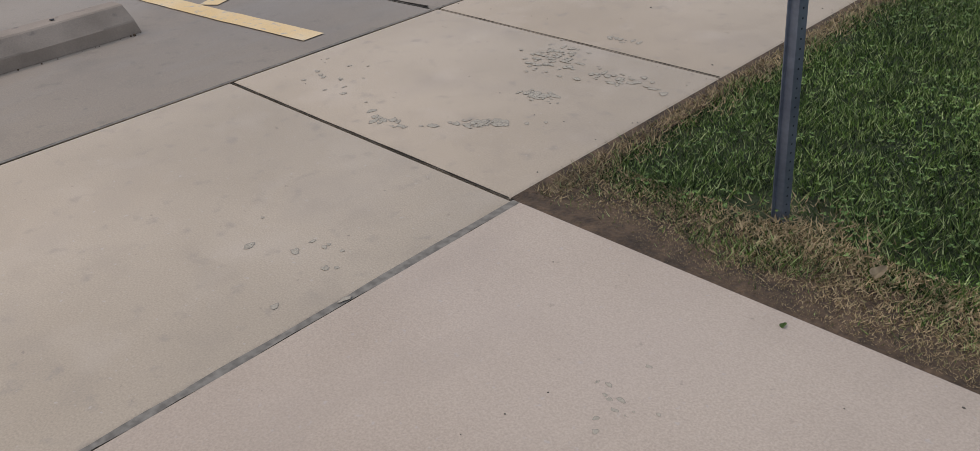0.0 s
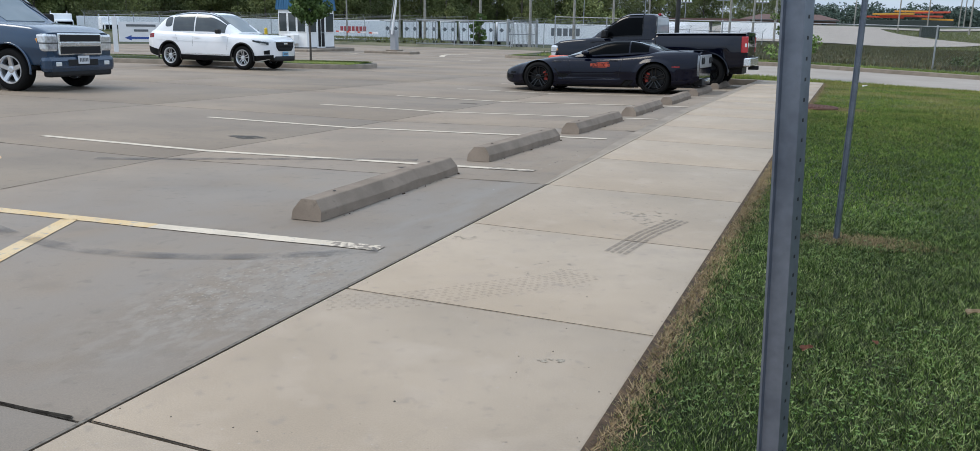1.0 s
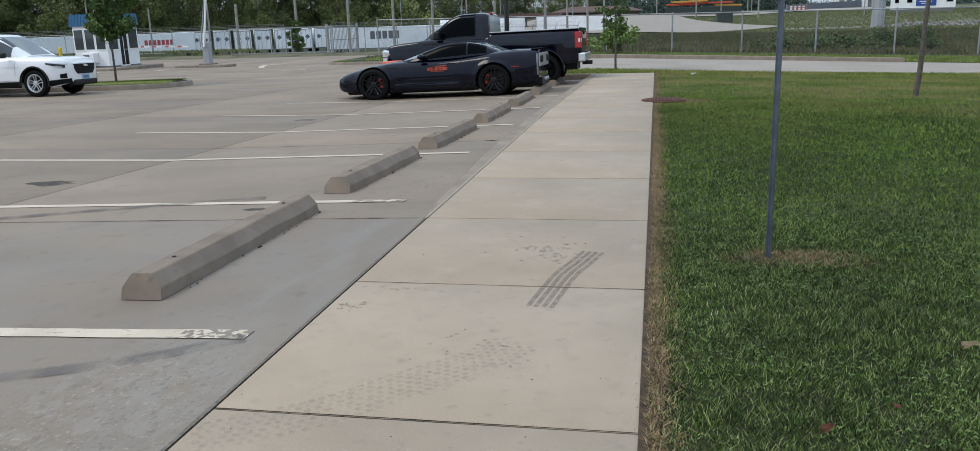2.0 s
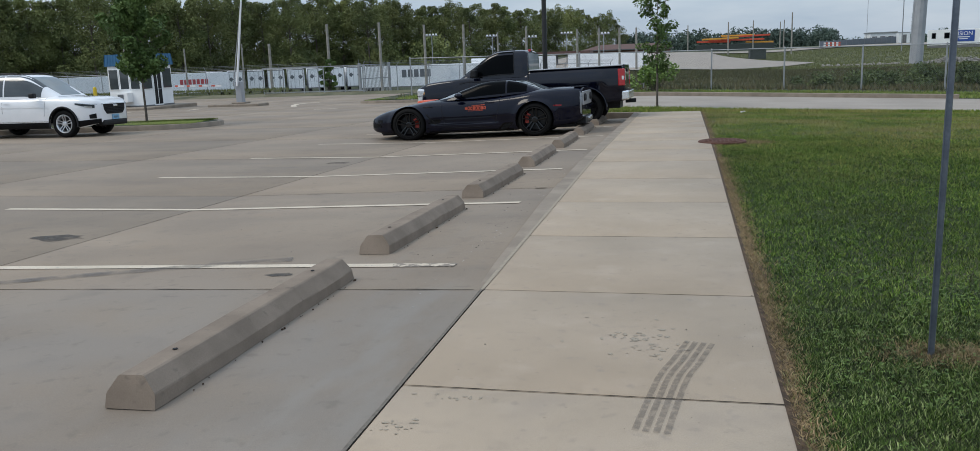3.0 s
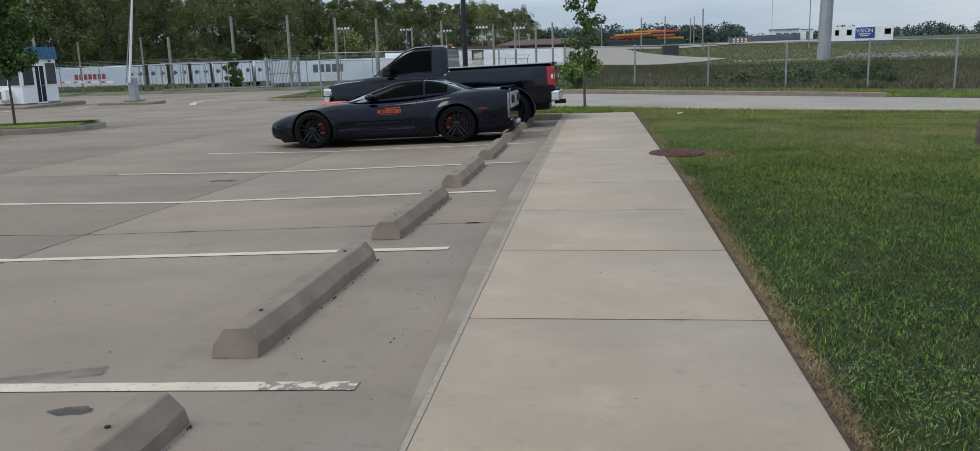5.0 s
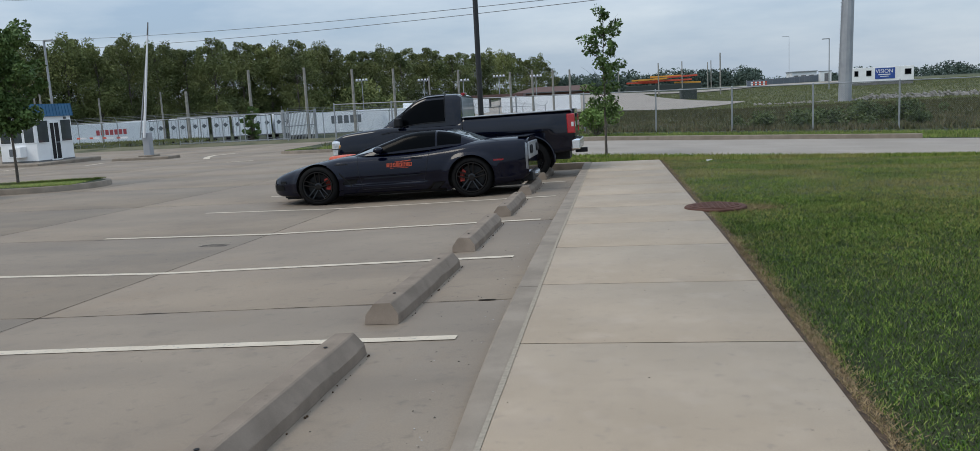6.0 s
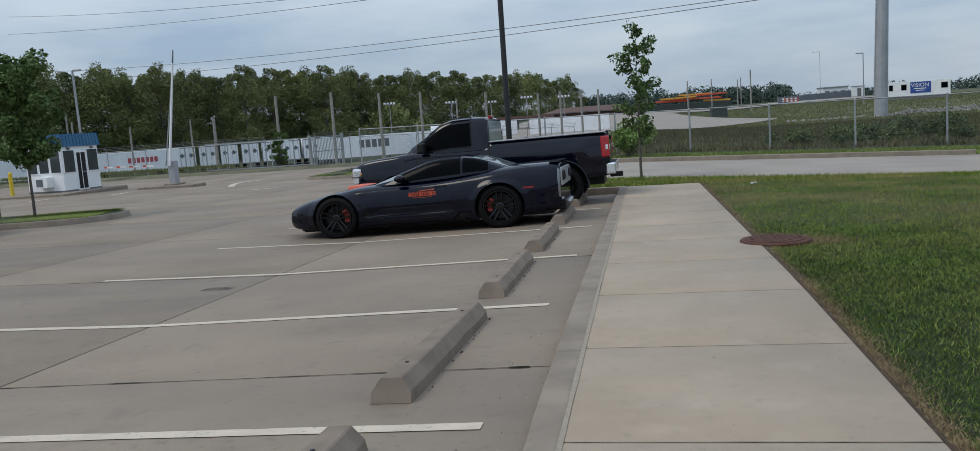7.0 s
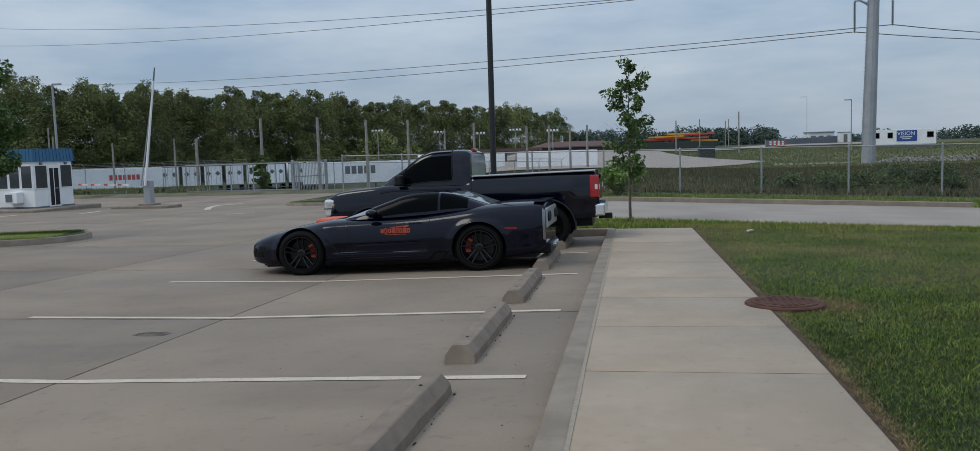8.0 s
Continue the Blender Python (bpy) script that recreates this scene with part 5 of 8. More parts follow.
def pickup(m, paint, length, wheelbase, crew, label, plate=True, lift=0.0, rim=M_rim, name="pickup_truck"):
    """A full-size pickup: bonnet, cab, bed, bumpers."""
    car = empty(name, m, label, "pickup truck")
    hl = length / 2
    xf = hl - (0.86 if crew else 0.95)
    xr = xf - wheelbase
    cab_f = xf - (0.62 if crew else 0.42)
    cab_b = cab_f - (2.9 if crew else 1.50)
    Z = lift
    st = sorted(set(np.round(np.concatenate([np.arange(-hl + 0.10, hl - 0.12, 0.045), [-hl + 0.08, cab_b - 0.001, cab_b + 0.02, hl - 0.10, hl - 0.05]]), 4)))
    low = curve((-hl, 0.55 + Z), (xr - 0.6, 0.52 + Z), (xr + 0.6, 0.44 + Z), (xf - 0.6, 0.42 + Z), (xf + 0.6, 0.48 + Z), (hl, 0.50 + Z))
    top = curve((-hl, 1.36 + Z), (cab_b - 0.05, 1.37 + Z), (cab_b + 0.05, 1.28 + Z), (cab_f - 0.5, 1.285 + Z), (cab_f, 1.285 + Z), (xf, 1.255 + Z), (hl - 0.35, 1.205 + Z), (hl - 0.05, 1.10 + Z))
    half = curve((-hl, 0.955), (xr, 1.00), (cab_b - 0.1, 0.985), (cab_b + 0.1, 0.985), (cab_f, 0.985), (xf, 1.005), (hl - 0.3, 0.97), (hl - 0.05, 0.90))
    sec = [(0.93, 0), (0.975, 0.04), (0.985, 0.25), (1.0, 0.46), (0.997, 0.58), (0.982, 0.74), (0.960, 0.88), (0.930, 0.965), (0.87, 0.997), (0.60, 1.01), (0.0, 1.018)]

    def carve(x, z):
        """The bed side swells out over the rear wheel."""
        on = step(-hl + 0.42, -hl + 0.62, x) * (1 - step(cab_b - 0.10, cab_b - 0.02, x))
        return 0.026 * on * step(0.82, 1.08, z - Z) * (1 - step(1.10, 1.31, z - Z))

    body = Shell(st, sec, low, top, half, 44, carve)
    R = 0.40 + Z * 0.35
    arches = ((xf, R, R + 0.085), (xr, R, R + 0.085))
    body.skin("body", paint, car, arches, 0.62)
    for cx, cz, r in arches:
        arch_liner(car, cx, cz, r + 0.01, 0.55, 0.95)
        for s in (1, -1):
            bm = bmesh.new()
            tube(bm, [(cx + (r + 0.012) * math.cos(a), s * 0.992, cz + (r + 0.012) * math.sin(a)) for a in np.linspace(radians(-8), radians(188), 22)], 0.022, 6)
            part("arch_lip", bm, paint, car)
    one_box("underbody", (-hl + 0.2, hl - 0.3, -0.5, 0.5, 0.36 + Z, 0.62 + Z), M_trim, car)
    gx0, gx1 = cab_b, cab_f + 0.28
    gst = list(np.round(np.arange(gx0, gx1 + 0.001, 0.035), 4))
    zb = 1.255 + Z
    roof = 1.90 + Z
    gtop = curve((gx0, roof - 0.06), (gx0 + 0.10, roof - 0.012), (gx0 + 0.4, roof), (cab_f - 0.80, roof - 0.008), (cab_f - 0.62, roof - 0.055), (cab_f - 0.2, roof - 0.33), (gx1, zb + 0.01))
    ghalf = curve((gx0, 0.90), (gx0 + 0.15, 0.935), (cab_f - 0.5, 0.93), (gx1, 0.80))
    gsec = [(1.0, 0), (0.972, 0.35), (0.937, 0.65), (0.900, 0.87), (0.845, 0.955), (0.60, 0.992), (0.0, 1.0)]
    cab = Shell(gst, gsec, lambda x: zb - 0.02, gtop, ghalf, 22)
    cab.skin("cab", paint, car)
    if crew:
        cab.patch("side_window", cab_f - 1.24, cab_f - 0.02, 0.08, 0.60, M_glass, car, nx=20)
        cab.patch("side_window", cab_b + 0.35, cab_f - 1.34, 0.08, 0.60, M_glass, car, nx=14)
    else:
        cab.patch("side_window", cab_f - 1.16, cab_f - 0.04, 0.08, 0.60, M_glass, car, nx=20, label="dark side window")
    w0 = cab_b + 0.35 if crew else cab_f - 1.16
    cab.seam("window_surround", [(w0, 0.07), (cab_f - 0.02, 0.07), (cab_f - 0.36, 0.62), (w0, 0.62), (w0, 0.07)], car, 0.022, M_trim, off=0.008)
    cab.patch("windscreen", cab_f - 0.50, gx1 - 0.06, 0.66, 1.0, M_glass_light, car, nx=14, nv=10)
    cab.seam("screen_pillar", [(cab_f - 0.60, 0.70), (gx1 - 0.05, 0.52)], car, 0.03, paint, off=0.004)
    one_box("rear_window", (gx0 - 0.012, gx0 + 0.01, -0.72, 0.72, zb + 0.06, roof - 0.10), M_rear_glass_sky, car, bevel=0.004)
    one_box("brake_lamp", (gx0 + 0.02, gx0 + 0.10, -0.16, 0.16, roof - 0.035, roof + 0.012), M_lens_red, car, bevel=0.01, label="red high brake lamp on the roof")
    # bed: rails and tailgate
    for s in (1, -1):
        bm = bmesh.new()
        box(bm, -hl + 0.10, cab_b - 0.03, min(s * 0.84, s * 0.955), max(s * 0.84, s * 0.955), 1.365 + Z, 1.395 + Z, bevel=0.012)
        # Silver on the single cab paints the sky's reflection along the rail.
        part("bed_rail", bm, M_tail if not crew else M_trim, car, "cap along the bed side, sky reflection painted silver on the single cab")
    one_box("bed_cover", (-hl + 0.12, cab_b - 0.03, -0.85, 0.85, 1.36 + Z, 1.383 + Z), M_trim, car, bevel=0.008, label="flat black bed cover")
    one_box("tailgate", (-hl + 0.045, -hl + 0.10, -0.78, 0.78, 0.80 + Z, 1.40 + Z), paint, car, bevel=0.018)
    one_box("tailgate_handle", (-hl + 0.025, -hl + 0.05, -0.12, 0.12, 1.22 + Z, 1.30 + Z), M_trim, car, bevel=0.01)
    for s in (1, -1):
        lamp = one_box("tail_lamp", (-hl + 0.035, -hl + 0.20, min(s * 0.80, s * 0.972), max(s * 0.80, s * 0.972), 0.90 + Z, 1.30 + Z), M_lens_red, car, bevel=0.02, label="red tail lamp with a pale reversing lens")
        one_box("reverse_lens", (-hl + 0.026, -hl + 0.06, min(s * 0.83, s * 0.935), max(s * 0.83, s * 0.935), 1.03 + Z, 1.14 + Z), M_lens_white, lamp, bevel=0.01)
        one_box("side_glow", (-hl + 0.06, -hl + 0.11, min(s * 0.95, s * 0.979), max(s * 0.95, s * 0.979), 1.04 + Z, 1.13 + Z), M_lens_white, lamp, bevel=0.008, label="pale lens segment")
    bumper = one_box("rear_bumper", (-hl - 0.05, -hl + 0.14, -0.95, 0.95, 0.56 + Z, 0.78 + Z), M_chrome, car, bevel=0.03, label="chrome step bumper")
    one_box("step_pad", (-hl - 0.045, -hl + 0.12, -0.55, 0.55, 0.775 + Z, 0.792 + Z), M_trim, bumper)
    one_box("hitch", (-hl - 0.16, -hl + 0.1, -0.05, 0.05, 0.46 + Z, 0.56 + Z), M_trim, car, bevel=0.01)
    # front: two-bar grille, lamps, bumper
    one_box("grille_surround", (hl - 0.075, hl - 0.012, -0.60, 0.60, 0.67 + Z, 1.09 + Z), M_chrome, car, bevel=0.02, label="chrome grille surround")
    for z0, z1 in ((0.70, 0.84), (0.935, 1.06)):
        one_box("grille", (hl - 0.02, hl - 0.006, -0.555, 0.555, z0 + Z, z1 + Z), M_dark, car, bevel=0.004, label="black mesh grille")
    one_box("grille_bar", (hl - 0.015, hl + 0.006, -0.57, 0.57, 0.848 + Z, 0.928 + Z), M_chrome, car, bevel=0.01)
    one_box("emblem", (hl + 0.0, hl + 0.014, -0.10, 0.10, 0.875 + Z, 0.925 + Z), M_bollard if paint is M_gloss_black else M_chrome, car, bevel=0.006)
    for s in (1, -1):
        hlp = one_box("headlamp", (hl - 0.26, hl - 0.025, min(s * 0.60, s * 0.935), max(s * 0.60, s * 0.935), 0.74 + Z, 1.08 + Z), M_lamp, car, bevel=0.05, label="clear headlamp with an amber corner")
        one_box("lamp_bar", (hl - 0.255, hl - 0.02, min(s * 0.61, s * 0.941), max(s * 0.61, s * 0.941), 0.895 + Z, 0.915 + Z), M_trim, hlp, bevel=0.006)
        one_box("amber_corner", (hl - 0.266, hl - 0.20, min(s * 0.89, s * 0.945), max(s * 0.89, s * 0.945), 0.755 + Z, 0.99 + Z), M_lens_amber, hlp, bevel=0.01)
        one_box("fog_lamp", (hl - 0.02, hl + 0.03, min(s * 0.60, s * 0.75), max(s * 0.60, s * 0.75), 0.47 + Z, 0.55 + Z), M_lens_white, car, bevel=0.01)
        # mirrors
        bm = bmesh.new()
        box(bm, cab_f - 0.26, cab_f - 0.12, min(s * 0.93, s * 1.17), max(s * 0.93, s * 1.17), 1.27 + Z, 1.47 + Z, bevel=0.035)
        part("mirror", bm, M_trim, car)
    one_box("front_bumper", (hl - 0.22, hl + 0.02, -0.945, 0.945, 0.34 + Z, 0.66 + Z), paint, car, bevel=0.09)
    one_box("valance", (hl - 0.20, hl - 0.01, -0.86, 0.86, 0.26 + Z, 0.40 + Z), M_trim, car, bevel=0.04, label="black plastic valance under the bumper")
    one_box("bumper_opening", (hl + 0.012, hl + 0.026, -0.42, 0.42, 0.47 + Z, 0.59 + Z), M_dark, car, bevel=0.01)
    if plate:
        pl = one_box("plate", (hl + 0.02, hl + 0.035, -0.155, 0.155, 0.50 + Z, 0.66 + Z), M_plate, car, bevel=0.003)
        for k in range(6):
            one_box("plate_bar", (hl + 0.034, hl + 0.038, -0.12 + k * 0.042, -0.12 + k * 0.042 + 0.028, 0.545 + Z, 0.615 + Z), M_grey_bar, pl)
    body.seam("shut_line", [(cab_f - 0.05, 0.88), (cab_f - 0.03, 0.45), (cab_f - 0.10, 0.06)], car)
    body.seam("shut_line", [(cab_f - 1.27, 0.88), (cab_f - 1.27, 0.06)], car)
    body.seam("shut_line", [(cab_b - 0.02, 0.95), (cab_b - 0.02, 0.06)], car, width=0.02)
    body.band("door_handle", cab_f - 1.20, cab_f - 1.02, 1.09 + Z, 1.13 + Z, M_trim, car, off=0.02, nx=4, nv=2)
    body.line("side_crease", [(xf - 0.6, 0.98 + Z), (0, 0.99 + Z), (-hl + 0.3, 1.0 + Z)], car, 0.05, paint, 0.002)
    body.line("shoulder_line", [(xf - 0.2, 1.155 + Z), (cab_f, 1.185 + Z), (cab_b, 1.20 + Z)], car, 0.04, paint, 0.002)
    for x, y, out in ((xf, 0.84, 1), (xf, -0.84, -1), (xr, 0.84, 1), (xr, -0.84, -1)):
        wheel(Matrix.Translation((x, y, R)), car, R, 0.27, 0.265, 5, rim, False, None, out)
    return car


def crossover(m):
    car = empty("crossover_suv", m, "white compact crossover with black lower cladding parked by the island", "car")
    st = sorted(set(np.round(np.concatenate([np.arange(-2.24, 2.24, 0.04), [-2.30, -2.27, 2.27, 2.31]]), 4)))
    low = curve((-2.30, 0.42), (-1.9, 0.30), (-0.9, 0.24), (1.0, 0.24), (1.9, 0.26), (2.31, 0.36))
    top = curve((-2.30, 1.00), (-2.1, 1.10), (-1.4, 1.09), (0.0, 1.05), (0.85, 1.045), (1.4, 1.03), (1.9, 1.005), (2.2, 0.945), (2.31, 0.85))
    half = curve((-2.30, 0.74), (-2.0, 0.87), (-1.36, 0.92), (0, 0.915), (1.36, 0.92), (1.8, 0.895), (2.1, 0.80), (2.22, 0.70), (2.31, 0.55))
    sec = [(0.92, 0), (0.965, 0.05), (0.99, 0.25), (1.0, 0.50), (0.995, 0.70), (0.97, 0.85), (0.91, 0.95), (0.78, 0.995), (0.4, 1.012), (0, 1.016)]
    body = Shell(st, sec, low, top, half, 26)
    R = 0.355
    arches = ((1.36, R, 0.415), (-1.365, R, 0.415))
    body.skin("body", M_white, car, arches, 0.66)
    for cx, cz, r in arches:
        arch_liner(car, cx, cz, r + 0.01, 0.55, 0.86)
        for s in (1, -1):
            bm = bmesh.new()
            tube(bm, [(cx + (r + 0.010) * math.cos(a), s * 0.912, cz + (r + 0.010) * math.sin(a)) for a in np.linspace(radians(-12), radians(192), 22)], 0.026, 6)
            part("arch_trim", bm, M_trim, car, "black wheel arch trim")
    gst = list(np.round(np.arange(-2.2, 1.12, 0.04), 4))
    gtop = curve((-2.2, 1.10), (-2.05, 1.21), (-1.75, 1.44), (-1.45, 1.56), (-0.6, 1.655), (0.0, 1.64), (0.25, 1.575), (0.7, 1.30), (1.12, 1.045))
    ghalf = curve((-2.2, 0.70), (-1.7, 0.80), (-0.5, 0.83), (0.4, 0.81), (1.12, 0.70))
    gsec = [(1.0, 0), (0.95, 0.36), (0.88, 0.66), (0.80, 0.87), (0.70, 0.955), (0.5, 0.99), (0, 1.0)]
    cab = Shell(gst, gsec, lambda x: 1.02, gtop, ghalf, 22)
    cab.skin("roof", M_white, car)
    cab.patch("side_window", -0.42, 0.66, 0.06, 0.66, M_glass_mid, car, nx=18)
    cab.patch("side_window", -1.28, -0.47, 0.06, 0.66, M_glass_mid, car, nx=14)
    cab.patch("quarter_window", -1.60, -1.33, 0.20, 0.52, M_glass_mid, car, nx=10, round_=0.35)
    cab.patch("windscreen", 0.24, 1.04, 0.66, 1.0, M_glass_light, car, nx=14, nv=10)
    cab.patch("rear_window", -2.12, -1.76, 0.52, 1.0, M_glass, car, nx=8, nv=10)
    for s in (1, -1):
        bm = bmesh.new()
        tube(bm, [(-1.6, s * 0.60, 1.63), (-1.5, s * 0.60, 1.675), (-0.2, s * 0.60, 1.685), (0.0, s * 0.60, 1.64)], 0.018, 6)
        part("roof_rail", bm, M_trim, car)
        bm = bmesh.new()
        box(bm, 0.50, 0.66, min(s * 0.92, s * 1.08), max(s * 0.92, s * 1.08), 1.03, 1.16, bevel=0.035)
        part("mirror", bm, M_trim, car, "black door mirror")
    body.band("sill_cladding", -0.94, 0.94, 0.25, 0.40, M_trim, car, off=0.014, nx=16, label="black sill cladding")
    body.band("rear_cladding", -2.27, -1.78, (0.42, 0.32), (0.62, 0.52), M_trim, car, off=0.014, nx=8)
    body.band("front_cladding", 1.78, 2.28, (0.27, 0.355), (0.42, 0.46), M_trim, car, off=0.014, nx=8)
    body.band("headlamp", 1.74, 2.20, (0.835, 0.735), (0.875, 0.815), M_glass_mid, car, off=0.010, nx=10, nv=3, label="slim smoked headlamp")
    body.band("lamp_lens", 1.98, 2.15, (0.765, 0.735), (0.800, 0.775), M_lens_white, car, off=0.016, nx=6, nv=2, label="clear lamp lens")
    body.band("lamp_brow", 1.70, 2.24, (0.878, 0.818), (0.892, 0.838), M_chrome, car, off=0.008, nx=10, nv=3)
    body.band("fog_pocket", 2.08, 2.22, (0.47, 0.47), (0.57, 0.60), M_dark, car, off=0.010, nx=6, nv=4, label="black fog lamp pocket")
    body.band("tail_lamp", -2.24, -1.98, (0.86, 0.88), (0.98, 1.0), M_lens_red, car, off=0.008, nx=6, nv=3)
    body.seam("shut_line", [(0.80, 0.90), (0.86, 0.50), (0.80, 0.18)], car)
    body.seam("shut_line", [(-0.46, 0.90), (-0.46, 0.18)], car)
    body.seam("shut_line", [(-1.30, 0.90), (-1.20, 0.55), (-0.98, 0.30)], car)
    body.seam("bonnet_line", [(0.98, 0.955), (1.4, 0.935), (1.8, 0.90)], car)
    body.band("door_crease", -1.9, 0.95, (0.80, 0.77), (0.812, 0.782), M_white, car, off=0.010, nx=20, nv=2)
    body.band("door_trim", -0.92, 0.92, 0.415, 0.435, M_chrome, car, off=0.016, nx=16, nv=2, label="slim bright door trim")
    for x in (-0.40, -1.24):
        body.band("door_handle", x, x + 0.18, 0.88, 0.91, M_white, car, off=0.022, nx=4, nv=2)
    # a grille that narrows downwards, with slats and a bright wing
    bm = bmesh.new()
    face = [(-0.50, 0.83), (0.50, 0.83), (0.47, 0.68), (0.36, 0.57), (-0.36, 0.57), (-0.47, 0.68)]
    fr = [bm.verts.new((2.347 - 0.10 * y * y, y, z)) for y, z in face]
    bk = [bm.verts.new((2.18, y, z)) for y, z in face]
    bm.faces.new(fr)
    bm.faces.new(bk[::-1])
    for k in range(6):
        bm.faces.new((fr[k], bk[k], bk[(k + 1) % 6], fr[(k + 1) % 6]))
    bmesh.ops.recalc_face_normals(bm, faces=bm.faces)
    bmesh.ops.bevel(bm, geom=bm.edges[:], offset=0.012, segments=2, affect='EDGES')
    part("grille", bm, M_dark, car, "black front grille")
    for k in range(5):
        w = 0.35 + 0.028 * k
        bm = bmesh.new()
        tube(bm, [(2.348 - 0.10 * y * y, y, 0.605 + k * 0.040) for y in np.linspace(-w, w, 9)], 0.007, 5)
        part("grille_slat", bm, M_trim, car)
    bm = bmesh.new()
    tube(bm, [(2.346 - 0.12 * y * y, y, 0.838) for y in np.linspace(-0.56, 0.56, 13)], 0.014, 6)
    part("grille_trim", bm, M_chrome, car)
    one_box("emblem", (2.342, 2.362, -0.09, 0.09, 0.755, 0.805), M_chrome, car, bevel=0.008)
    one_box("lower_intake", (2.10, 2.332, -0.56, 0.56, 0.27, 0.43), M_trim, car, bevel=0.05)
    pl = one_box("plate", (2.325, 2.34, -0.155, 0.155, 0.42, 0.55), M_plate_blue, car, bevel=0.003)
    for k in range(5):
        one_box("plate_bar", (2.339, 2.343, -0.11 + k * 0.045, -0.11 + k * 0.045 + 0.03, 0.455, 0.51), M_grey_bar, pl)
    for x, y, out in ((1.36, 0.79, 1), (1.36, -0.79, -1), (-1.365, 0.79, 1), (-1.365, -0.79, -1)):
        wheel(Matrix.Translation((x, y, R)), car, R, 0.225, 0.235, 5, M_rim, True, None, out)
    return car


def on_lot(x, y, yaw, lift=0.0):
    """A pose on the sloping lot, heading yaw."""
    zx = (z_lot(x + 1, y) - z_lot(x - 1, y)) / 2
    zy = (z_lot(x, y + 1) - z_lot(x, y - 1)) / 2
    n = Vector((-zx, -zy, 1)).normalized()
    f = Vector((math.cos(radians(yaw)), math.sin(radians(yaw)), 0))
    f = (f - n * f.dot(n)).normalized()
    s = n.cross(f)
    return Matrix(((f.x, s.x, n.x, x), (f.y, s.y, n.y, y), (f.z, s.z, n.z, z_lot(x, y) + lift), (0, 0, 0, 1)))


sports_car(on_lot(-3.26, 15.33, 180) @ Matrix.Diagonal((1.04, 1.03, 0.99, 1)))
pickup(on_lot(-2.80, 18.45, 180), M_gloss_black, 5.25, 3.32, False, "black single-cab pickup truck with a chrome rear bumper, parked", plate=False, lift=0.0, rim=M_rim_black)
pickup(on_lot(-14.85, 7.40, 8), M_blue, 5.85, 3.65, True, "dark blue crew-cab pickup truck with a chrome grille, parked", lift=0.02)
crossover(on_lot(-17.0, 18.1, 3) @ Matrix.Diagonal((1.02, 1.02, 1.07, 1)))

# ---- gatehouse, barrier, islands ----
def island(name, points, height, label, zf, verge=0.0):
    """A kerbed grass island: a ring of kerb and a slightly domed turf top."""
    pts = [Vector((*p, 0)) for p in points]
    n = len(pts)
    e = empty(name, label=label, category="island", kind="structure")
    c = sum(pts, Vector()) / n
    inner = []
    for k in range(n):
        d1, d2 = (pts[k] - pts[k - 1]).normalized(), (pts[(k + 1) % n] - pts[k]).normalized()
        nm = Vector((-(d1 + d2).y, (d1 + d2).x, 0)).normalized()
        if (c - pts[k]).dot(nm) < 0:
            nm = -nm
        inner.append(nm)
    bm = bmesh.new()
    rings = []
    for off, z in ((0.0, -0.1), (0.012, height - 0.02), (0.03, height), (0.15, height), (0.155, height - 0.06)):
        rings.append([bm.verts.new((p.x + m.x * off, p.y + m.y * off, zf(p.x, p.y) + z)) for p, m in zip(pts, inner)])
    for a, b in zip(rings, rings[1:]):
        for k in range(n):
            bm.faces.new((a[k], a[(k + 1) % n], b[(k + 1) % n], b[k]))
    bmesh.ops.recalc_face_normals(bm, faces=bm.faces)
    smooth(part("kerb_ring", bm, M_curb, e), 40)
    bm = bmesh.new()
    top = [bm.verts.new((p.x + m.x * 0.152, p.y + m.y * 0.152, zf(p.x, p.y) + height - 0.01)) for p, m in zip(pts, inner)]
    mid = [bm.verts.new((p.x + (c.x - p.x) * 0.4, p.y + (c.y - p.y) * 0.4, zf(p.x, p.y) + height + 0.05)) for p in pts]
    for k in range(n):
        bm.faces.new((top[k], top[(k + 1) % n], mid[(k + 1) % n], mid[k]))
    bm.faces.new(mid)
    bmesh.ops.recalc_face_normals(bm, faces=bm.faces)
    part("turf_top", bm, M_turf, e)
    return e


def rounded(x0, x1, y0, y1, r, turn=0.0, pivot=(0, 0)):
    out = []
    for cx, cy, a in ((x1 - r, y1 - r, 0), (x0 + r, y1 - r, 90), (x0 + r, y0 + r, 180), (x1 - r, y0 + r, 270)):
        for k in range(0, 91, 15):
            x, y = cx + r * math.cos(radians(a + k)), cy + r * math.sin(radians(a + k))
            c, s = math.cos(radians(turn)), math.sin(radians(turn))
            out.append((pivot[0] + (x - pivot[0]) * c - (y - pivot[1]) * s, pivot[1] + (x - pivot[0]) * s + (y - pivot[1]) * c))
    return out


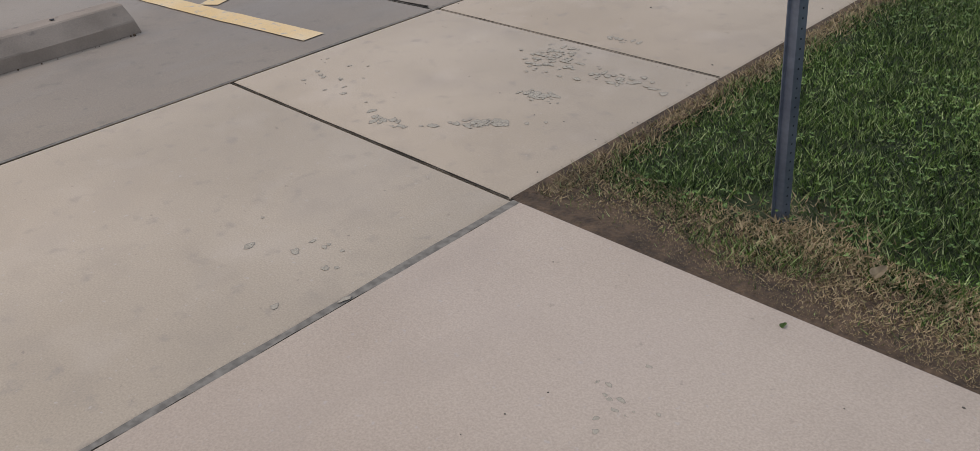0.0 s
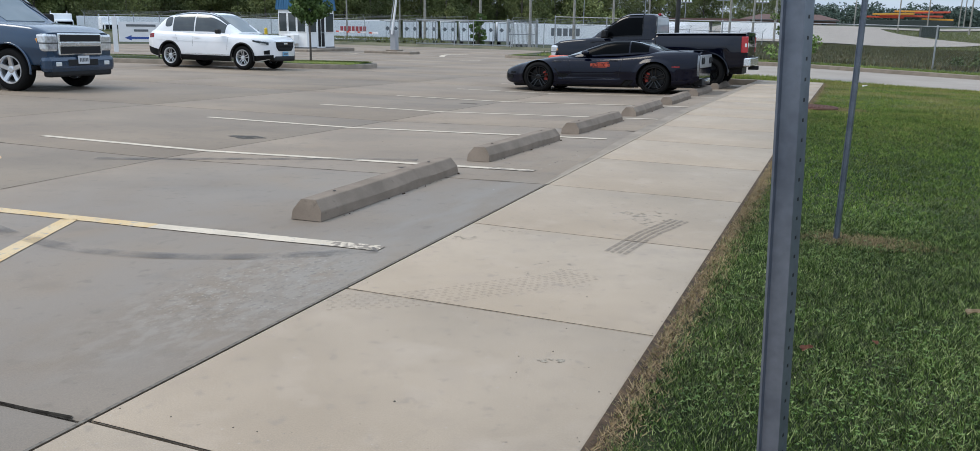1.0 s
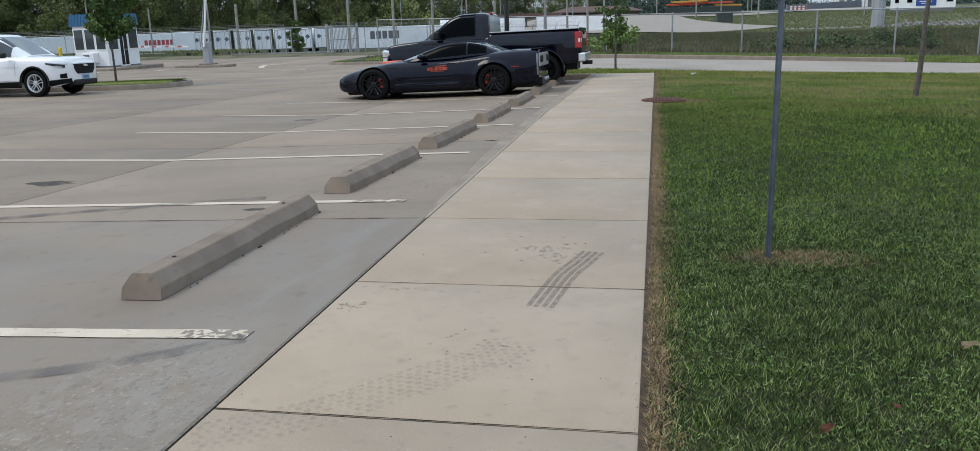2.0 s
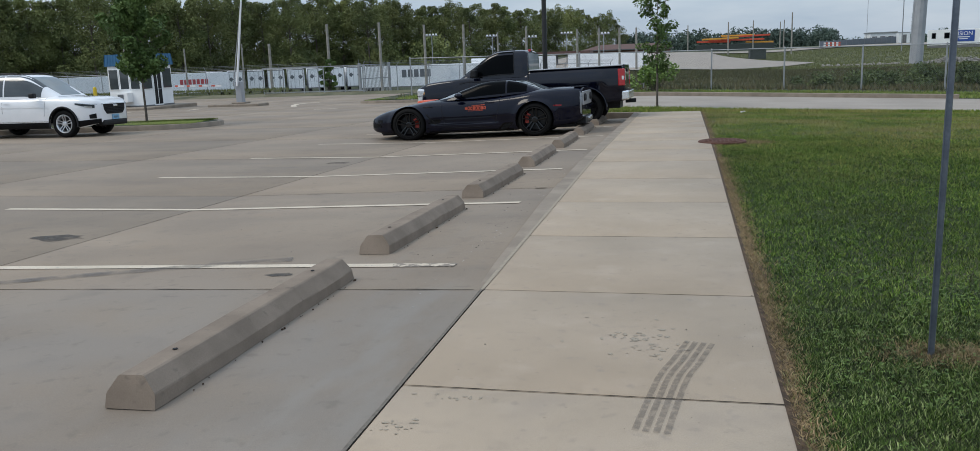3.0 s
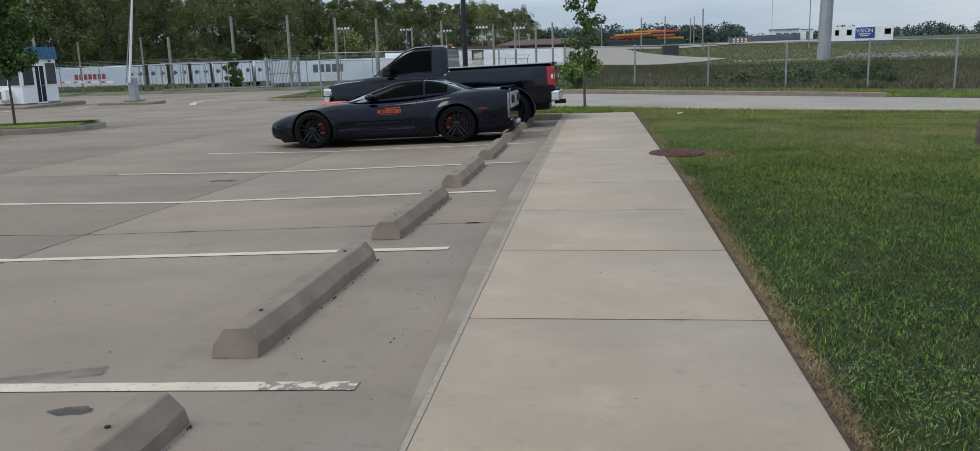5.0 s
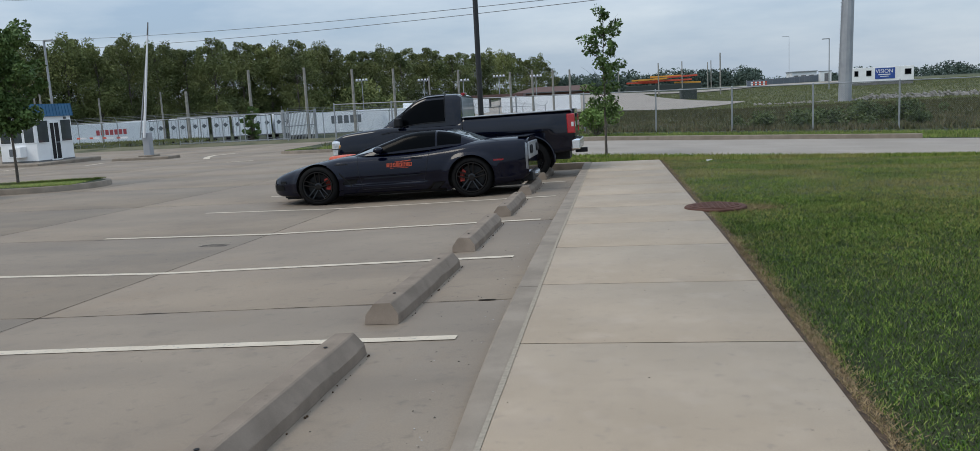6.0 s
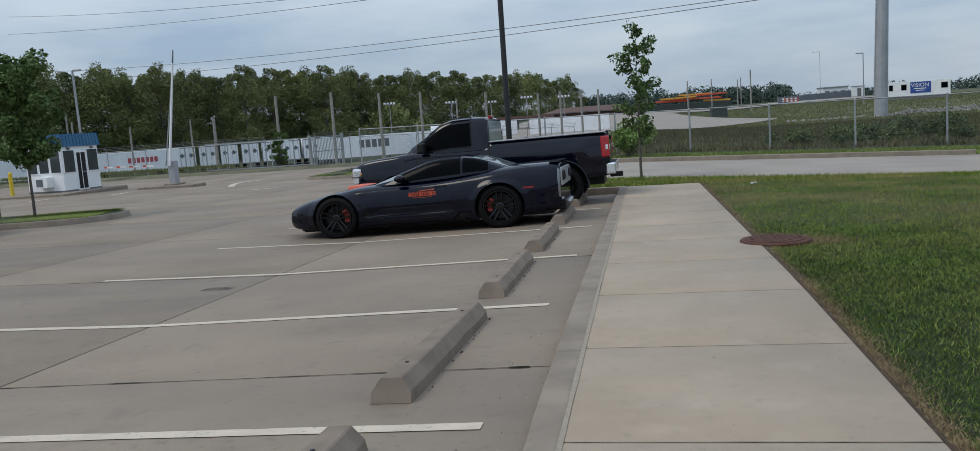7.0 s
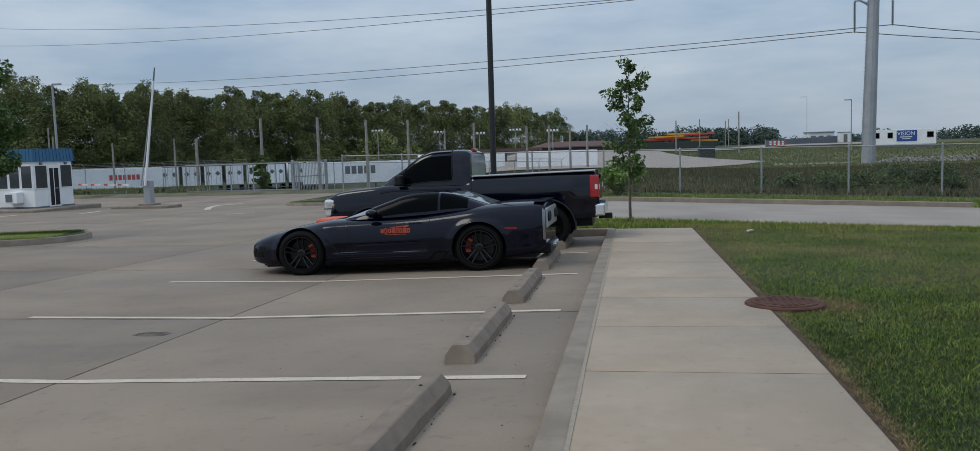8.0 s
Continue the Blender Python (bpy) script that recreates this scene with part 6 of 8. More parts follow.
island("island_1", rounded(-36, -13.6, 20.3, 24.0, 1.7, 14, (-13.6, 22)), 0.15, "kerbed island of mown grass between parking bays and drive", z_lot)
island("island_2", rounded(-16.6, -6, 40.8, 57, 2.0, 3, (-16, 41)), 0.15, "kerbed grass verge beside the yard gate", z_lot)
gate_island = one_box("island_3", (-25.6, -22.4, 41.4, 42.7, -0.95, -0.72), M_curb, bevel=0.05)
tagged(gate_island, "low concrete island under the barrier", "island", kind="structure")
booth_island = one_box("island_4", (-34.5, -28.2, 39.2, 44.6, -1.0, -0.70), M_curb, bevel=0.05)
tagged(booth_island, "low concrete island under the gatehouse", "island", kind="structure")


def gatehouse(m):
    a, b = 1.12, 1.38
    fx, fy = a / 1.65, b / 1.75
    e = empty("gatehouse", m, "small white gatehouse with a blue metal awning roof and dark windows", "gatehouse")
    one_box("wall", (-a, a, -b, b, 0, 2.45), M_booth, e, bevel=0.02)
    bm = bmesh.new()
    lo = [bm.verts.new((x * (a + 0.10), y * (b + 0.10), 2.36)) for x, y in ((-1, -1), (1, -1), (1, 1), (-1, 1))]
    hi = [bm.verts.new((x * (a + 0.04), y * (b + 0.04), 3.02)) for x, y in ((-1, -1), (1, -1), (1, 1), (-1, 1))]
    for k in range(4):
        bm.faces.new((lo[k], lo[(k + 1) % 4], hi[(k + 1) % 4], hi[k]))
    bm.faces.new(hi)
    bm.faces.new(lo[::-1])
    roof = part("roof", bm, M_awning, e, "blue ribbed metal mansard roof")
    for k in range(13):
        t = -1 + k / 6
        for p, q in (((t * (a + 0.10), -b - 0.105, 2.37), (t * (a + 0.04), -b - 0.045, 3.02)), ((a + 0.105, t * (b + 0.10), 2.37), (a + 0.045, t * (b + 0.04), 3.02))):
            bm = bmesh.new()
            tube(bm, [p, q], 0.016, 4)
            part("rib", bm, M_awning, roof)
    for x0, x1 in ((-1.58 * fx, -0.55 * fx), (-0.50 * fx, 0.50 * fx), (0.55 * fx, 1.58 * fx)):
        f = one_box("window_frame", (x0, x1, -b - 0.03, -b + 0.01, 1.00, 2.20), M_booth, e, bevel=0.01)
        one_box("pane", (x0 + 0.06, x1 - 0.06, -b - 0.04, -b - 0.025, 1.05, 2.15), M_glass_mid, f)
    for y0, y1 in ((-1.68 * fy, -0.56 * fy), (0.56 * fy, 1.68 * fy)):
        f = one_box("window_frame", (a - 0.01, a + 0.03, y0, y1, 0.98, 2.20), M_booth, e, bevel=0.01)
        one_box("pane", (a + 0.025, a + 0.04, y0 + 0.06, y1 - 0.06, 1.03, 2.15), M_glass_mid, f)
    door = one_box("door", (a - 0.01, a + 0.035, -0.52 * fy, 0.52 * fy, 0.04, 2.12), M_booth, e, bevel=0.01, label="half-glazed door, its dark inside painted as a flat black sheet")
    # This pane is a flat black sheet standing for the unlit inside.
    one_box("pane", (a + 0.03, a + 0.045, -0.40 * fy, 0.40 * fy, 0.12, 2.02), M_dark, door)
    one_box("door_bar", (a + 0.046, a + 0.056, -0.06, -0.02, 0.12, 2.02), M_booth, door)
    one_box("push_bar", (a + 0.046, a + 0.062, -0.02, 0.30, 0.95, 1.02), M_grey_bar, door)
    one_box("base_band", (-a - 0.015, a + 0.015, -b - 0.015, b + 0.015, 0, 0.10), M_skirt, e)
    ac = one_box("air_conditioner", (-0.30, 0.45, -b - 0.45, -b, 0.30, 0.85), M_booth, e, bevel=0.02)
    one_box("vent_grille", (-0.22, 0.18, -b - 0.465, -b - 0.445, 0.38, 0.76), M_grey_bar, ac)
    one_box("wall_lamp", (a, a + 0.10, -0.95, -0.80, 2.20, 2.32), M_grey_bar, e, bevel=0.02)
    one_box("wall_lamp", (a, a + 0.10, 0.80, 0.95, 2.20, 2.32), M_grey_bar, e, bevel=0.02)
    return e


gatehouse(pose(-30.22, 42.12, -0.72, 0, 0, -4))
bm = bmesh.new()
tube(bm, [(-31.9, 40.15, -0.8), (-31.9, 40.15, 0.45), (-31.9, 40.15, 0.52)], [0.10, 0.10, 0.05], 12)
tagged(part("bollard", bm, M_bollard), "yellow painted steel bollard beside the gatehouse", "bollard")

barrier = empty("barrier_gate", pose(-23.85, 42.1, -0.72), "grey barrier cabinet with a raised white boom", "barrier")
one_box("cabinet", (-0.18, 0.20, -0.20, 0.20, 0, 1.25), M_tower, barrier, bevel=0.03)
one_box("cabinet_base", (-0.42, 0.42, -0.35, 0.35, 0, 0.08), M_curb, barrier, bevel=0.02)
bm = bmesh.new()
tube(bm, [(0.0, -0.28, 1.0), (0.80, -0.28, 6.2)], [0.075, 0.045], 6)
part("boom", bm, M_white, barrier, "raised white boom")
bm = bmesh.new()
tube(bm, [(-0.22, -0.28, 1.0), (0.70, -0.28, 5.7)], [0.035, 0.02], 6)
part("stay", bm, M_fence, barrier)
bm = bmesh.new()
tube(bm, [(0.80, -0.28, 6.2), (0.90, -0.28, 6.85)], [0.045, 0.03], 6)
part("boom_tip", bm, M_skirt, barrier)
arm = empty("striped_barrier", pose(-25.6, 43.2, 0.30, 0, 0, 150), "lowered red and white striped barrier arm", "barrier")
for k in range(8):
    one_box("stripe", (k * 0.75, k * 0.75 + (0.40 if k % 2 else 1.10) - (0.35 if k % 2 == 0 and k else 0.0), -0.03, 0.03, -0.05, 0.05), M_red_paint if k % 2 else M_white, arm)

# directional sign behind the bays
direct = empty("direction_sign", pose(-27.4, 25.2, z_lot(-28, 25.6) + 0.14, 0, 0, 38), "white direction board with a blue arrow on white posts", "sign")
for x in (-1.1, 1.1):
    one_box("post", (x - 0.10, x + 0.10, -0.05, 0.05, 0, 1.55), M_white, direct, bevel=0.01)
one_box("board", (-0.95, 0.95, -0.04, 0.04, 0.45, 1.32), M_white, direct, bevel=0.01)
one_box("arrow_bar", (-0.45, 0.65, -0.052, -0.04, 0.58, 0.67), M_blue_sign, direct)
bm = bmesh.new()
bm.faces.new([bm.verts.new(p) for p in ((-0.72, -0.05, 0.625), (-0.42, -0.05, 0.51), (-0.42, -0.05, 0.74))])
part("arrow_head", bm, M_blue_sign, direct)
for z0, w in ((1.12, 0.62), (0.90, 0.30)):
    one_box("text_bar", (-w, w, -0.050, -0.04, z0, z0 + 0.10), M_grey_bar, direct)


# ---- leaves and trees ----
def leaf_mesh(name, centres, radii, per, size, seed, flat=0.6, corners=4):
    """Many small bent leaves, scattered through clumps."""
    rng = np.random.default_rng(seed)
    c = np.repeat(np.asarray(centres, float), per, axis=0)
    r = np.repeat(np.asarray(radii, float), per)
    d = rng.normal(size=(len(c), 3))
    d /= np.linalg.norm(d, axis=1)[:, None]
    p = c + d * (r * rng.uniform(0.35, 1.0, len(c)) ** 0.6)[:, None] * np.array([1, 1, 0.85])
    u = rng.normal(size=(len(c), 3))
    u /= np.linalg.norm(u, axis=1)[:, None]
    v = np.cross(u, rng.normal(size=(len(c), 3)))
    v /= np.linalg.norm(v, axis=1)[:, None]
    s = (size * rng.uniform(0.6, 1.4, len(c)))[:, None]
    q = [p - u * s, p + v * s * flat, p + u * s, p - v * s * flat] if corners == 4 else [p - u * s, p + v * s * flat, p + u * s]
    q = np.stack(q, axis=1).reshape(-1, 3)
    return raw_mesh(name, q, corners, np.arange(len(q)))


def woodland_tree(seed, h):
    """A tall tree: a trunk with limbs, a ragged crown of leaf clumps."""
    rnd = random.Random(seed)
    e = empty("woodland_tree", label="tall leafy tree in the wood behind the trailer yard", category="tree", group="woodland edge")
    bm = bmesh.new()
    tube(bm, [(0, 0, 0), (rnd.uniform(-0.2, 0.2), 0, h * 0.4), (rnd.uniform(-0.4, 0.4), 0, h * 0.9)], [0.26, 0.18, 0.04], 6)
    cs, rs = [], []
    for k in range(84):
        t = rnd.uniform(0.04, 1.0)
        a = rnd.uniform(0, 6.283)
        spread = h * 0.27 * (math.sin(math.pi * min(1, 0.22 + t * 0.74)) ** 0.6) * rnd.uniform(0.3, 1.0)
        c = (spread * math.cos(a), spread * math.sin(a), h * t - 0.8)
        cs.append(c)
        rs.append(rnd.uniform(1.0, 1.75) * (h / 17) * (0.62 if t > 0.88 else 1))
        if k % 3 == 0:
            tube(bm, [(0, 0, max(1, c[2] - h * 0.15)), c], [0.08, 0.02], 4)
    part("trunk", bm, M_bark, e)
    part_mesh("crown", leaf_mesh("crown", cs, rs, 128, 0.25, seed, 0.8, 3), M_wood_leaf, e)
    return e


kinds = [woodland_tree(100 + k, h) for k, h in enumerate((20.6, 22.4, 19.8, 23.0, 21.4))]
placed = set()
tree_line = curve((0, 0.84), (0.39, 0.89), (0.47, 0.97), (0.61, 1.03), (0.76, 1.16), (0.92, 1.44), (1.0, 1.80))
rnd = random.Random(5)
rows = []
for k in range(96):
    t = k / 95
    az = radians(58 - 53.6 * t)
    dist = 208 * tree_line(t)
    rows.append((az, dist + rnd.uniform(-5, 9) + (k % 3) * 8))
for k, (az, dist) in enumerate(rows):
    x, y = 0.4 - dist * math.sin(az), 1 + dist * math.cos(az)
    v = rnd.randrange(5)
    m = pose(x, y, -3.7, 0, 0, rnd.uniform(0, 360)) @ Matrix.Diagonal((1, 1, 1, 1))
    if v not in placed:
        kinds[v].matrix_world = m
        placed.add(v)
    else:
        copy_thing(kinds[v], m)


def young_tree(name, m, height, clear, width, leaves, size, leaf, seed, label, limbs=14, lean=0.0, twigs=6):
    rnd = random.Random(seed)
    e = empty(name, m, label, "tree")
    bm = bmesh.new()
    axis = [Vector((lean * z + 0.04 * noise.noise((z, seed, 0)), 0.04 * noise.noise((z, 0, seed)), z)) for z in np.linspace(0, height * 0.97, 12)]
    tube(bm, axis, [max(0.006, 0.042 * (height / 4) * (1 - k / 12.5)) for k in range(12)], 8)
    part("trunk", bm, M_bark, e)
    cs, rs = [], []
    bm = bmesh.new()
    for k in range(limbs):
        t = clear + (1 - clear) * (k + 0.5) / limbs
        a = k * 2.4 + rnd.uniform(-0.4, 0.4)
        shape = math.sin(math.pi * (0.12 + 0.80 * (t - clear) / (1 - clear))) ** 0.7
        ln = width * shape * rnd.uniform(0.55, 1.05)
        base = axis[min(11, int(t * 11.5))]
        tip = base + Vector((math.cos(a) * ln, math.sin(a) * ln, ln * rnd.uniform(0.35, 0.9)))
        mid = base.lerp(tip, 0.5) + Vector((0, 0, -0.04))
        tube(bm, [base, mid, tip], [0.014, 0.009, 0.003], 5)
        for q in (0.35, 0.6, 0.8, 1.0):
            cs.append(base.lerp(tip, q) + Vector((rnd.uniform(-0.1, 0.1), rnd.uniform(-0.1, 0.1), rnd.uniform(-0.05, 0.1))))
            rs.append(width * rnd.uniform(0.16, 0.30))
    for k in range(twigs):
        base = axis[6 + k % 5]
        a = rnd.uniform(0, 6.28)
        tube(bm, [base, base + Vector((math.cos(a) * width * 0.9, math.sin(a) * width * 0.9, width * 0.7))], [0.006, 0.002], 4)
    part("limbs", bm, M_bark, e)
    part_mesh("crown", leaf_mesh("crown", cs, rs, leaves, size, seed, 0.55), leaf, e)
    return e


young_tree("young_maple", pose(0.30, 24.35, -0.37), 3.75, 0.30, 0.72, 44, 0.05, M_leaf, 11, "young thin maple with sparse green leaves on the verge", limbs=16)
young_tree("island_tree", pose(-15.9, 21.5, -0.26), 3.95, 0.34, 1.05, 120, 0.060, M_leaf, 12, "young tree with a dense rounded green crown on the island", limbs=26, twigs=3)
young_tree("lawn_tree", pose(5.85, 11.2, z_land(5.85, 11.2)), 4.6, 0.55, 0.7, 6, 0.04, M_leaf, 13, "thin young tree with bare twigs on the lawn", limbs=12, lean=0.05, twigs=10)


def bush(name, m, r, h, leaf, seed, label, count=26, per=70, size=0.06):
    rnd = random.Random(seed)
    e = empty(name, m, label, "bush")
    cs = [(rnd.gauss(0, 0.45) * r, rnd.gauss(0, 0.45) * r, rnd.uniform(0.15, 0.85) * h) for _ in range(count)]
    bm = bmesh.new()
    for c in cs:
        tube(bm, [(0, 0, 0), c], [0.018, 0.004], 4)
    part("stems", bm, M_bark, e)
    part_mesh("foliage", leaf_mesh(name, cs, [0.28 * r] * count, per, size, seed), leaf, e)
    return e


bush("shrub", pose(-0.22, 35.0, -0.45), 0.98, 1.5, M_leaf_light, 21, "bright green leafy shrub beside the fence")

bush("vine", pose(-30.0, 69.3, -1.5), 0.75, 3.7, M_leaf, 23, "dark green creeper grown up a yard pole", count=34, per=70, size=0.10)


# ---- chain-link fences ----
def link_material():
    m = mat("chain_link", (0.17, 0.18, 0.19), (0.23, 0.24, 0.25), 3, 0.5, metal=0.5)
    n, l = m.node_tree.nodes, m.node_tree.links
    co = n.new("ShaderNodeTexCoord")
    facs = []
    for turn in (45, -45):
        mp = n.new("ShaderNodeMapping")
        mp.inputs["Rotation"].default_value = (0, radians(turn), 0)
        w = n.new("ShaderNodeTexWave")
        w.inputs["Scale"].default_value = 6.0
        c = n.new("ShaderNodeMath")
        c.operation = "GREATER_THAN"
        c.inputs[1].default_value = 0.9955
        l.new(co.outputs["Object"], mp.inputs["Vector"])
        l.new(mp.outputs["Vector"], w.inputs["Vector"])
        l.new(w.outputs["Fac"], c.inputs[0])
        facs.append(c.outputs["Value"])
    mx = n.new("ShaderNodeMath")
    mx.operation = "MAXIMUM"
    l.new(facs[0], mx.inputs[0])
    l.new(facs[1], mx.inputs[1])
    l.new(mx.outputs["Value"], n["Principled BSDF"].inputs["Alpha"])
    return m


M_link = link_material()


def fence(name, p, q, z0, z1, height, spacing, label, barbed=False, mesh=True):
    """Posts, a top rail, wire mesh, and slanted arms with barbed wire where there are any."""
    p, q = Vector((*p, z0)), Vector((*q, z1))
    length = Vector((q.x - p.x, q.y - p.y, 0)).length
    e = empty(name, pose(p.x, p.y, p.z, 0, 0, math.degrees(math.atan2(q.y - p.y, q.x - p.x))), label, "fence")
    rise = (z1 - z0) / length
    n = max(1, round(length / spacing))
    for k in range(n + 1):
        x = length * k / n
        bm = bmesh.new()
        tube(bm, [(x, 0, rise * x - 0.2), (x, 0, rise * x + height), (x, 0, rise * x + height + 0.04)], [0.036, 0.036, 0.012], 8)
        if barbed:
            tube(bm, [(x, 0, rise * x + height), (x, -0.32, rise * x + height + 0.34)], 0.02, 5)
        part("post", bm, M_fence, e)
    bm = bmesh.new()
    tube(bm, [(0, 0, height - 0.03), (length, 0, height - 0.03 + rise * length)], 0.022, 6)
    part("top_rail", bm, M_fence, e)
    if barbed:
        for k in (0.33, 0.66, 1.0):
            bm = bmesh.new()
            tube(bm, [(0, -0.32 * k, height + 0.34 * k), (length, -0.32 * k, height + 0.34 * k + rise * length)], 0.010, 4)
            part("barbed_wire", bm, M_fence, e)
    if mesh:
        bm = bmesh.new()
        bm.faces.new([bm.verts.new(v) for v in ((0, 0.03, 0.02), (length, 0.03, 0.02 + rise * length), (length, 0.03, height - 0.04 + rise * length), (0, 0.03, height - 0.04))])
        part("wire_mesh", bm, M_link, e, "galvanised chain-link mesh")
    return e


fence("chain_link_fence", (-13.25, 41.3), (30.35, 31.9), -0.55, -0.95, 2.05, 3.2, "grey chain-link fence along the far side of the road")
fence("chain_link_fence", (-72, 63), (-28.0, 62.5), -1.1, -1.1, 2.2, 3.3, "tall chain-link fence round the trailer yard", barbed=True)
fence("chain_link_fence", (-22.9, 59.3), (-6, 82), -0.95, -1.6, 2.05, 3.2, "tall chain-link fence with barbed wire by the yard gate", barbed=True)
yard_gate = empty("yard_gate", pose(-31.4, 59.6, -0.9, 0, 0, 1), "grey steel sliding gate of the trailer yard", "gate")
one_box("gate_frame", (0, 8.5, -0.04, 0.04, 0.1, 0.18), M_fence, yard_gate)
one_box("top_bar", (0, 8.5, -0.04, 0.04, 2.0, 2.08), M_fence, yard_gate)
for k in range(6):
    one_box("upright", (k * 1.7 - 0.03, k * 1.7 + 0.03, -0.03, 0.03, -0.3, 2.1), M_fence, yard_gate)
leaf = empty("gate_leaf", pose(-23.55, 60.3, -1.15, 0, 0, 73), "grey steel gate leaf with close upright bars", "gate")
for x in (0.0, 3.85):
    one_box("post", (x - 0.09, x + 0.09, -0.09, 0.09, -0.2, 2.45), M_fence, leaf, bevel=0.02)
for z in (0.12, 1.25, 2.32):
    one_box("rail", (0.0, 3.85, -0.03, 0.03, z - 0.03, z + 0.03), M_fence, leaf)
for k in range(1, 22):
    one_box("bar", (k * 0.175 - 0.018, k * 0.175 + 0.018, -0.012, 0.012, 0.12, 2.32), M_fence, leaf)
bm = bmesh.new()
tube(bm, [(0, 0, 2.4), (-0.28, -0.15, 2.75)], 0.02, 5)
part("barb_arm", bm, M_fence, leaf)


# ---- trailers, poles, buildings further off ----
def trailer(m, length, label, rear=True, tag=None):
    e = empty("semi_trailer", m, label, "semi-trailer", "trailers in the yard")
    one_box("body", (0, length, -1.29, 1.29, 1.12, 4.08), M_trailer, e, bevel=0.03)
    if rear:
        for y in (-1.27, 0.02):
            d = one_box("rear_door", (-0.03, 0.0, y, y + 1.25, 1.18, 3.98), M_trailer, e, bevel=0.01)
            for k in (0.25, 0.85):
                bm = bmesh.new()
                tube(bm, [(-0.05, y + k, 1.2), (-0.05, y + k, 3.95)], 0.025, 5)
                part("lock_rod", bm, M_fence, d)
            bm = bmesh.new()
            c = Matrix.Translation((-0.04, y + 0.62, 2.9)) @ Matrix.Rotation(radians(45), 4, "X")
            box(bm, -0.01, 0.01, -0.26, 0.26, -0.26, 0.26, m=c)
            part("placard", bm, M_grey_bar, d, "dark diamond shaped placard")
        one_box("rear_frame", (-0.04, 0.02, -1.31, 1.31, 1.02, 1.16), M_skirt, e)
        one_box("frame_top", (-0.04, 0.02, -1.31, 1.31, 3.98, 4.10), M_skirt, e)
        for y in (-1.31, 1.25):
            one_box("frame_side", (-0.04, 0.02, y, y + 0.06, 1.02, 4.1), M_skirt, e)
    one_box("side_rail", (0, length, -1.31, 1.31, 1.05, 1.15), M_skirt, e)
    for x in (1.4, 2.7):
        for y in (-1.0, 1.0):
            bm = bmesh.new()
            tube(bm, [(x, y - 0.28, 0.52), (x, y + 0.28, 0.52)], 0.52, 18)
            part("wheel", bm, M_black_rubber, e)
    for y in (-0.8, 0.8):
        one_box("landing_leg", (length - 3.0, length - 2.85, y - 0.07, y + 0.07, 0.0, 1.1), M_skirt, e)
    one_box("under_guard", (0.0, 0.1, -1.2, 1.2, 0.5, 0.62), M_skirt, e)
    return e


YARD = -3.4
first = trailer(pose(-69.5, 117.5, YARD, 0, 0, 120), 14.6, "white semi-trailer with closed rear doors in the yard")
for k in range(1, 9):
    copy_thing(first, pose(-69.5 + 2.75 * k, 117.5 + 1.35 * k, YARD, 0, 0, 120 - 0.9 * k))


def side_trailer(x, y, turn, length, words, colour, size, label, z=YARD):
    e = trailer(pose(x, y, z, 0, 0, turn), length, label, rear=False)
    for k in range(words):
        a = length * 0.45 + k * size * 0.8
        one_box("print_bar", (a, a + size * 0.6, -1.305, -1.29, 2.4, 2.4 + size), colour, e, label="coloured company print as plain shapes")
    return e


side_trailer(-79.0, 112.0, 34, 13.0, 7, M_trailer_red, 0.75, "long white semi-trailer with red print parked side on")
side_trailer(-91.2, 103.1, 38, 15.5, 0, None, 1, "long white semi-trailer parked side on")
side_trailer(-103.8, 90.9, 42, 15.5, 0, None, 1, "long white semi-trailer parked side on")
side_trailer(-115.7, 77.0, 46, 15.5, 0, None, 1, "long white semi-trailer parked side on")
side_trailer(-126.3, 60.7, 52, 15.5, 0, None, 1, "long white semi-trailer parked side on")
side_trailer(-45.0, 116.1, 20, 13.0, 5, M_grey_bar, 1.1, "white semi-trailer with dark grey print parked side on")
side_trailer(-33.4, 121.0, 18, 13.0, 3, M_utility, 0.5, "white semi-trailer with small green print")
side_trailer(-30.3, 124.3, 8, 12.6, 0, None, 1, "white semi-trailer parked by the depot", -2.75)
side_trailer(-14.5, 115.0, 6, 10.5, 0, None, 1, "white box trailer parked by the depot", -2.7)


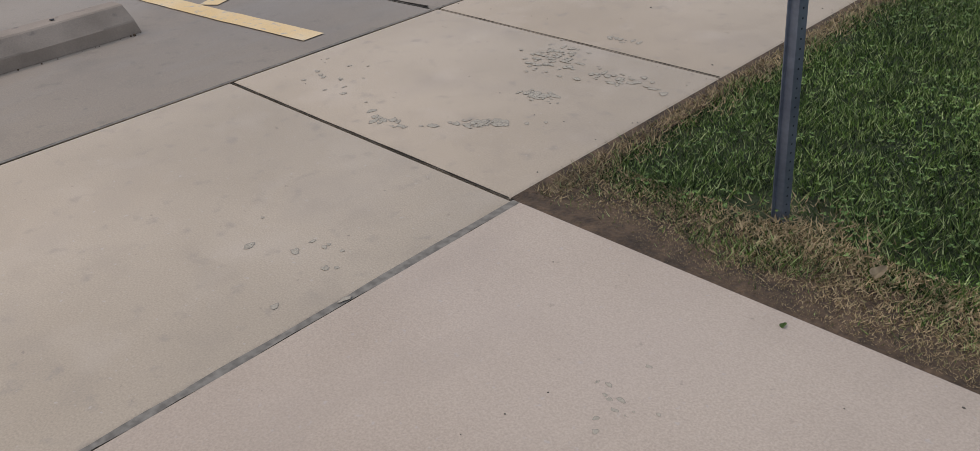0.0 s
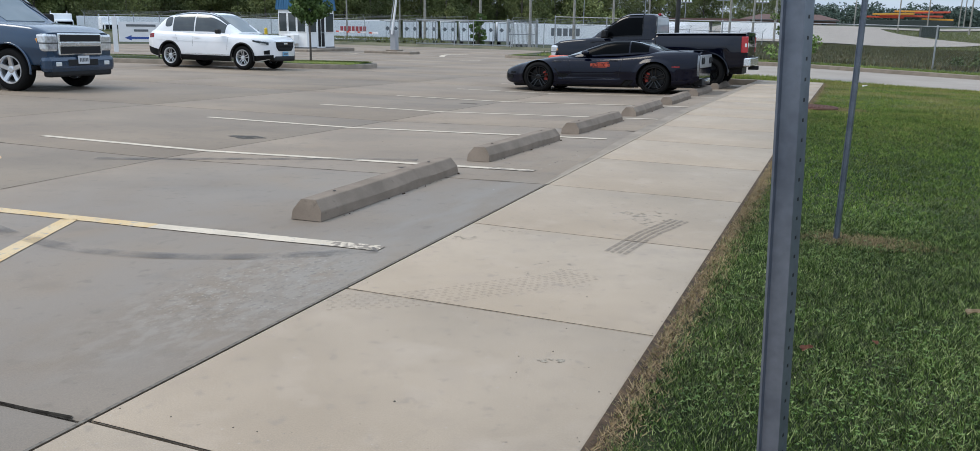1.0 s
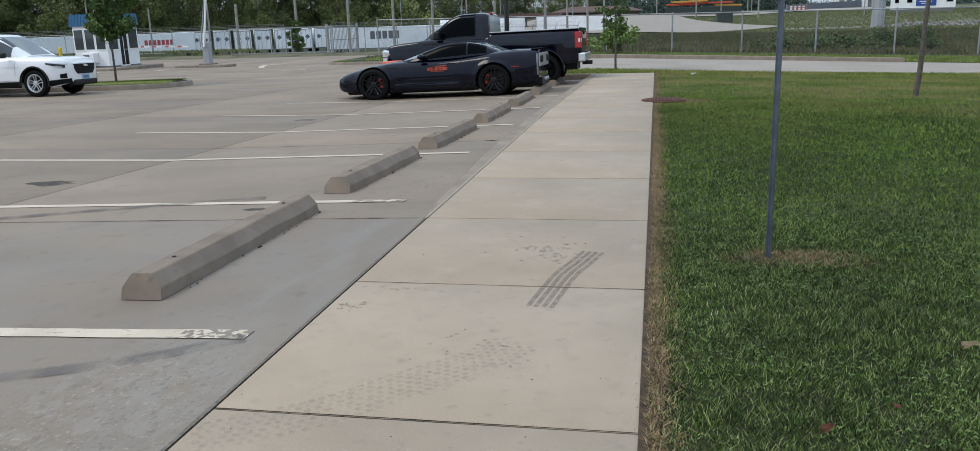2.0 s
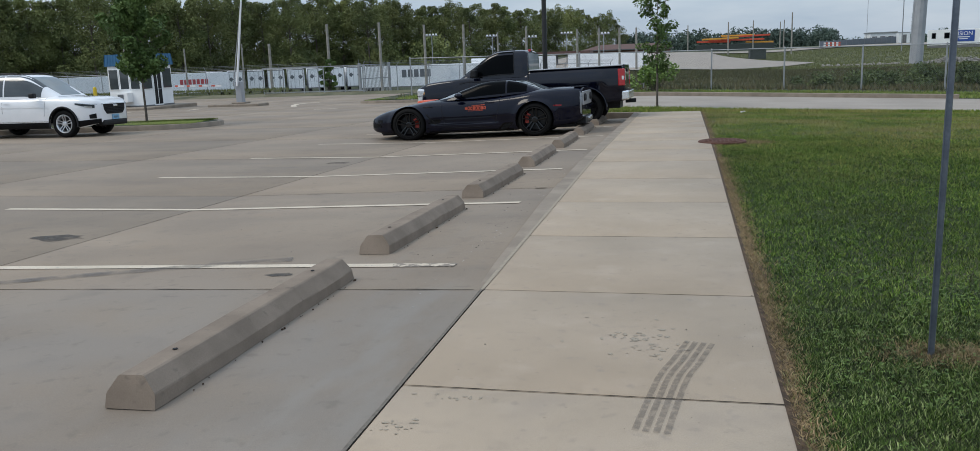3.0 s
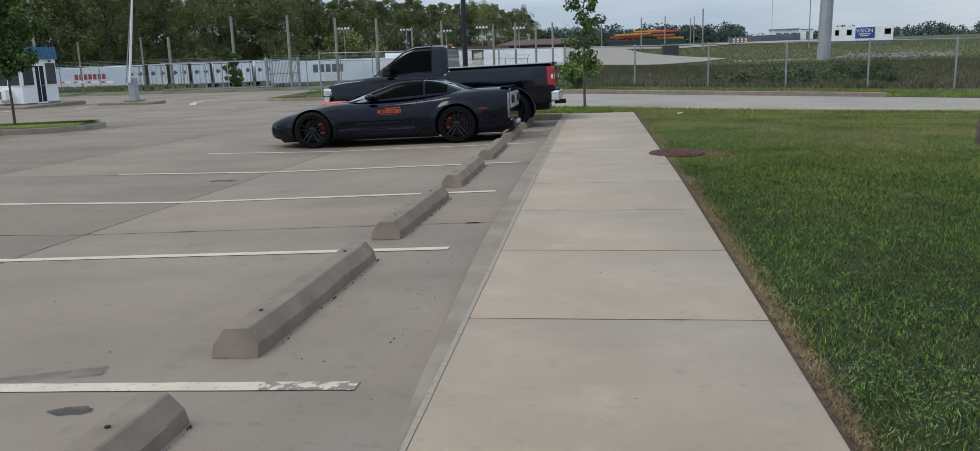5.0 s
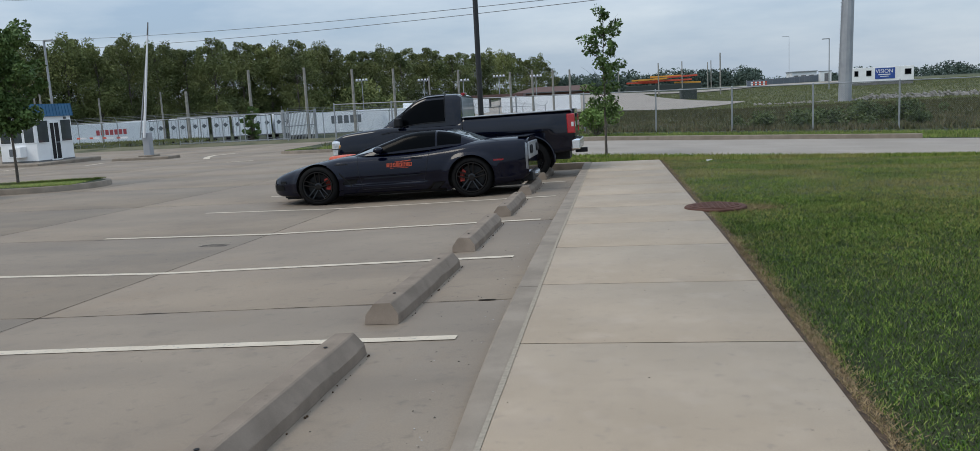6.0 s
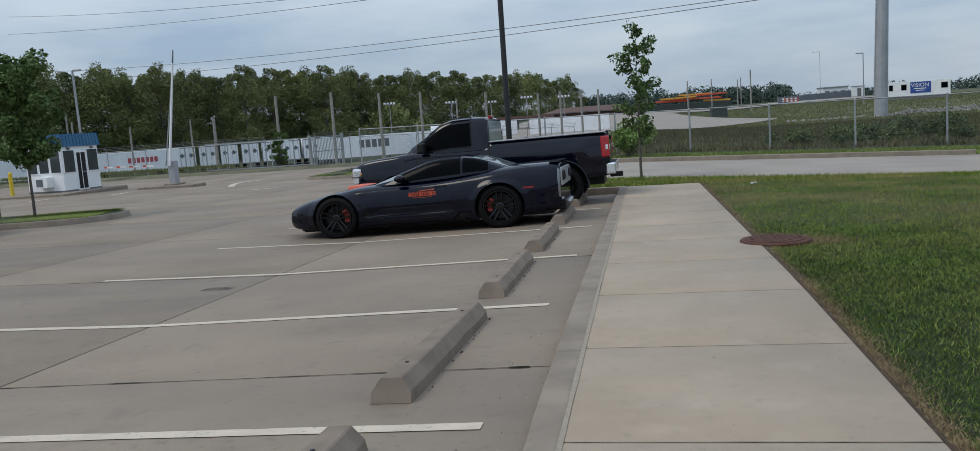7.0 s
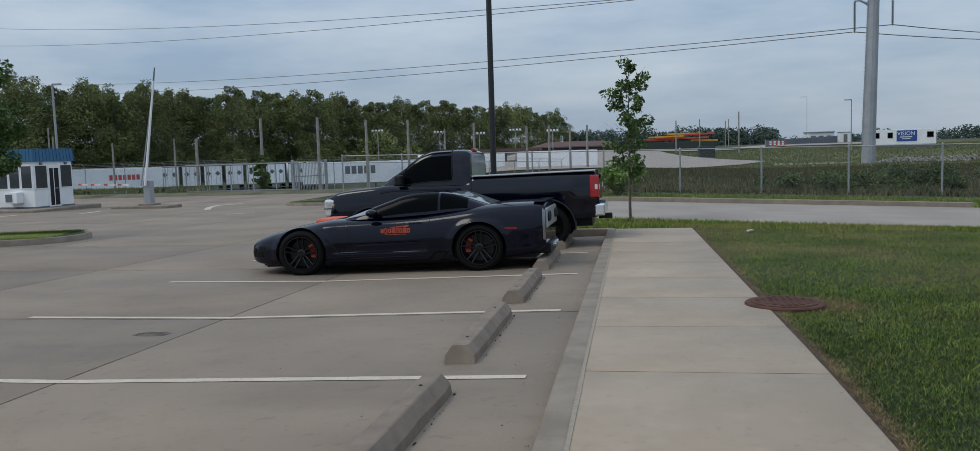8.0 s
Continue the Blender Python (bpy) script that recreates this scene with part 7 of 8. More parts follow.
def tractor(m):
    """A white road tractor: bonnet, cab with a sleeper, stacks, fuel tank and ten wheels."""
    e = empty("truck_tractor", m, "white road tractor with a tall sleeper cab parked in the yard", "truck", "tractors in the yard")
    one_box("sleeper", (-1.6, 0.5, -1.2, 1.2, 1.0, 3.7), M_trailer, e, bevel=0.12)
    one_box("cab", (0.5, 1.7, -1.1, 1.1, 1.0, 2.9), M_trailer, e, bevel=0.15)
    bm = bmesh.new()
    box(bm, 1.6, 3.4, -0.85, 0.85, 0.8, 1.95, bevel=0.20)
    part("bonnet", bm, M_trailer, e)
    one_box("windscreen", (1.62, 1.74, -0.95, 0.95, 2.0, 2.65), M_glass, e, bevel=0.03)
    for s in (-1, 1):
        one_box("side_window", (0.75, 1.5, s * 1.10 - 0.01, s * 1.10 + 0.01, 1.95, 2.6), M_glass, e)
        one_box("fuel_tank", (-0.9, 0.6, s * 1.0 - 0.25, s * 1.0 + 0.25, 0.45, 0.95), M_chrome, e, bevel=0.15)
        bm = bmesh.new()
        tube(bm, [(-1.7, s * 1.05, 0.9), (-1.7, s * 1.05, 4.0)], 0.07, 8)
        part("exhaust_stack", bm, M_chrome, e)
        for x in (2.5, -2.4, -3.7):
            bm = bmesh.new()
            tube(bm, [(x, s * 1.15, 0.52), (x, s * 0.80, 0.52)], 0.52, 16)
            part("wheel", bm, M_black_rubber, e)
    one_box("grille", (3.38, 3.44, -0.6, 0.6, 0.95, 1.8), M_grey_bar, e, bevel=0.02)
    one_box("bumper", (3.3, 3.6, -1.15, 1.15, 0.45, 0.80), M_chrome, e, bevel=0.05)
    one_box("chassis", (-4.4, 2.6, -0.45, 0.45, 0.65, 0.95), M_skirt, e)
    return e


first_tractor = tractor(pose(-98.5, 83.5, z_land(-98.5, 83.5), 0, 0, -30))
copy_thing(first_tractor, pose(-93.5, 87.0, z_land(-93.5, 87.0), 0, 0, -32))
copy_thing(first_tractor, pose(-104.5, 78.0, z_land(-104.5, 78.0), 0, 0, -28))


def pole(name, x, y, z, h, r, material, label, lean=0.0, group="", arm=None):
    e = empty(name, pose(x, y, z), label, "pole", group)
    bm = bmesh.new()
    tube(bm, [(0, 0, -0.3), (lean * h, 0, h)], [r, r * 0.75], 10)
    part("shaft", bm, material, e)
    if arm:
        bm = bmesh.new()
        box(bm, min(0, arm), max(0, arm), -0.10, 0.10, h - 0.08, h + 0.04, bevel=0.02)
        part("lamp_head", bm, M_fence, e)
    return e


pole("light_pole", -2.78, 21.5, -0.45, 9.0, 0.073, M_pole, "dark bronze parking lot light pole in the verge")
for px, py, top in ((-33.7, 65.6, 3.2), (-30.0, 69.6, 4.8), (-26.4, 73.2, 4.9), (-23.4, 77.5, 4.7), (-20.5, 81.4, 4.7), (-15.1, 86.7, 4.4), (-10.6, 93.4, 4.1), (-8.6, 97.7, 4.3), (-6.5, 100.9, 4.3), (-4.7, 104.0, 4.3)):
    pole("yard_pole", px, py, -2.2, top + 2.2, 0.15, M_wood_pole, "grey weathered pole along the trailer yard", group="yard poles")
for px, py, top in ((-62.4, 98.5, 3.9), (-53.8, 97.8, 4.2), (-64.9, 91.0, 4.7), (-23.1, 109.6, 4.6), (-78, 108, 6.5)):
    pole("yard_pole", px, py, -3.3, top + 3.3, 0.13, M_wood_pole, "grey weathered pole along the trailer yard", group="yard poles")
pole("street_lamp", -36.0, 52.0, -1.0, 7.6, 0.09, M_fence, "pale grey street lamp behind the gatehouse", lean=-0.008, arm=0.55)
for px, py, h, arm in ((28.4, 118.7, 6.2, -0.9), (62, 320, 17, -2.5)):
    pole("street_lamp", px, py, 0.6, h, 0.075, M_fence, "grey street lamp far across the field", arm=arm)
for px, py, h in ((9.5, 180, 7), (16.5, 210, 8), (20.6, 170, 8.0), (24.5, 230, 8), (1.6, 210, 7.5), (27.5, 250, 9)):
    pole("field_pole", px, py, -0.3, h, 0.16, M_wood_pole, "thin grey pole far across the field", group="field poles")

# transmission tower: a steel monopole with curved arms and insulators
tower = empty("transmission_pole", pose(26.92, 105.0, -0.9), "tall grey steel transmission pole with insulators and a climbing ladder", "transmission pole")
bm = bmesh.new()
tube(bm, [(0, 0, -1.0), (0.40, 0, 14.6), (0.75, 0, 30)], [0.74, 0.62, 0.48], 12)
part("shaft", bm, M_tower, tower)
bm = bmesh.new()
for k in range(60):
    z = 2 + k * 0.43
    tube(bm, [(0.035 * z - 0.82, -0.2, z), (0.035 * z - 0.82, 0.2, z)], 0.035, 4)
tube(bm, [(-0.75, -0.2, 2), (0.16, -0.2, 28)], 0.035, 4)
part("ladder", bm, M_fence, tower)
for s, zt in ((-1, 18.0), (1, 18.6), (-1, 23.8), (1, 24.4)):
    bm = bmesh.new()
    x0 = zt * 0.026
    tube(bm, [(x0, 0, zt - 1.0), (x0 + s * 0.8, 0, zt - 0.3), (x0 + s * 1.5, 0, zt + 0.05), (x0 + s * 2.0, 0, zt)], [0.16, 0.14, 0.11, 0.09], 8)
    arm_ob = part("arm", bm, M_tower, tower)
    bm = bmesh.new()
    for k in range(14):
        tube(bm, [(x0 + s * 2.0, 0, zt - 0.15 - k * 0.23), (x0 + s * 2.0, 0, zt - 0.24 - k * 0.23)], 0.15, 8)
    tube(bm, [(x0 + s * 2.0, 0, zt), (x0 + s * 2.0, 0, zt - 3.5)], 0.06, 6)
    part("insulator", bm, M_skirt, arm_ob, "dark ribbed insulator string")


def cable(name, p, q, sag, r):
    bm = bmesh.new()
    p, q = Vector(p), Vector(q)
    tube(bm, [p.lerp(q, t) - Vector((0, 0, sag * 4 * t * (1 - t))) for t in np.linspace(0, 1, 25)], [r] * 25, 5)
    return tagged(part(name, bm, M_skirt), "dark overhead power cable strung from the steel pole", "cable", "power cables")


for a, b, zz in ((-1.55, (-205, 262, 25.6), 13.7), (2.5, (-205, 262, 28.8), 14.3), (-1.4, (-205, 259, 46.9), 19.5), (2.6, (-206, 259, 41.3), 20.1)):
    cable("power_cable", (26.92 + a, 105.0, zz), b, 2.2, 0.05)
for a, zz in ((-1.55, 13.7), (2.5, 14.3), (-1.4, 19.5), (2.6, 20.1)):
    cable("power_cable", (26.92 + a, 105.0, zz), (150, 250, zz + 17), 3, 0.055)

# flood lamps in the yard: a thin pole with a cross bar and twin white heads
def flood_lamp(x, y, top):
    z = min(z_land(x, y), YARD) - 0.2
    e = empty("flood_lamp", pose(x, y, z), "white twin-headed flood lamp on a thin grey pole in the yard", "flood lamp", "yard flood lamps")
    h = top - z
    bm = bmesh.new()
    tube(bm, [(0, 0, 0), (0, 0, h - 0.2)], [0.09, 0.06], 8)
    part("pole", bm, M_fence, e)
    one_box("cross_bar", (-1.1, 1.1, -0.06, 0.06, h - 0.35, h - 0.22), M_fence, e)
    for k in (-0.85, -0.3, 0.3, 0.85):
        one_box("lamp_head", (k - 0.15, k + 0.15, -0.28, 0.06, h - 0.22, h + 0.05), M_trailer, e, bevel=0.05, label="white lamp head")


for x, y, top in ((-42.5, 144.7, 5.8), (-32.2, 147.4, 5.3), (-25.5, 148.8, 4.9), (-19.3, 149.7, 5.3), (-12.9, 150.4, 5.0)):
    flood_lamp(x, y, top)

# office trailer with the sign
office = empty("site_office", pose(46.9, 160.3, 0.48, 0, 0, -14) @ Matrix.Diagonal((0.95, 1, 1, 1)), "white site office trailer with a blue name board", "site office")
one_box("body", (-5.3, 5.3, -1.5, 1.5, 0.2, 2.8), M_booth, office, bevel=0.04)
one_box("skirt", (-5.2, 5.2, -1.45, 1.45, -0.9, 0.25), M_skirt, office)
for x0, x1 in ((-4.6, -3.9), (-2.6, -1.7), (3.8, 4.9)):
    f = one_box("window_frame", (x0, x1, -1.53, -1.49, 1.3, 2.3), M_skirt, office)
    one_box("pane", (x0 + 0.08, x1 - 0.08, -1.545, -1.525, 1.38, 2.22), M_glass, f)
board = one_box("name_board", (-1.1, 2.2, -1.56, -1.50, 0.75, 2.6), M_blue_sign, office, label="blue board lettered VISION over a line of small text")
fc = bpy.data.curves.new("letters", "FONT")
fc.body, fc.size, fc.align_x, fc.extrude = "VISION", 0.92, "CENTER", 0.01
letters = new("letters", fc)
letters.parent = board
letters.matrix_local = pose(0.45, -1.575, 1.75, 90, 0, 0)
fc.materials.append(M_white_letters)
one_box("text_bar", (-0.55, 1.45, -1.572, -1.56, 1.40, 1.55), M_white_letters, board)
one_box("text_bar", (-0.25, 1.15, -1.572, -1.56, 1.10, 1.22), M_white_letters, board)

# depot building, crane row and sheds
depot = empty("depot_building", pose(-17.0, 240.0, -0.75, 0, 0, 2), "low brick depot with a brown hipped roof", "building")
one_box("wall", (-9, 14, -4, 4, 0, 3.2), M_brick, depot)
bm = bmesh.new()
a = [bm.verts.new(p) for p in ((-10, -5, 3.1), (15, -5, 3.1), (15, 5, 3.1), (-10, 5, 3.1))]
b = [bm.verts.new(p) for p in ((-5, 0, 4.5), (10, 0, 4.5))]
for f in ((a[0], a[1], b[1], b[0]), (a[1], a[2], b[1]), (a[2], a[3], b[0], b[1]), (a[3], a[0], b[0])):
    bm.faces.new(f)
part("roof", bm, M_roofing, depot)
one_box("fascia", (-9.9, 14.9, -4.95, -4.85, 2.85, 3.12), M_skirt, depot)
for k in range(7):
    w = one_box("window", (-7.5 + k * 3, -6.2 + k * 3, -4.05, -4.0, 0.8, 2.3), M_skirt, depot)
    one_box("pane", (-7.4 + k * 3, -6.3 + k * 3, -4.08, -4.05, 0.9, 2.2), M_glass, w)
canopy = empty("fuel_canopy", pose(-23.5, 150, -2.45, 0, 0, 1), "long brown flat canopy on posts", "canopy")
one_box("roof", (-9, 8.5, -3, 3, 3.95, 4.45), M_roofing, canopy)
for x in (-8, -2.8, 2.4, 7.6):
    one_box("post", (x - 0.15, x + 0.15, -0.15, 0.15, 0, 3.97), M_skirt, canopy)

crane = empty("parked_cranes", pose(16.5, 300.0, z_land(16.5, 300.0), 0, 0, -4), "row of red and yellow crane booms lying parked", "crane")
for k, (x0, x1, z, mm) in enumerate(((-10, 2, 3.9, M_amber_paint), (-8, 10, 3.2, M_red_paint), (-12, -1, 2.7, M_red_paint), (2, 12, 4.3, M_red_paint), (-4, 7, 4.7, M_amber_paint), (4, 13, 2.5, M_amber_paint))):
    bm = bmesh.new()
    box(bm, x0, x1, -0.4 + k * 1.2, 0.4 + k * 1.2, z, z + 0.55, bevel=0.05, m=Matrix.Rotation(radians(1.2 * ((k % 3) - 1)), 4, "Y"))
    part("boom", bm, mm, crane)
one_box("carrier", (-12, 13, -1, 6, -0.3, 2.2), M_utility, crane, bevel=0.1)
shed = empty("far_shed", pose(82.5, 400, 1.85), "pale low warehouse beyond the field", "building")
one_box("wall", (-5.2, 5.2, -6, 6, -2, 3.9), M_booth, shed)
one_box("roof", (-5.5, 5.5, -6.5, 6.5, 3.9, 4.25), M_fence, shed)
for k in range(3):
    one_box("door", (-4.4 + k * 3.2, -2.4 + k * 3.2, -6.08, -6.0, -2, 2.5), M_skirt, shed)
# a slatted storage fence, a striped barricade and a small pale shed across the field
storage = empty("slatted_fence", pose(28.4, 190, 0.0), "grey slatted fence round a far storage yard", "fence")
for k in range(14):
    u, v = k / 14, (k + 1) / 14
    p, q = Vector((26.8 * u, 50 * u, 0.55 + 0.85 * u)), Vector((26.8 * v, 50 * v, 0.55 + 0.85 * v))
    along = (q - p).length
    m = Matrix.Translation(p) @ Matrix.Rotation(math.atan2(q.y - p.y, q.x - p.x), 4, "Z")
    panel = one_box("panel", (0.05, along - 0.05, -0.02, 0.02, -0.25, 1.68), M_galv, storage, m=m)
    one_box("post", (-0.05, 0.05, -0.06, 0.06, -0.3, 1.85), M_fence, storage, m=m)
barricade = empty("road_barricade", pose(28.5, 185, 0.85), "red and white striped road barricade on the drive", "barricade")
for z in (0.35, 0.80):
    for k in range(8):
        one_box("stripe", (k * 0.4, k * 0.4 + 0.4, -0.04, 0.04, z, z + 0.3), M_red_paint if k % 2 else M_booth, barricade)
for x in (0.2, 3.0):
    one_box("leg", (x - 0.05, x + 0.05, 0.04, 0.12, -0.35, 1.1), M_fence, barricade)
hut = empty("storage_hut", pose(53.5, 230, 1.6), "small pale grey hut across the field", "hut")
one_box("wall", (-1.3, 1.3, -1.2, 1.2, -0.4, 2.15), M_booth, hut, bevel=0.03)
one_box("roof", (-1.4, 1.4, -1.3, 1.3, 2.15, 2.3), M_fence, hut)
one_box("door", (-0.4, 0.5, -1.24, -1.2, -0.4, 1.7), M_skirt, hut)
ubox = one_box("utility_box", (-1.3, 1.3, -1.0, 1.0, -0.2, 1.9), M_utility, bevel=0.05, m=pose(12.9, 150.0, z_land(12.9, 150.0), 0, 0, 5))
tagged(ubox, "dark green pad-mounted transformer box in the field", "utility box")

# field drive, rubble, weeds, far woods
apron_low = curve((-30, 96), (-3, 100), (5, 94.5), (12.5, 109), (18.4, 123.5))
apron_up = curve((-30, 205), (5, 205), (8.2, 166), (12, 147), (18.4, 126))
bm = bmesh.new()
rows = []
for x in np.linspace(-26, 18.4, 38):
    rows.append([bm.verts.new((x, y, z_land(x, y) + 0.10)) for y in np.linspace(apron_low(x), apron_up(x), 14)])
for p, q in zip(rows, rows[1:]):
    for k in range(13):
        bm.faces.new((p[k], q[k], q[k + 1], p[k + 1]))
rows = []
for x in np.linspace(5, 60, 24):
    rows.append([bm.verts.new((x, y, z_land(x, y) + 0.12)) for y in np.linspace(188, 204, 5)])
for p, q in zip(rows, rows[1:]):
    for k in range(4):
        bm.faces.new((p[k], q[k], q[k + 1], p[k + 1]))
tagged(part("road_far", bm, M_road), "pale concrete apron and drive beyond the field", "road", kind="structure")


def blades(name, pts, heights, widths, material, label, seed, lean=0.5, kind="stuff", category="grass"):
    """Single grass blades at the given plan points, three corners each."""
    rng = np.random.default_rng(seed)
    n = len(pts)
    a = rng.uniform(0, 2 * np.pi, n)
    d = np.stack([np.cos(a), np.sin(a), np.zeros(n)], 1)
    b = rng.uniform(0, 2 * np.pi, n)
    l = np.stack([np.cos(b), np.sin(b), np.zeros(n)], 1) * (heights * lean * rng.uniform(0.2, 1.3, n))[:, None]
    up = np.array([0, 0, 1.0]) * heights[:, None]
    w = widths[:, None]
    v = np.stack([pts - d * w / 2, pts + d * w / 2, pts + up + l], 1).reshape(-1, 3)
    me = raw_mesh(name, v, 3, np.arange(len(v)))
    return tagged(part_mesh(name, me, material), label, category, kind=kind)


def scatter(n, x0, x1, y0, y1, seed, keep=None):
    rng = np.random.default_rng(seed)
    p = np.stack([rng.uniform(x0, x1, n), rng.uniform(y0, y1, n)], 1)
    if keep is not None:
        p = p[[keep(x, y) for x, y in p]]
    z = np.array([z_land(x, y) - 0.02 for x, y in p])
    return np.column_stack([p, z])


def island_material(name, tones, rough=0.75, faded=None, dry=0.8):
    """A leaf material that takes one of several tones for each blade."""
    m = bpy.data.materials.new(name)
    m.use_nodes = True
    n, l = m.node_tree.nodes, m.node_tree.links
    b = n["Principled BSDF"]
    b.inputs["Roughness"].default_value = rough
    b.inputs["Specular IOR Level"].default_value = 0.3
    g = n.new("ShaderNodeNewGeometry")
    r = n.new("ShaderNodeValToRGB")
    e = r.color_ramp.elements
    e[0].color, e[1].color = (*tones[0], 1), (*tones[-1], 1)
    for k, c in enumerate(tones[1:-1]):
        x = e.new((k + 1) / (len(tones) - 1))
        x.color = (*c, 1)
    l.new(g.outputs["Random Per Island"], r.inputs["Fac"])
    t = n.new("ShaderNodeTexNoise")
    t.inputs["Scale"].default_value = 0.9
    mr = n.new("ShaderNodeMapRange")
    mr.inputs["From Min"].default_value, mr.inputs["From Max"].default_value = 0.3, 0.7
    mr.inputs["To Min"].default_value, mr.inputs["To Max"].default_value = 0.72, 1.25
    v = n.new("ShaderNodeVectorMath")
    v.operation = "SCALE"
    l.new(g.outputs["Position"], t.inputs["Vector"])
    l.new(t.outputs["Fac"], mr.inputs["Value"])
    l.new(r.outputs["Color"], v.inputs[0])
    l.new(mr.outputs["Result"], v.inputs["Scale"])
    l.new(v.outputs["Vector"], b.inputs["Base Color"])
    # Dark clumps paint the self-shadow among leaves and blades into the colour.
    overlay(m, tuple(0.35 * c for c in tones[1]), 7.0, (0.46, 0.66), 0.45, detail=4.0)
    if faded:
        overlay(m, faded, 0.55, (0.42, 0.60), dry, detail=6.0)
    return m


# Near-black and pale end tones paint shadow gaps and blade glints.
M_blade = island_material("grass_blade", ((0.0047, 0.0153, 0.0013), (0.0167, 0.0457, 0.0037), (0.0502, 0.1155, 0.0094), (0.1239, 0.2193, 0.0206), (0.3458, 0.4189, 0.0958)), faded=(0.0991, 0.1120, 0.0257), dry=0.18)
M_blade_far = island_material("faded_grass_blade", ((0.0600, 0.1243, 0.0122), (0.1177, 0.1977, 0.0211), (0.1943, 0.2609, 0.0355), (0.3331, 0.3275, 0.0866)), faded=(0.3220, 0.2532, 0.0999), dry=0.60)
M_blade_island = island_material("island_grass_blade", ((0.1063, 0.1688, 0.0322), (0.1625, 0.2313, 0.0483), (0.2250, 0.2812, 0.0690), (0.3000, 0.3000, 0.1035)))
M_straw = island_material("straw", ((0.26, 0.185, 0.095), (0.40, 0.30, 0.165), (0.22, 0.145, 0.075), (0.13, 0.12, 0.045)))
M_bank = island_material("bank_grass", ((0.070, 0.068, 0.030), (0.100, 0.094, 0.042), (0.058, 0.072, 0.022), (0.125, 0.108, 0.056)))
M_field = island_material("field_grass", ((0.102, 0.122, 0.040), (0.135, 0.152, 0.052), (0.170, 0.172, 0.072)))
M_rough_grass = island_material("rough_grass", ((0.0550, 0.0725, 0.0250), (0.0975, 0.1075, 0.0425), (0.1475, 0.1275, 0.0675), (0.0475, 0.0700, 0.0213)), faded=(0.1475, 0.1200, 0.0675), dry=0.6)


random.seed(3)


def edge_fade(x, y):
    """Grass thins out at the ragged brown edge of the paths."""
    d = min(x - 1.57, y + 4.25)
    if math.hypot(x - 2.2, y + 3.89) < 0.16 or math.hypot(x - 2.225, y - 0.70) < 0.13:
        return random.random() < 0.25
    if math.hypot(x - 1.72, y - 10.27) < 0.37:
        return False
    edge = 0.068 + 0.055 * noise.noise((x * 2.2, y * 2.2, 7)) + 0.03 * noise.noise((x * 9, y * 9, 3)) + (0.045 + 0.11 * noise.noise((x * 3, 2, 7)) if y < -3.85 else 0.0)
    return d > edge or random.random() < 0.14


def lawn(n, x0, x1, y0, y1, h, w, seed, tag, blade, share):
    p = scatter(n, x0, x1, y0, y1, seed, lambda x, y: edge_fade(x, y) and random.random() < share(x, y + 0.9 * noise.noise((x * 0.7, y * 0.7, seed))))
    rng = np.random.default_rng(seed + 1)
    clump = np.array([0.80 + 0.55 * noise.noise((a * 5.5, b * 5.5, 2)) + 0.35 * noise.noise((a * 14, b * 14, 6)) for a, b, _ in p])
    blades("lawn_grass", p, h * clump * rng.uniform(0.5, 1.3, len(p)), w * rng.uniform(0.7, 1.3, len(p)), blade, tag, seed + 2, lean=1.05)


# Darkest and palest tones again put gap shade and glints into the blades.
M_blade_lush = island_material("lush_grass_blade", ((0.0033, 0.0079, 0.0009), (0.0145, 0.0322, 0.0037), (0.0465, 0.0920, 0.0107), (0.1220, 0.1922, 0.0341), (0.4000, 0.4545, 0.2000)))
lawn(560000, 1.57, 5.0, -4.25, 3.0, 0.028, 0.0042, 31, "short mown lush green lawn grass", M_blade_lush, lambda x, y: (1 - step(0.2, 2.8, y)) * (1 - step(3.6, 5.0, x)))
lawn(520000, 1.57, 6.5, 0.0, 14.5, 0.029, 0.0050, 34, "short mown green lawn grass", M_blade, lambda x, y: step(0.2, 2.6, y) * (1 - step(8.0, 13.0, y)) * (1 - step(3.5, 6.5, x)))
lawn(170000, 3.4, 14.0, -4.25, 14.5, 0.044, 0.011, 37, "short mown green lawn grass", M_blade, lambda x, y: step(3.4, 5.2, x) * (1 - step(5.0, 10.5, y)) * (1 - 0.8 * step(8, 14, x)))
lawn(300000, 1.57, 14, 4.5, 19.9, 0.036, 0.0068, 40, "mown lawn grass, faded brown in patches", M_blade_far, lambda x, y: step(4.5, 10.5, y) * (1 - 0.6 * step(9, 14, x)))
p = scatter(50000, -4.0, 16, 20.15, 25, 43, lambda x, y: not on_road(x, y, 0.05) and y < road_near(x))
rng = np.random.default_rng(44)
blades("verge_grass", p, 0.08 * rng.uniform(0.5, 1.3, len(p)), 0.018 * rng.uniform(0.7, 1.3, len(p)), M_blade_far, "green grass verge between bays and road", 45)
p = scatter(60000, -12.0, 18, 29.5, 37.8, 46, lambda x, y: y > road_far(x) + 0.2 and y < road_far(x) + 4.6)
rng = np.random.default_rng(47)
blades("verge_grass", p + np.array([0, 0, 0.0]), 0.10 * rng.uniform(0.5, 1.3, len(p)), 0.025 * rng.uniform(0.7, 1.3, len(p)), M_blade_island, "mown grass verge beyond the road", 48)
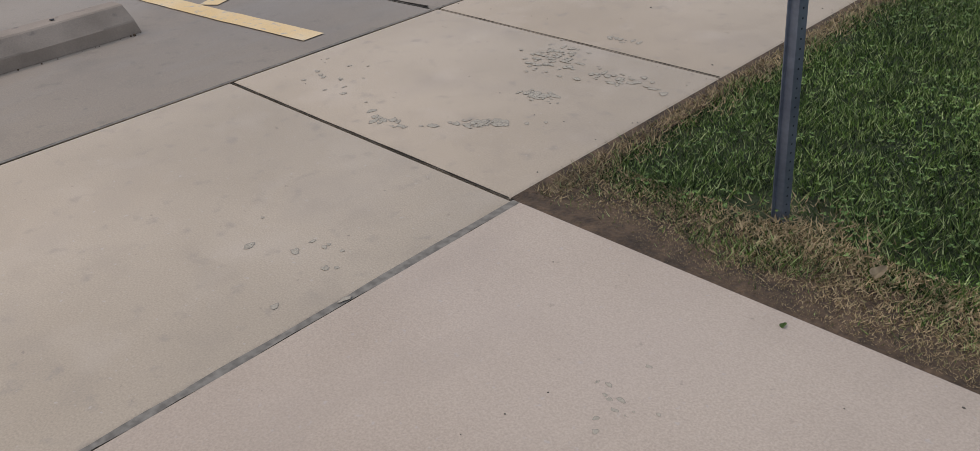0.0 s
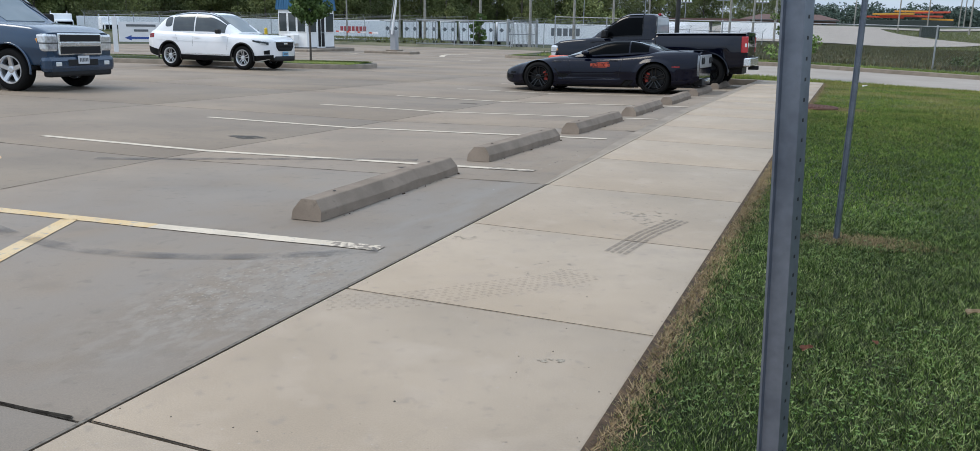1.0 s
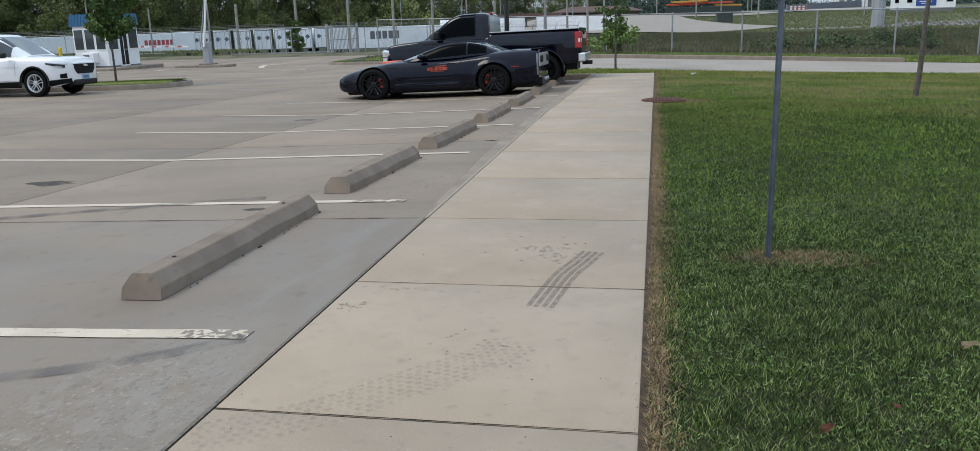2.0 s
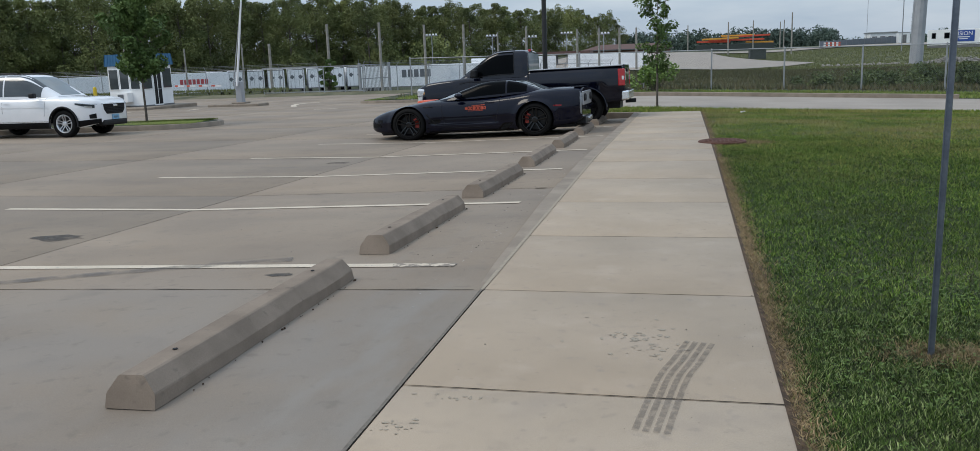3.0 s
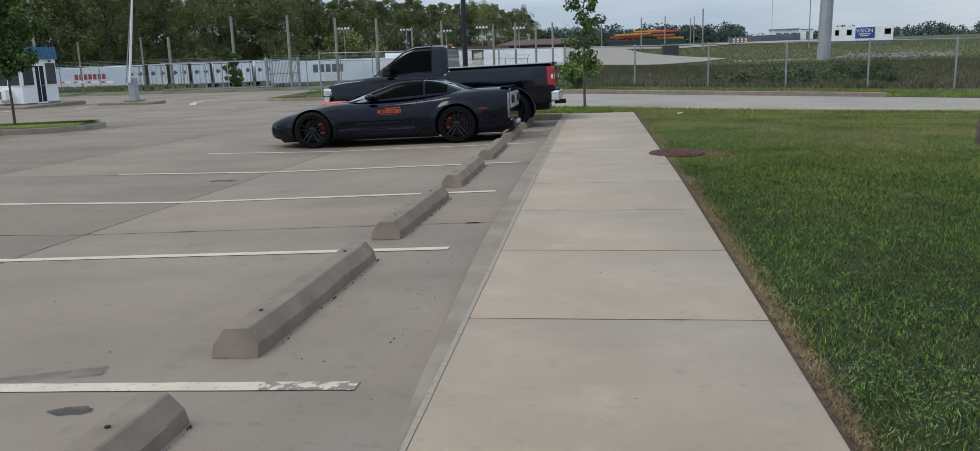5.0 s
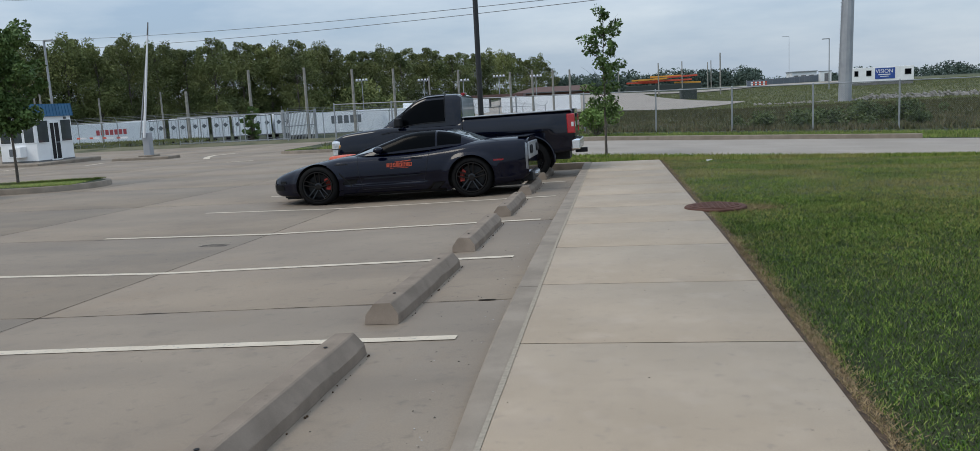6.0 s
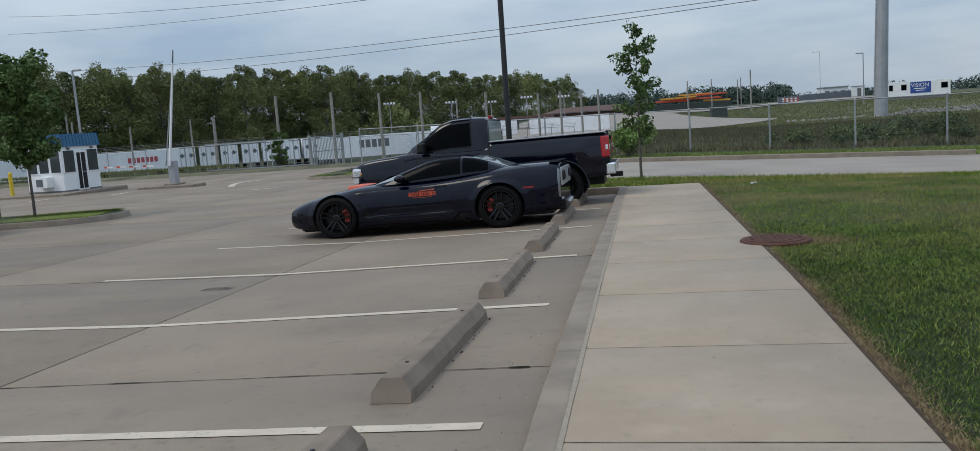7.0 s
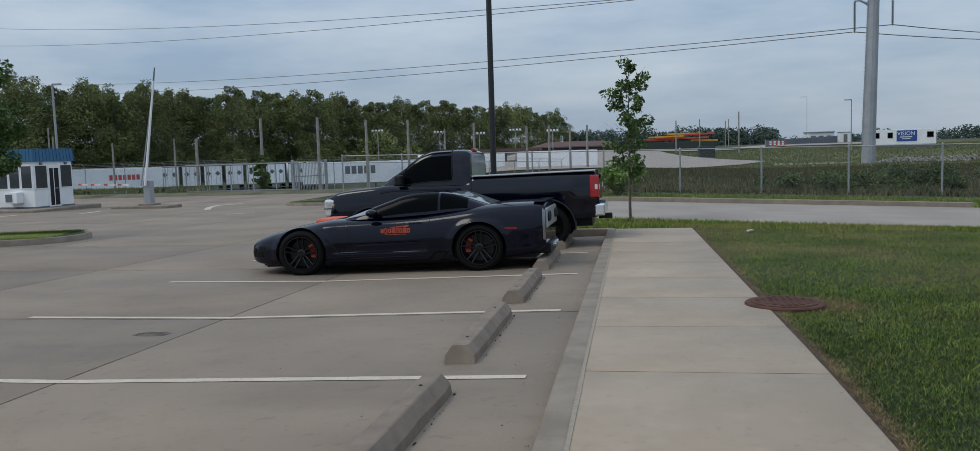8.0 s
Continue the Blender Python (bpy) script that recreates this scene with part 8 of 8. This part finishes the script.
p = scatter(60000, -14, 40, 60, 95, 59)
rng = np.random.default_rng(60)
blades("bank_weeds", p, 0.16 * rng.uniform(0.3, 1.5, len(p)), 0.07 * rng.uniform(0.7, 1.3, len(p)), M_bank, "dry brown weeds on the bank of the field", 61, category="weeds")
p = scatter(75000, -14, 40, 35, 66, 49, lambda x, y: y > road_far(x) + 6.0 and y < 62 + 4 * noise.noise((x * 0.3, 0, 2)))
rng = np.random.default_rng(50)
blades("field_weeds", p, 0.20 * rng.uniform(0.3, 1.5, len(p)), 0.06 * rng.uniform(0.7, 1.3, len(p)), M_rough_grass, "rough dry weeds in the ditch behind the fence", 51, category="weeds")
p = scatter(60000, 5, 90, 94, 185, 52, lambda x, y: x > 19 or y < apron_low(x) or y > apron_up(x))
rng = np.random.default_rng(53)
blades("field_weeds", p, 0.16 * rng.uniform(0.3, 1.5, len(p)), 0.14 * rng.uniform(0.7, 1.3, len(p)), M_field, "rough dry grass of the open field", 54, category="weeds")
p = scatter(26000, -75, -22, 54, 66, 55, lambda x, y: not (-28.3 < x < -19.3))
rng = np.random.default_rng(56)
blades("yard_weeds", p, 0.13 * rng.uniform(0.3, 1.5, len(p)), 0.06 * rng.uniform(0.7, 1.3, len(p)), M_field, "rough grass along the yard fence", 57, category="weeds")

# brown edge: soil and straw along the paths
bm = bmesh.new()
def soil_strip(along, n, width):
    prev = None
    for k in range(n + 1):
        t = k / n
        p, q = along(t, width * (1 + 0.5 * noise.noise((t * 40, 3, 1))))
        cur = (bm.verts.new((*p, z_land(*p) - 0.006)), bm.verts.new((*q, z_land(*q) - 0.016)))
        if prev:
            bm.faces.new((prev[0], cur[0], cur[1], prev[1]))
        prev = cur
soil_strip(lambda t, w: ((1.5495, -4.27 + 24.2 * t), (1.560 + w, -4.27 + 24.2 * t)), 240, 0.08)
soil_strip(lambda t, w: ((1.565 + 6 * t, -4.2755), (1.565 + 6 * t, -4.262 + w)), 80, 0.26)
bmesh.ops.recalc_face_normals(bm, faces=bm.faces)
tagged(part("soil_edge", bm, M_soil), "bare brown soil along the path edge", "soil", kind="structure")
for seed, n, box4 in ((61, 15000, (1.565, 1.67, -4.2, 8)), (67, 9000, (1.58, 1.76, -4.2, 8)), (62, 30000, (1.57, 4.6, -4.26, -3.92)), (63, 5000, (1.57, 1.72, 8, 19.9)), (66, 3200, (1.57, 2.45, 9.8, 10.75)), (68, 3000, (2.02, 2.42, 10.12, 10.46)), (64, 1500, (2.10, 2.50, -4.12, -3.78)), (65, 4200, (2.05, 2.75, 0.50, 0.85))):
    p = scatter(n, *box4, seed)
    rng = np.random.default_rng(seed)
    if box4[1] < 1.8:
        p[:, 0] = 1.574 + np.abs(rng.normal(0, 0.062, len(p)))
    elif box4[1] < 3.0:
        # patches thin out towards their rims
        p[:, 0] = (box4[0] + box4[1]) / 2 + rng.normal(0, 0.26, len(p)) * (box4[1] - box4[0])
        p[:, 1] = (box4[2] + box4[3]) / 2 + rng.normal(0, 0.26, len(p)) * (box4[3] - box4[2])
        p = p[p[:, 0] > 1.575]
        rng = np.random.default_rng(seed)
    p[:, 2] += 0.008
    p = p[np.hypot(p[:, 0] - 1.72, p[:, 1] - 10.27) > 0.36]
    blades("dry_grass", p, 0.017 * rng.uniform(0.2, 1.4, len(p)), 0.0045 * rng.uniform(0.7, 1.3, len(p)), M_straw, "dry straw-coloured grass along the path edge", seed + 500, lean=1.6)

# grass on the kerbed islands
def island_grass(n, x0, x1, y0, y1, turn, pivot, seed):
    rng = np.random.default_rng(seed)
    u, w = rng.uniform(x0, x1, n) - pivot[0], rng.uniform(y0, y1, n) - pivot[1]
    c, s = math.cos(radians(turn)), math.sin(radians(turn))
    x, y = pivot[0] + u * c - w * s, pivot[1] + u * s + w * c
    z = np.array([z_lot(a, b) + 0.15 for a, b in zip(x, y)])
    blades("island_grass", np.column_stack([x, y, z]), 0.05 * rng.uniform(0.5, 1.3, n), 0.018 * rng.uniform(0.7, 1.3, n), M_blade_island, "bright mown grass on a kerbed island", seed, lean=0.8)


island_grass(70000, -35.6, -14.1, 20.7, 23.6, 14, (-13.6, 22), 58)
island_grass(80000, -16.0, -6.5, 41.4, 56, 3, (-16, 41), 59)


# fallen leaves and a scrap of litter
def fallen_leaf(x, y, z, size, turn, material, label):
    """A curled dry leaf: a lobed outline, its edges bent up round the midrib."""
    bm = bmesh.new()
    ring = []
    for k in range(14):
        a = 2 * math.pi * k / 14
        r = size * (0.62 + 0.38 * abs(math.cos(1.5 * a))) * (1.25 if k == 0 else 1)
        ring.append(bm.verts.new((r * math.cos(a), 0.7 * r * math.sin(a), 0.45 * abs(r * math.sin(a)) + 0.12 * size * math.sin(3 * a))))
    mid = bm.verts.new((0, 0, 0))
    for k in range(14):
        bm.faces.new((mid, ring[k], ring[(k + 1) % 14]))
    bmesh.ops.solidify(bm, geom=bm.faces[:], thickness=0.0012)
    ob = part("fallen_leaf", bm, material)
    ob.matrix_world = pose(x, y, z, 8, -12, turn)
    return tagged(ob, label, "leaf", "fallen leaves")


M_leaf_red = mat("dry_red_leaf", (0.13, 0.045, 0.025), (0.20, 0.075, 0.04), 40, 0.8)
M_leaf_tan = mat("dry_tan_leaf", (0.27, 0.20, 0.12), (0.36, 0.28, 0.17), 40, 0.8)
M_litter = mat("white_paper", (0.68, 0.68, 0.66), (0.76, 0.76, 0.74), 30, 0.9)
fallen_leaf(2.16, -1.50, 0.022, 0.030, 40, M_leaf_red, "dry reddish brown leaf lying in the grass")
fallen_leaf(2.42, -1.30, 0.022, 0.020, 120, M_leaf_red, "dry reddish brown leaf lying in the grass")
fallen_leaf(2.85, -0.69, 0.022, 0.038, 15, M_leaf_tan, "dry tan leaf lying in the grass")
fallen_leaf(2.52, -4.03, 0.018, 0.026, 75, M_leaf_tan, "dry tan leaf lying in the grass")
fallen_leaf(2.44, -4.33, 0.003, 0.010, 75, M_leaf, "small green leaf scrap lying on the path")
fallen_leaf(2.55, 18.9, z_land(2.55, 18.9) + 0.02, 0.07, 20, M_litter, "crumpled white paper scrap lying on the lawn")

# clover among the grass
M_clover = island_material("clover", ((0.040, 0.085, 0.014), (0.070, 0.130, 0.022), (0.115, 0.180, 0.040), (0.180, 0.240, 0.075)))
rng = np.random.default_rng(71)
cl = scatter(19000, 1.75, 4.6, -4.0, 4.0, 72, lambda x, y: 0.55 * random.random() + noise.noise((x * 1.3, y * 1.3, 4)) > 0.22)
v = []
for x, y, z in cl:
    hgt, r = rng.uniform(0.018, 0.036), rng.uniform(0.0028, 0.0060)
    a0 = rng.uniform(0, 6.28)
    for k in range(3):
        a = a0 + k * 2.094
        c = np.array([x + r * math.cos(a), y + r * math.sin(a), z + hgt])
        u = np.array([math.cos(a), math.sin(a), rng.uniform(-0.3, 0.3)]) * r
        s = np.array([-math.sin(a), math.cos(a), 0]) * r * 0.85
        v += [c - u, c + s, c + u, c - s]
tagged(part_mesh("clover", raw_mesh("clover", v, 4, np.arange(len(v))), M_clover), "small three-leaved clover in the lawn", "clover", kind="stuff")

# rubble bank and hedge clumps in the field
rnd = random.Random(8)
bm = bmesh.new()
for k in range(420):
    u = rnd.random()
    x, y = 30.3 + 12.5 * u, 110.5 - 3.5 * u + rnd.gauss(0, 1.1)
    if k % 5 == 0:
        x, y = rnd.uniform(17, 30), 106.5 + rnd.gauss(0, 0.5)
    h = 0.55 * math.exp(-((y - 110.5 + 3.5 * u) / 1.3) ** 2) if x > 30.3 else 0.1
    bmesh.ops.create_icosphere(bm, subdivisions=1, radius=rnd.uniform(0.10, 0.30), matrix=pose(x, y, z_land(x, y) + h * rnd.random(), rnd.uniform(0, 90), rnd.uniform(0, 90), 0) @ Matrix.Diagonal((1, 0.8, 0.5, 1)))
tagged(part("rubble_bank", bm, M_rubble), "pale broken rubble heaped along the field edge", "rubble", kind="stuff")
for k in range(11):
    x, y = rnd.uniform(9, 19), rnd.uniform(50, 60)
    bush("wild_shrub", pose(x, y, z_land(x, y) - 0.1), rnd.uniform(1.0, 1.9), rnd.uniform(0.8, 1.4), M_ditch_leaf, 80 + k, "dark green wild shrub in the ditch", count=18, per=80, size=0.075)


def far_woods(name, az0, az1, dist, base, heights, count, seed, material, label, size):
    """A distant belt of tree tops made of many leaf clumps."""
    rnd = random.Random(seed)
    cs, rs = [], []
    for k in range(count):
        t = rnd.random()
        az = radians(az0 + (az1 - az0) * t)
        d = dist * rnd.uniform(0.95, 1.08)
        h = heights[0] + (heights[1] - heights[0]) * t
        h *= 0.72 + 0.35 * noise.noise((t * 26, seed, 0))
        cs.append((d * math.sin(az), d * math.cos(az), base + h * rnd.uniform(0.0, 0.8)))
        rs.append(size * 3.2)
    return tagged(part_mesh(name, leaf_mesh(name, cs, rs, 70, size * 0.62, seed, 0.8, 3), material), label, "far woods", kind="stuff")


far_woods("far_woods", -4, 9, 420, -1, (17, 14), 520, 91, M_hill_hazed, "dark belt of distant trees, haze mixed into the leaf colour", 1.1)
far_woods("far_woods", 8, 48, 820, -2, (11, 26), 520, 92, M_hill_hazed, "wooded hill on the horizon, haze mixed into the leaf colour", 2.0)
far_woods("far_woods", -58, -14, 240, -5, (20, 19), 1100, 94, M_wood_leaf, "dense dark wood behind the trailer yard", 0.8)
far_woods("far_woods", -75, -55, 200, -4, (18, 18), 420, 93, M_wood_leaf, "dark wood beyond the yard", 0.55)
